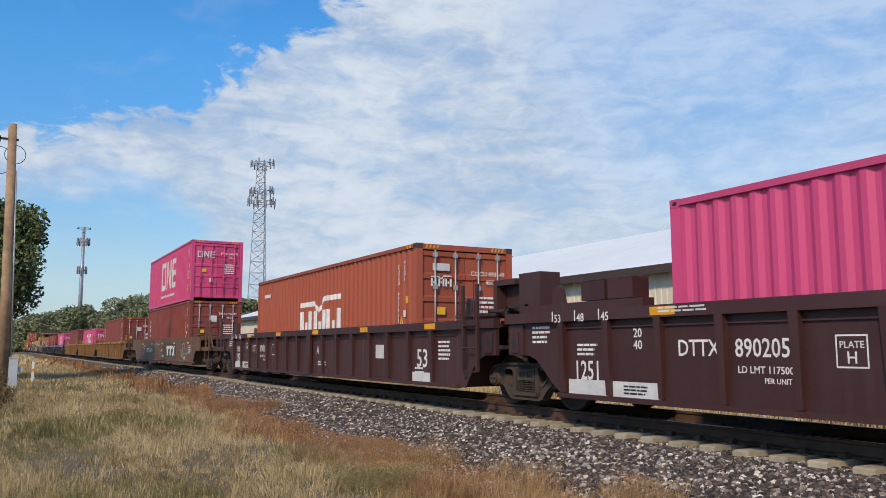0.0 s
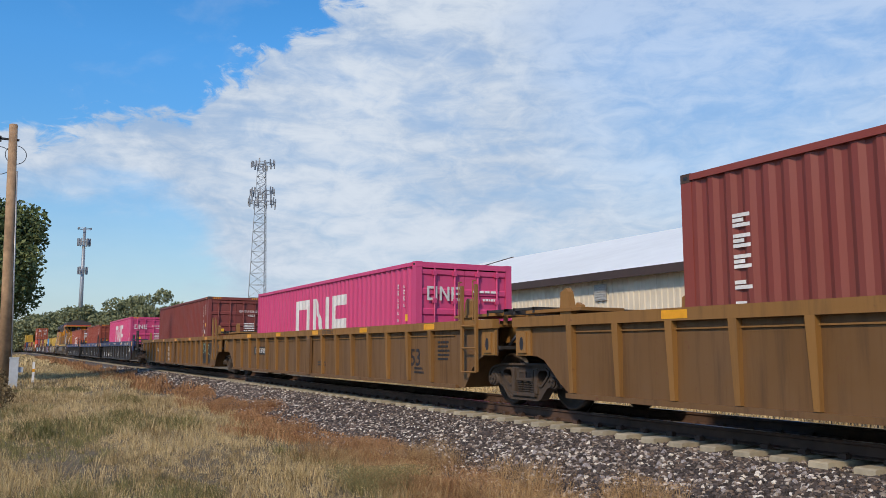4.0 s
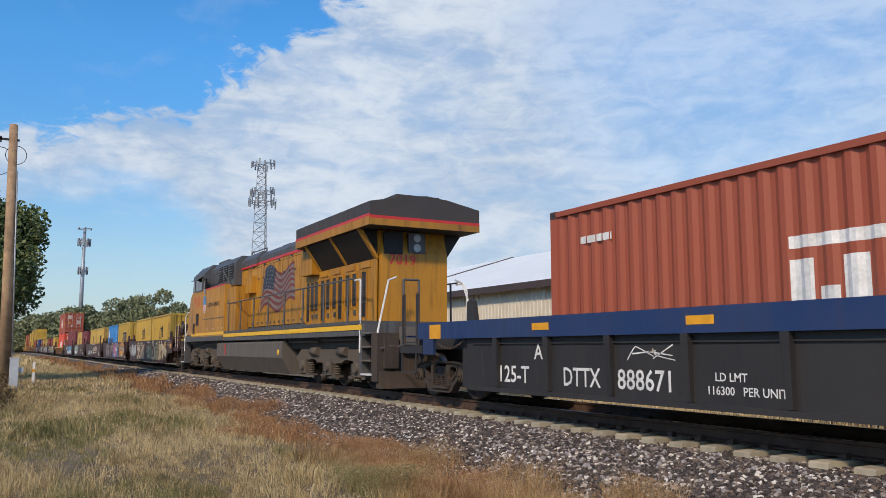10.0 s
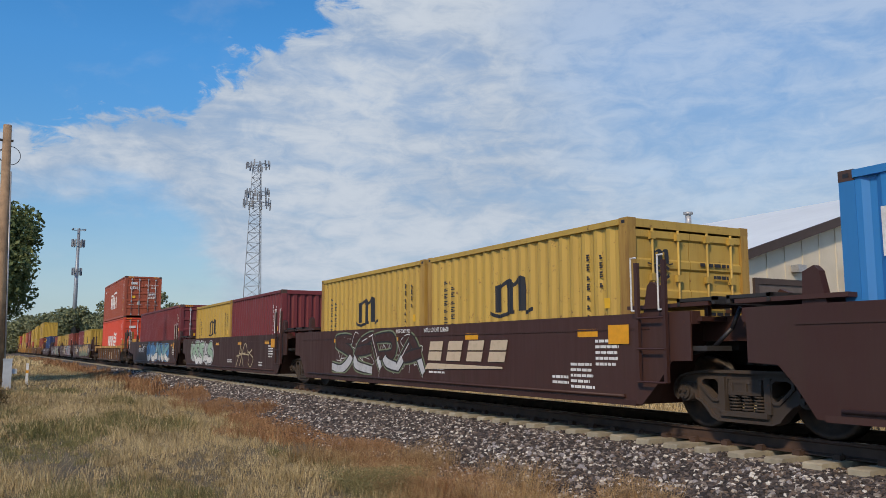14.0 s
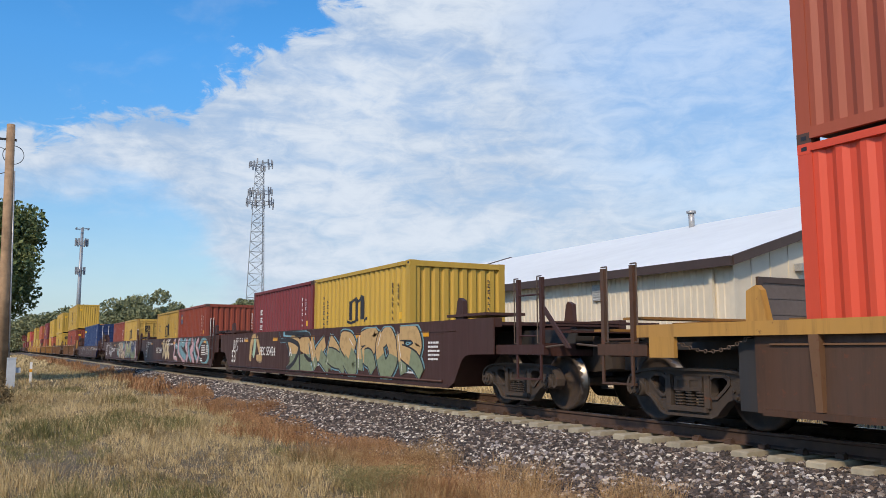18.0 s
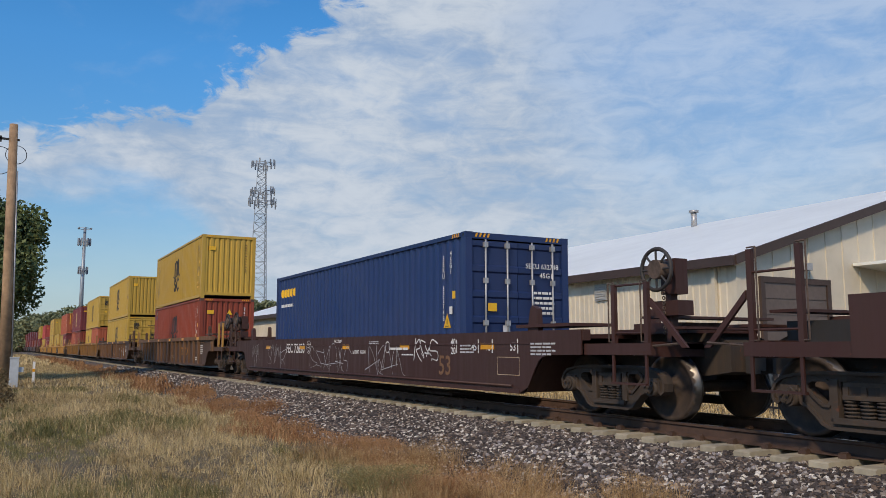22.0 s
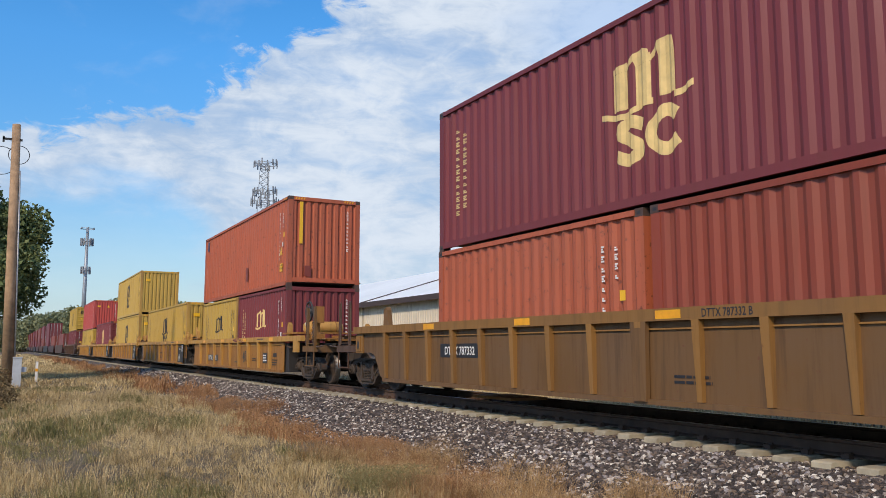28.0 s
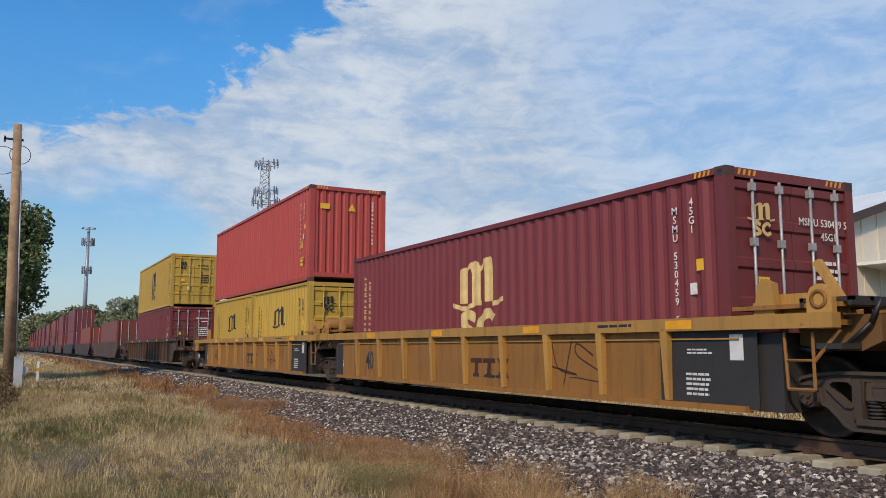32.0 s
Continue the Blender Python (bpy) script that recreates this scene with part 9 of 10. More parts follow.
# brown three-unit car with large pieces
SINK["z"] = 0.33
three = []
for k, s in enumerate((-323.8, -343.5, -363.2)):
    c = well_car("brown smooth-sided articulated well car unit with large graffiti", CAR_BROWN, s, 53, "coupler" if k == 0 else "joint", "coupler" if k == 2 else "joint", ribs=False, top=1.53, group=UNITS)
    marks(c, FLAT_Y, 1.53, 53)
    stencil(c, "FEC 55424", 0.27, -3.42, 0.93, y=FLAT_Y - 0.02)
    stencil(c, "53", 0.42, -7.66, 0.74, y=FLAT_Y)
    stencil(c, "125T   53   48   45   40", 0.14, -6.6, 1.3, y=FLAT_Y, squeeze=0.8)
    scrawl(c, -7.4, 1.15, 0.7, 0.5, WHITE, 160 + k)
    three.append(c)
c = three[0]
top_, mid_, foot_ = B(), B(), B()
for k in range(2):
    x = -1.3 + k * 1.05
    flat(top_, [(x - 0.55, 1.36), (x + 0.5, 1.32), (x + 0.5, 1.5), (x - 0.55, 1.5)], 0.0)
    flat(mid_, blob(random.Random(k + 300), x + 0.5, 1.1, 0.62, 0.28, 20, 0.05), 0.001 + 0.0001 * k)
    flat(foot_, [(x + 0.1, 0.36), (x + 1.16, 0.34), (x + 1.16, 0.84), (x + 0.1, 0.86)], 0.002 + 0.0001 * k)
flat(foot_, [(-1.5, 0.36), (-1.2, 0.36), (-1.2, 0.62), (-1.45, 0.42)], 0.002)
sprayed(c, -1.4845, [("spray_backing", top_, SPRAY["sky"], "pale blue sprayed band"), ("spray_fill", mid_, SPRAY["sand"], "sand-coloured sprayed field"), ("spray_fill", foot_, SPRAY["sage"], "sage green sprayed foot")])
ink = BLACK
strokes(c, [([(-2.28, 1.5), (-2.1, 1.25), (-1.6, 1.24), (-1.3, 0.98), (-1.32, 0.78)], 0.06, ink), ([(-1.6, 1.28), (-0.8, 1.2), (-0.36, 1.02), (-0.8, 0.62), (-1.5, 0.4)], 0.09, ink), ([(-0.36, 1.05), (-0.3, 0.7), (-0.28, 0.4)], 0.05, ink), ([(-1.7, 1.46), (-0.4, 1.42), (0.4, 1.38), (0.62, 1.22)], 0.07, ink),
            ([(0.1, 0.85), (0.42, 0.72), (0.7, 0.7)], 0.06, ink)], halo=SPRAY["aqua"], width=0.03, z0=0.34, z1=1.5, glint=False, level=4)
mural(c, 0.75, 7.2, 0.34, 1.46, [SPRAY["sand"], SPRAY["sage"]], 233, y=-1.4855, letters=6, halo=SPRAY["aqua"], backing=False, fat=0.38)
strokes(c, [([(-4.85, 1.42), (-5.3, 1.2), (-5.45, 0.6)], 0.26, SPRAY["sand"]), ([(-4.9, 1.35), (-4.95, 1.0), (-5.1, 0.75)], 0.26, SPRAY["mint"]), ([(-4.7, 1.38), (-4.4, 1.0), (-4.15, 0.7), (-4.7, 0.72)], 0.22, SPRAY["sand"])], rim=CAR_BROWN, width=0.02, halo=SPRAY["chalk"], glint=False)
stencil(c, "A", 0.24, -1.06, 0.92, y=FLAT_Y - 0.03)
stencil(c, "WELL LD LMT", 0.09, -0.3, 1.36, BLACK, FLAT_Y - 0.03)
c = three[1]
rose, aqua = SPRAY["pink"], SPRAY["aqua"]
strokes(c, [([(1.0, 1.44), (0.62, 1.26), (0.82, 0.98), (0.62, 0.62), (1.5, 0.52)], 0.2, rose), ([(0.9, 1.16), (1.4, 1.1), (1.8, 1.02), (1.4, 0.86)], 0.2, aqua), ([(2.3, 1.45), (1.8, 1.3), (1.75, 0.95), (2.4, 0.72), (3.3, 0.4)], 0.36, rose), ([(3.4, 1.45), (2.85, 1.22), (2.3, 1.32), (2.05, 1.05), (2.8, 0.75), (3.5, 0.6)], 0.32, aqua),
            ([(3.8, 1.44), (3.5, 1.12), (3.95, 0.9), (3.6, 0.45)], 0.34, rose), ([(4.5, 1.42), (4.0, 1.2), (4.2, 0.8), (4.8, 0.5)], 0.3, aqua), ([(4.7, 1.42), (5.1, 1.1), (4.6, 0.9), (5.3, 0.42)], 0.32, rose), ([(5.5, 1.42), (5.3, 0.9), (5.9, 0.5)], 0.22, aqua), ([(6.2, 1.42), (5.7, 1.15), (6.2, 0.8), (5.9, 0.42)], 0.22, rose)], width=0.028, halo=aqua, z0=0.32, z1=1.48)
ring_, hole = B(), B()
flat(ring_, blob(random.Random(12), 7.15, 0.9, 1.0, 0.56, 30, 0.05), 0.0)
flat(hole, blob(random.Random(13), 7.1, 0.86, 0.78, 0.44, 30, 0.04), 0.001)
sprayed(c, -1.4845, [("spray_halo", ring_, SPRAY["teal"], "grey-blue sprayed ring"), ("spray_fill", hole, CAR_BROWN, "brown unpainted middle")])
bars(c, 7.1, FLAT_Y - 0.01, 0.95, 0.75, 0.42, 6, WHITE)
strokes(c, [([(-2.0, 1.36), (-2.4, 1.2), (-2.1, 0.9), (-2.45, 0.6)], 0.3, SPRAY["cream"]), ([(-1.5, 1.36), (-1.8, 0.95), (-1.45, 0.6), (-1.2, 1.0), (-1.5, 1.36)], 0.24, SPRAY["cream"]), ([(-0.9, 1.4), (-1.0, 0.85), (-0.6, 0.6)], 0.3, SPRAY["cream"])], rim=SPRAY["sand"], width=0.02, halo=SPRAY["silver"], glint=False)
stencil(c, "WELL LD LMT  118,700", 0.1, -0.4, 1.22, y=FLAT_Y - 0.02)
stencil(c, "FEC 55424   C", 0.11, -0.6, 1.42, y=FLAT_Y - 0.02)
c = three[2]
cloud = B()
for k in range(7):
    flat(cloud, blob(random.Random(k + 60), -0.75 + k * 0.5, 1.25 - 0.1 * (k % 2) - (0.5 if k in (0, 1) else 0), 0.32, 0.24, 18, 0.1), 0.0001 * k)
sprayed(c, -1.4845, [("spray_backing", cloud, SPRAY["teal"], "teal sprayed clouds")])
cloud = B()
gold_ = SPRAY["chalk"]
strokes(c, [([(0.35, 1.36), (-0.2, 1.25), (-0.15, 0.7), (0.3, 0.44)], 0.24, gold_), ([(-0.1, 0.9), (0.25, 0.95)], 0.16, gold_), ([(0.3, 0.42), (0.6, 1.4)], 0.22, gold_), ([(0.6, 1.4), (0.85, 0.9), (1.1, 0.42)], 0.24, gold_), ([(0.95, 1.38), (1.3, 1.1), (1.0, 0.75), (1.5, 0.42)], 0.26, gold_), ([(1.5, 1.4), (1.35, 1.1)], 0.2, gold_),
            ([(1.65, 1.42), (1.8, 0.8), (2.0, 0.46), (2.75, 0.42)], 0.28, gold_), ([(2.0, 0.6), (2.4, 0.75), (2.75, 0.5)], 0.24, gold_)], width=0.03, rim=CAR_GREY, halo=SPRAY["silver"], z0=0.32, z1=1.46)
for x, z, a, b in ((3.0, 1.0, 0.35, 0.34), (7.75, 0.75, 0.45, 0.3), (7.4, 1.25, 0.5, 0.16)):
    flat(cloud, blob(random.Random(int(x * 10)), x, z, a, b, 20, 0.1), 0.0003)
sprayed(c, -1.4845, [("spray_backing", cloud, SPRAY["pink"], "pink sprayed clouds")])
mural(c, 3.1, 7.6, 0.32, 1.48, [NAVY, SPRAY["moss"], SPRAY["moss"], SPRAY["sage"]], 206, y=-1.4855, letters=5, halo=DULL_GREY, fat=0.34)
stencil(c, "40", 0.17, 5.9, 1.38, y=FLAT_Y - 0.03)
stencil(c, "20", 0.17, 5.9, 1.17, y=FLAT_Y - 0.03)
stencil(c, "45", 0.19, 7.0, 1.36, y=FLAT_Y - 0.03)
mural(c, -5.9, -4.2, 0.45, 1.4, [CAR_BROWN, SPRAY["silver"]], 207, letters=3, halo=SPRAY["silver"], backing=False, fat=0.24)
scrawl(c, -2.2, 1.1, 0.5, 0.45, WHITE, 209, strokes=12, thick=0.014)
stencil(c, "B", 0.24, -1.3, 0.93, y=FLAT_Y)
scrawl(c, -0.9, 1.1, 1.0, 0.5, SPRAY["mint"], 208)
for s, front, rear, ia, ra in ((-323.8, YELLOW, MAROON, "arch", "letters"), (-343.5, RED_BROWN, YELLOW_OLD, None, "arch"), (-363.2, YELLOW_OLD, RED_BROWN, "arch", None)):
    tone = {YELLOW: "mustard yellow", YELLOW_OLD: "worn mustard yellow", RED_BROWN: "faded red-brown", MAROON: "dark red"}
    for paint_, off, art in ((front, 3.1, ia), (rear, -3.1, ra)):
        cc = load("short %s container riding in a brown well car" % tone[paint_], paint_, s + off, 20, s == -363.2 and off > 0, tall=False, art=art, ink=BLACK if paint_ in (YELLOW, YELLOW_OLD) else WHITE)
        if paint_ is RED_BROWN:
            decal("notice", 0.34, 0.46, cc, NAVY, on_side(-2.15, -CW - 0.003, 2.08), "small blue flag sign")
            shaped(("flagsign",), "flag_mark", lambda: flat(bmesh.new(), [(-0.1, -0.06), (0.1, 0.0), (0.12, 0.12), (-0.08, 0.08)]), GOLD, cc, on_side(-2.15, -CW - 0.007, 2.1))
# smooth brown car with a navy container
SINK["z"] = 0.34
c = well_car("brown smooth-sided well car with white graffiti scrawls", CAR_BROWN, -387.35, 53, "coupler", "coupler", ribs=False, top=1.27, stand="rear", post_top=1.88)
stencil(c, "FEC 72628", 0.26, -3.28, 1.0, y=FLAT_Y)
stencil(c, "53", 0.36, 5.75, 0.68, CAR_DUST_LIT, FLAT_Y)
stencil(c, "FEC 72628", 0.08, 0.1, 1.17, y=FLAT_Y)
stencil(c, "LD LMT  166500", 0.08, 1.5, 0.91, y=FLAT_Y)
for x, z, t in ((6.08, 1.11, "40"), (6.08, 0.95, "20"), (6.85, 1.02, "45"), (7.32, 1.02, "48"), (8.11, 1.02, "53")):
    stencil(c, t, 0.13, x, z, y=FLAT_Y)
for x in (6.22, 7.0, 7.47, 8.26):
    decal("white_bar", 0.025, 0.24, c, WHITE, on_side(x, FLAT_Y - 0.002, 1.03))
bars(c, 6.6, FLAT_Y - 0.003, 0.98, 0.5, 0.18, 3, SPRAY["silver"])
bars(c, 8.97, FLAT_Y - 0.003, 0.98, 0.68, 0.22, 4, SPRAY["silver"])
bars(c, 2.45, FLAT_Y - 0.003, 1.12, 0.7, 0.08, 2, SPRAY["silver"])
shaped(("owner_ring",), "round_notice", lambda: hoop(bmesh.new(), 0, 0, 0.13, 0.02), WHITE, c, on_side(3.12, FLAT_Y, 1.02))
bars(c, 3.85, FLAT_Y - 0.003, 0.98, 1.15, 0.1, 1, WHITE)
bars(c, 4.15, FLAT_Y - 0.003, 0.86, 0.6, 0.05, 1, WHITE)
shaped(("old_panel",), "panel_outline", lambda: rect(rect(rect(rect(bmesh.new(), -0.34, 0.34, 0.14, 0.15), -0.34, 0.34, -0.15, -0.14), -0.34, -0.33, -0.14, 0.14), 0.33, 0.34, -0.14, 0.14), SPRAY["chalk"], c, on_side(7.96, FLAT_Y, 0.7))
shaped(("ring_sign",), "round_notice", lambda: hoop(bmesh.new(), 0, 0, 0.18, 0.014), WHITE, c, on_side(-2.1, FLAT_Y, 1.03))
stencil(c, "EXCEEDS", 0.045, -2.1, 1.1, y=FLAT_Y)
stencil(c, "PLATE", 0.05, -2.1, 1.02, y=FLAT_Y)
stencil(c, "H", 0.08, -2.1, 0.92, y=FLAT_Y)
for k, (x, w, z, h) in enumerate(((-7.4, 0.7, 0.85, 0.6), (-5.1, 1.8, 0.78, 0.6), (-1.0, 2.0, 0.68, 0.72), (0.5, 0.8, 0.68, 0.75), (2.95, 1.8, 0.7, 0.75))):
    scrawl(c, x, z, w, h, SPRAY["silver"], 220 + k, strokes=12, thick=0.008)
scrawl(c, 4.95, 0.95, 0.95, 0.4, WHITE, 226, strokes=12, thick=0.014)
load("navy blue container with a yellow logo", NAVY, -387.35, art="round", ident=("SEKU 632748", "45G1"))
# rusty ribbed car with a yellow container on a red one
SINK["z"] = 0.35
c = well_car("rusty brown ribbed well car with tall yellow grab irons", CAR_TAN, -411.1, 53, "coupler", "coupler", CAR_DUST_LIT, top=1.5, stand=True, trim=CAR_DUST_LIT, post_top=1.98, post_paint=CAR_GOLD)
marks(c, RIB_Y, 1.5, 53)
bars(c, -5.1, RIB_Y - 0.003, 0.94, 1.2, 0.14, 1, CAR_DUST_LIT)
stencil(c, "DTTX 655585", 0.1, 0.95, 1.42, BLACK, CHORD_Y, 0.85)
shaped(("tt",), "logo", None, CAR_AMBER, c, on_side(4.1, RIB_Y - 0.002, 0.88) @ Matrix.Diagonal((0.94, 0.72, 1, 1)), "faded logo of plain bars")
cc = load("faded red container with a black logo, under a yellow one", RED_BROWN, -411.1, doors=False, art="arch", ident=("FFAU 223238", "45G1"))
decal("notice", 0.3, 0.46, cc, NAVY, on_side(-5.4, -CW - 0.003, 2.5), "small blue flag sign")
shaped(("flagsign",), "flag_mark", None, GOLD, cc, on_side(-5.4, -CW - 0.007, 2.54))
load("mustard yellow container with a black logo, stacked on top", YELLOW, -411.1, doors=False, level=1, art="arch", ink=BLACK)
# brown and ochre three-unit car
for k, s in enumerate((-435.15, -455.05, -475.0)):
    c = well_car("weathered brown and ochre articulated well car unit with posts", CAR_TAN if k == 0 else CAR_OCHRE, s, 53, "coupler" if k == 0 else "joint", "coupler" if k == 2 else "joint", CAR_YELLOW if k else None, group=UNITS, trim=CAR_YELLOW if k else CAR_DUST_LIT)
    marks(c, RIB_Y, 1.5, 53, tone=BLACK if k else WHITE)
    decal("number_board", 1.5, 0.26, c, BLACK, on_side(4.45 if k == 0 else -4.9, RIB_Y, 0.95))
    stencil(c, "DTTX 787332", 0.15, 4.45 if k == 0 else -4.9, 0.95, y=RIB_Y - 0.004, squeeze=0.9)
    stencil(c, "53", 0.34, 6.52, 0.82, WHITE if k == 0 else BLACK)
    stencil(c, "20", 0.13, 5.5, 1.05, y=RIB_Y)
    stencil(c, "40", 0.13, 5.5, 0.86, y=RIB_Y)
    stencil(c, "DTTX 787332 " + "ACB"[k], 0.1, 1.62, 1.42, BLACK, CHORD_Y, 0.8)
    if k == 2:
        decal("dark_panel", 1.35, 0.85, c, BLACK, on_side(7.1, RIB_Y + 0.001, 0.82), "black repainted panel")
load("mustard yellow container with a black logo", YELLOW, -435.15, art="arch", ink=BLACK)
load("mustard yellow container with a black logo, stacked on top", YELLOW, -435.15, doors=False, level=1, art="arch", ink=BLACK)
load("short orange container under a yellow one", ORANGE, -455.05 + 3.1, 20, False, tall=False)
load("short mustard container under a longer one", YELLOW, -455.05 - 3.1, 20, False, tall=False, art="arch", ink=BLACK)
load("mustard yellow container stacked on short ones", YELLOW, -455.05, level=1, below=2.591, art="arch", ink=BLACK)
load("short faded orange-brown container under a maroon one", RED_BROWN, -475.0 + 3.1, 20, False, tall=False)
load("short orange container under a maroon one", ORANGE, -475.0 - 3.1, 20, False, tall=False)
load("maroon container with a pale yellow logo, stacked on top", MAROON, -475.0, doors=False, level=1, below=2.591, art="arch_pale")
# yellow five-unit car
for k, s in enumerate((-497.4, -513.3, -529.4, -545.5, -561.2)):
    c = well_car("yellow articulated well car unit with slanted posts", CAR_AMBER, s, 40, "coupler" if k == 0 else "joint", "coupler" if k == 4 else "joint", CAR_GOLD, top=1.36, group=UNITS, stand=k == 0, rib_step=1.55, trim=CAR_GOLD, dark_end=CAR_AMBER, tanks=k % 2 == 0)
    bars(c, 1.0, RIB_Y - 0.003, 0.5, 0.7, 0.08, 1, BLACK)
    stencil(c, "40", 0.42, 1.98 if k == 0 else -4.5, 0.72, BLACK, squeeze=0.75)
    if k == 0:
        decal("number_board", 2.0, 0.24, c, BLACK, on_side(-3.0, RIB_Y, 0.62))
        stencil(c, "DTTX 748275", 0.17, -3.0, 0.62, y=RIB_Y - 0.004)
        decal("notice", 0.5, 0.34, c, BLACK, on_side(4.6, RIB_Y - 0.002, 0.68), "small black notice board")
        bars(c, 4.6, RIB_Y - 0.006, 0.68, 0.4, 0.24, 3, WHITE)
        bars(c, 3.3, RIB_Y - 0.003, 0.62, 0.5, 0.12, 2, BLACK)
        decal("notice", 0.36, 0.12, c, CAR_GREY, on_side(5.7, RIB_Y - 0.002, 0.78))
        bars(c, 5.7, RIB_Y - 0.003, 0.55, 0.55, 0.22, 3, BLACK)
        scrawl(c, 1.6, 1.27, 1.6, 0.12, MAROON, 240, y=CHORD_Y, strokes=8)
    else:
        shaped(("tt",), "logo", None, CAR_BROWN, c, on_side(0.81, RIB_Y - 0.002, 0.65) @ Matrix.Diagonal((0.68, 0.68, 1, 1)), "dark logo of plain bars")
        scrawl(c, 3.3, 0.75, 1.1, 0.6, CAR_BROWN, 241 + k, y=RIB_Y - 0.002, strokes=7, thick=0.014)
        decal("dark_panel", 1.56, 0.9, c, CAR_GREY, on_side(5.87, RIB_Y, 0.75), "dark grey repainted end panel")
        decal("dark_panel", 0.4, 0.88, c, CAR_GREY, on_side(-6.4, RIB_Y, 0.75), "dark grey repainted end panel")
        bars(c, 5.75, RIB_Y - 0.005, 0.55, 0.42, 0.3, 5, DULL_GREY)
        bars(c, 5.78, RIB_Y - 0.005, 0.95, 0.42, 0.08, 2, DULL_GREY)
        decal("notice", 0.2, 0.3, c, DULL_GREY, on_side(6.35, RIB_Y - 0.003, 1.0))
        stencil(c, "125", 0.15, -6.3, 0.62, WHITE)
    bars(c, 4.4, CHORD_Y, 1.29, 0.9, 0.07, 1, BLACK)
load("short maroon container with a pale yellow logo", MAROON, -497.4 + 3.1, 20, False, tall=False, art="arch_pale", ident=("MEDU 257787", "22G1"))
load("short mustard container with a black logo", YELLOW_OLD, -497.4 - 3.1, 20, False, tall=False, art="arch", ink=BLACK)
cc = load("faded orange container with dark scuffs, stacked on top", ORANGE, -497.4, doors=False, level=1, below=2.591)
decal("notice", 0.26, 0.4, cc, NAVY, on_side(-5.4, -CW - 0.003, 2.5), "small blue sign")
decal("scuff", 0.3, 0.5, cc, BROWN, on_side(1.2, -CW - 0.002, 0.75), "dark scuffed patch")
decal("scuff", 0.22, 0.35, cc, BROWN, on_end(6.098, -0.55, 0.5), "dark scuffed patch")
shaped(("ybar",), "yellow_stripe", lambda: plate(0.11, 1.35), GOLD, cc, on_end(6.099, -0.8, 2.05), "vertical yellow stripe with writing")
load("mustard container with rusty corner posts and a black logo", YELLOW_OLD, -513.3, doors=False, art="arch", ink=BLACK)
load("mustard container with a black logo and scuffs", YELLOW_OLD, -529.4, doors=False, art="arch", ink=BLACK, ident=("MEDU 456824", "45G1"))
load("mustard container with a black logo, stacked on top", YELLOW_OLD, -529.4, doors=False, level=1, art="arch", ink=BLACK, ident=("MEDU 878862", "45G1"))
load("maroon container with a pale yellow logo", MAROON, -545.5, art="arch_pale", ident=("MSMU 530459 5", "45G1"))
load("short mustard container under a red one", YELLOW, -561.2 + 3.1, 20, True, tall=False, art="arch", ink=BLACK)
load("short mustard container under a red one", YELLOW, -561.2 - 3.1, 20, False, tall=False, art="arch", ink=BLACK)
load("faded red container stacked on short yellow ones", FADED_RED, -561.2, doors=False, level=1, below=2.591)
well_car("rusty brown well car far down the train", CAR_TAN, -584.1, 53, "coupler", "coupler")
load("dark red container with white lettering", MAROON, -584.1)
load("mustard yellow container stacked on a dark red one", YELLOW, -584.1, level=1, art="arch", ink=BLACK)


# the far end of the train
def far_box(label, paint_, s, level=0, tall=True):
    H = 2.896 if tall else 2.591
    c = thing("shipping_container", label, "container", LOADS)
    c["s"], c["z"] = s, 0.35 + level * 2.896
    shaped(("farbox", H), "shell", lambda: soften(box(bmesh.new(), -6.0, 6.0, -1.19, 1.19, 0.02, H - 0.02), 0.02), paint_, c)
    for e in (-1, 1):
        for y in (-1.14, 1.14):
            shaped(("farpost", H), "corner_post", lambda: soften(box(bmesh.new(), -0.09, 0.09, -0.08, 0.08, 0, H), 0.01), paint_, c, pose(e * 6.0, y, 0))
    for y in (-0.3, 0.3, -0.85, 0.85):
        shaped(("farlock", H), "locking_bar", lambda: rod(bmesh.new(), (0, 0, 0.1), (0, 0, H - 0.1), 0.03, 6), ROD, c, pose(6.03, y, 0))


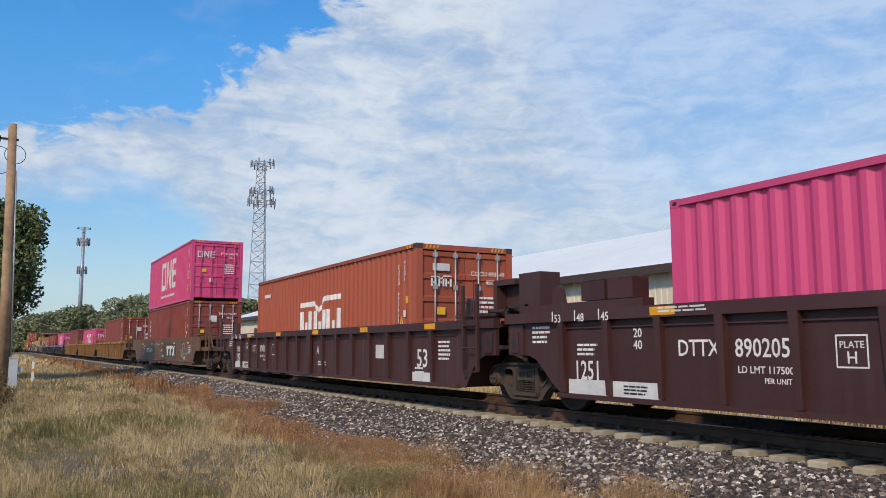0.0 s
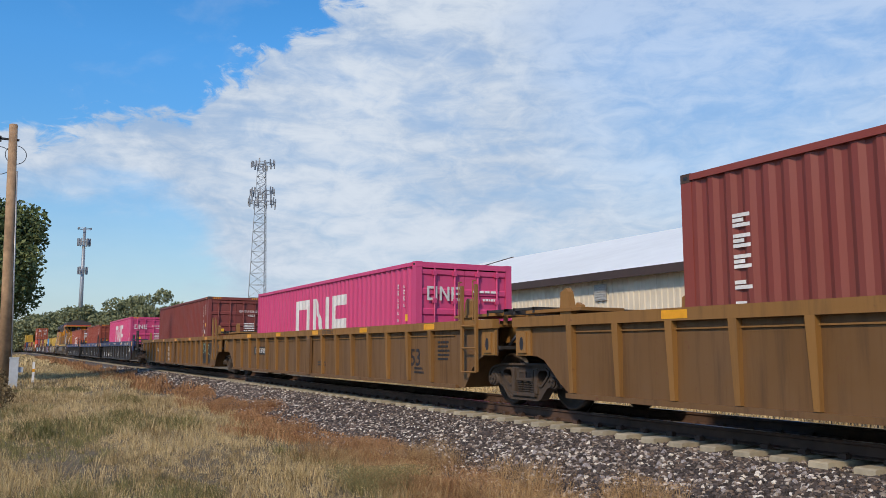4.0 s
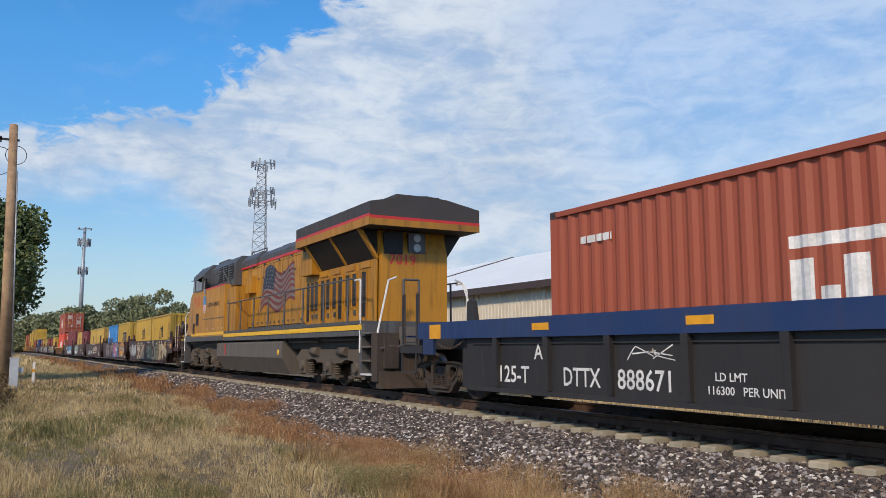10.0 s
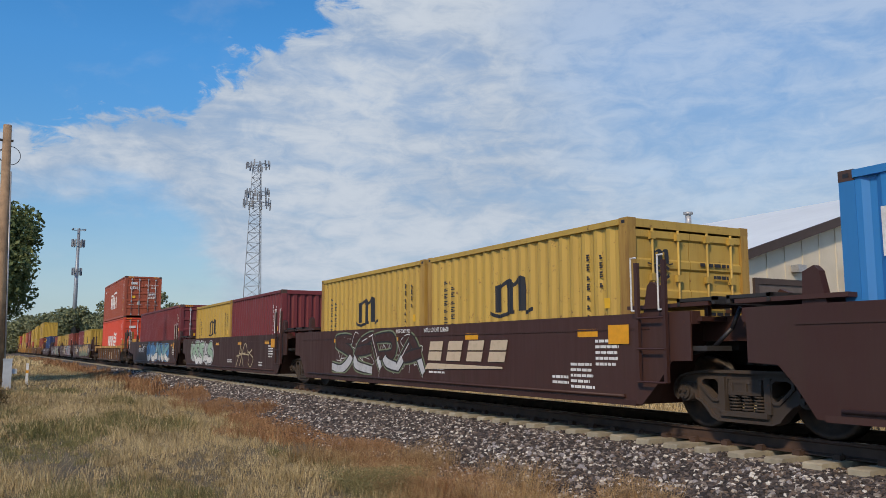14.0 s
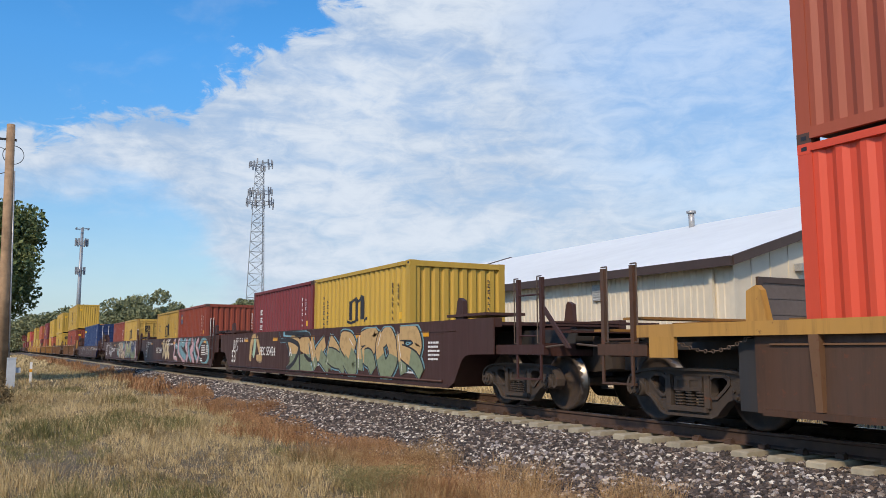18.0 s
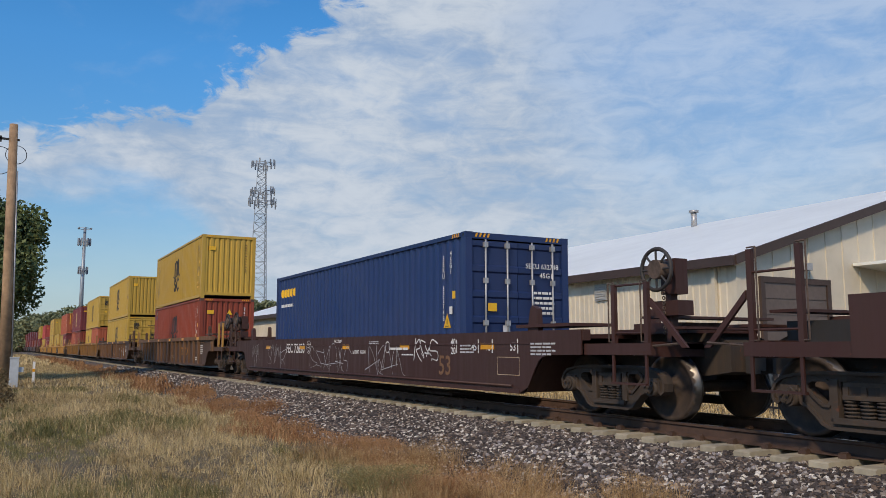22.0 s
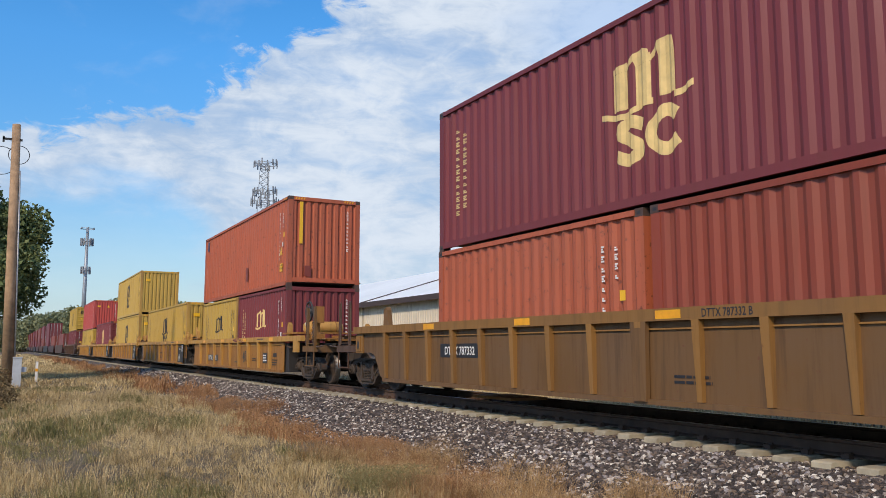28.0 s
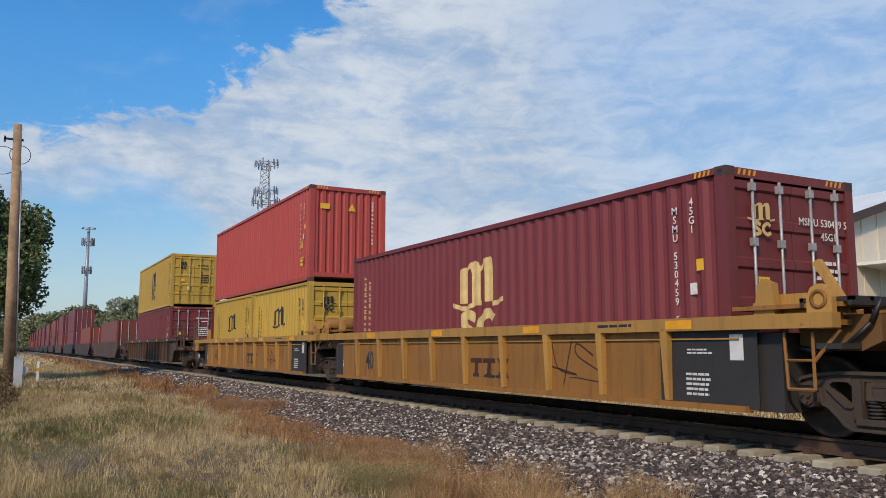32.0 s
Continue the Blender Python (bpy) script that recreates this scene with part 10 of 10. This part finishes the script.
def far_car(label, body, s):
    c = thing("well_car", label, "railcar")
    c["s"], c["z"] = s, 0.0
    for y in (-1.45, 1.45):
        shaped(("farside",), "side_sheet", lambda: prism(bmesh.new(), [(-9.5, 1.5), (-9.5, 0.95), (-8.3, 0.28), (8.3, 0.28), (9.5, 0.95), (9.5, 1.5)], -0.05, 0.05), body, c, pose(0, y, 0))
    for e in (-1, 1):
        shaped(("farend",), "end_platform", lambda: box(bmesh.new(), 8.4, 11.6, -1.3, 1.3, 0.95, 1.2), body, c, pose(0, 0, 0, 0, 0, 0 if e > 0 else 180))
        shaped(("farcross",), "cross_bearer", lambda: box(bmesh.new(), 6.0, 8.4, -1.4, 1.4, 0.27, 0.345), BLACK_STEEL, c, pose(0, 0, 0, 0, 0, 0 if e > 0 else 180))
        truck(c, e * 10.05)


FAR = (("red-brown", BROWN, None), ("dark red", RED_BROWN, None), ("maroon", MAROON, MAROON), ("dark red", RED_BROWN, MAROON), ("maroon", MAROON, BROWN), ("maroon", MAROON, BROWN), ("dark red", MAROON, MAROON),
       ("maroon", MAROON, RED_BROWN), ("dark red", RED_BROWN, MAROON), ("maroon", MAROON, MAROON), ("red", RED, MAROON), ("maroon", MAROON, BROWN), ("pink", PINK, None))
for k, (tone, lower, upper) in enumerate(FAR):
    s = -608.1 - 23.6 * k
    far_car("dark well car far down the train", (CAR_TAN, CAR_BROWN, CAR_GREY)[k % 3], s)
    far_box("%s container far down the train" % tone, lower, s)
    if upper:
        far_box("dark container stacked far down the train", upper, s, 1)


# ---- movement ----
def motions():
    times = (0, 4, 8, 10, 12, 14, 16, 18, 20, 24, 28, 32)
    for ob in list(scene.objects):
        if ob.parent is None and "s" in ob:
            s, z = ob["s"], ob["z"]
            walk(ob, [(t, pose(s + run(t), 0, z)) for t in times])
            del ob["s"], ob["z"]
            for k in ("hx", "H"):
                if k in ob:
                    del ob[k]
    # every wheel turns alike
    first = ROLLING[0]
    walk(first, [(k / FPS, pose(0, 0, 0, 0, math.degrees(run(k / FPS) / WHEEL_R), 0)) for k in range(0, 32 * FPS + 1)])
    for w in ROLLING[1:]:
        w.rotation_mode = "QUATERNION"
        data = w.animation_data_create()
        data.action = first.animation_data.action
        data.action_slot = first.animation_data.action_slot


motions()
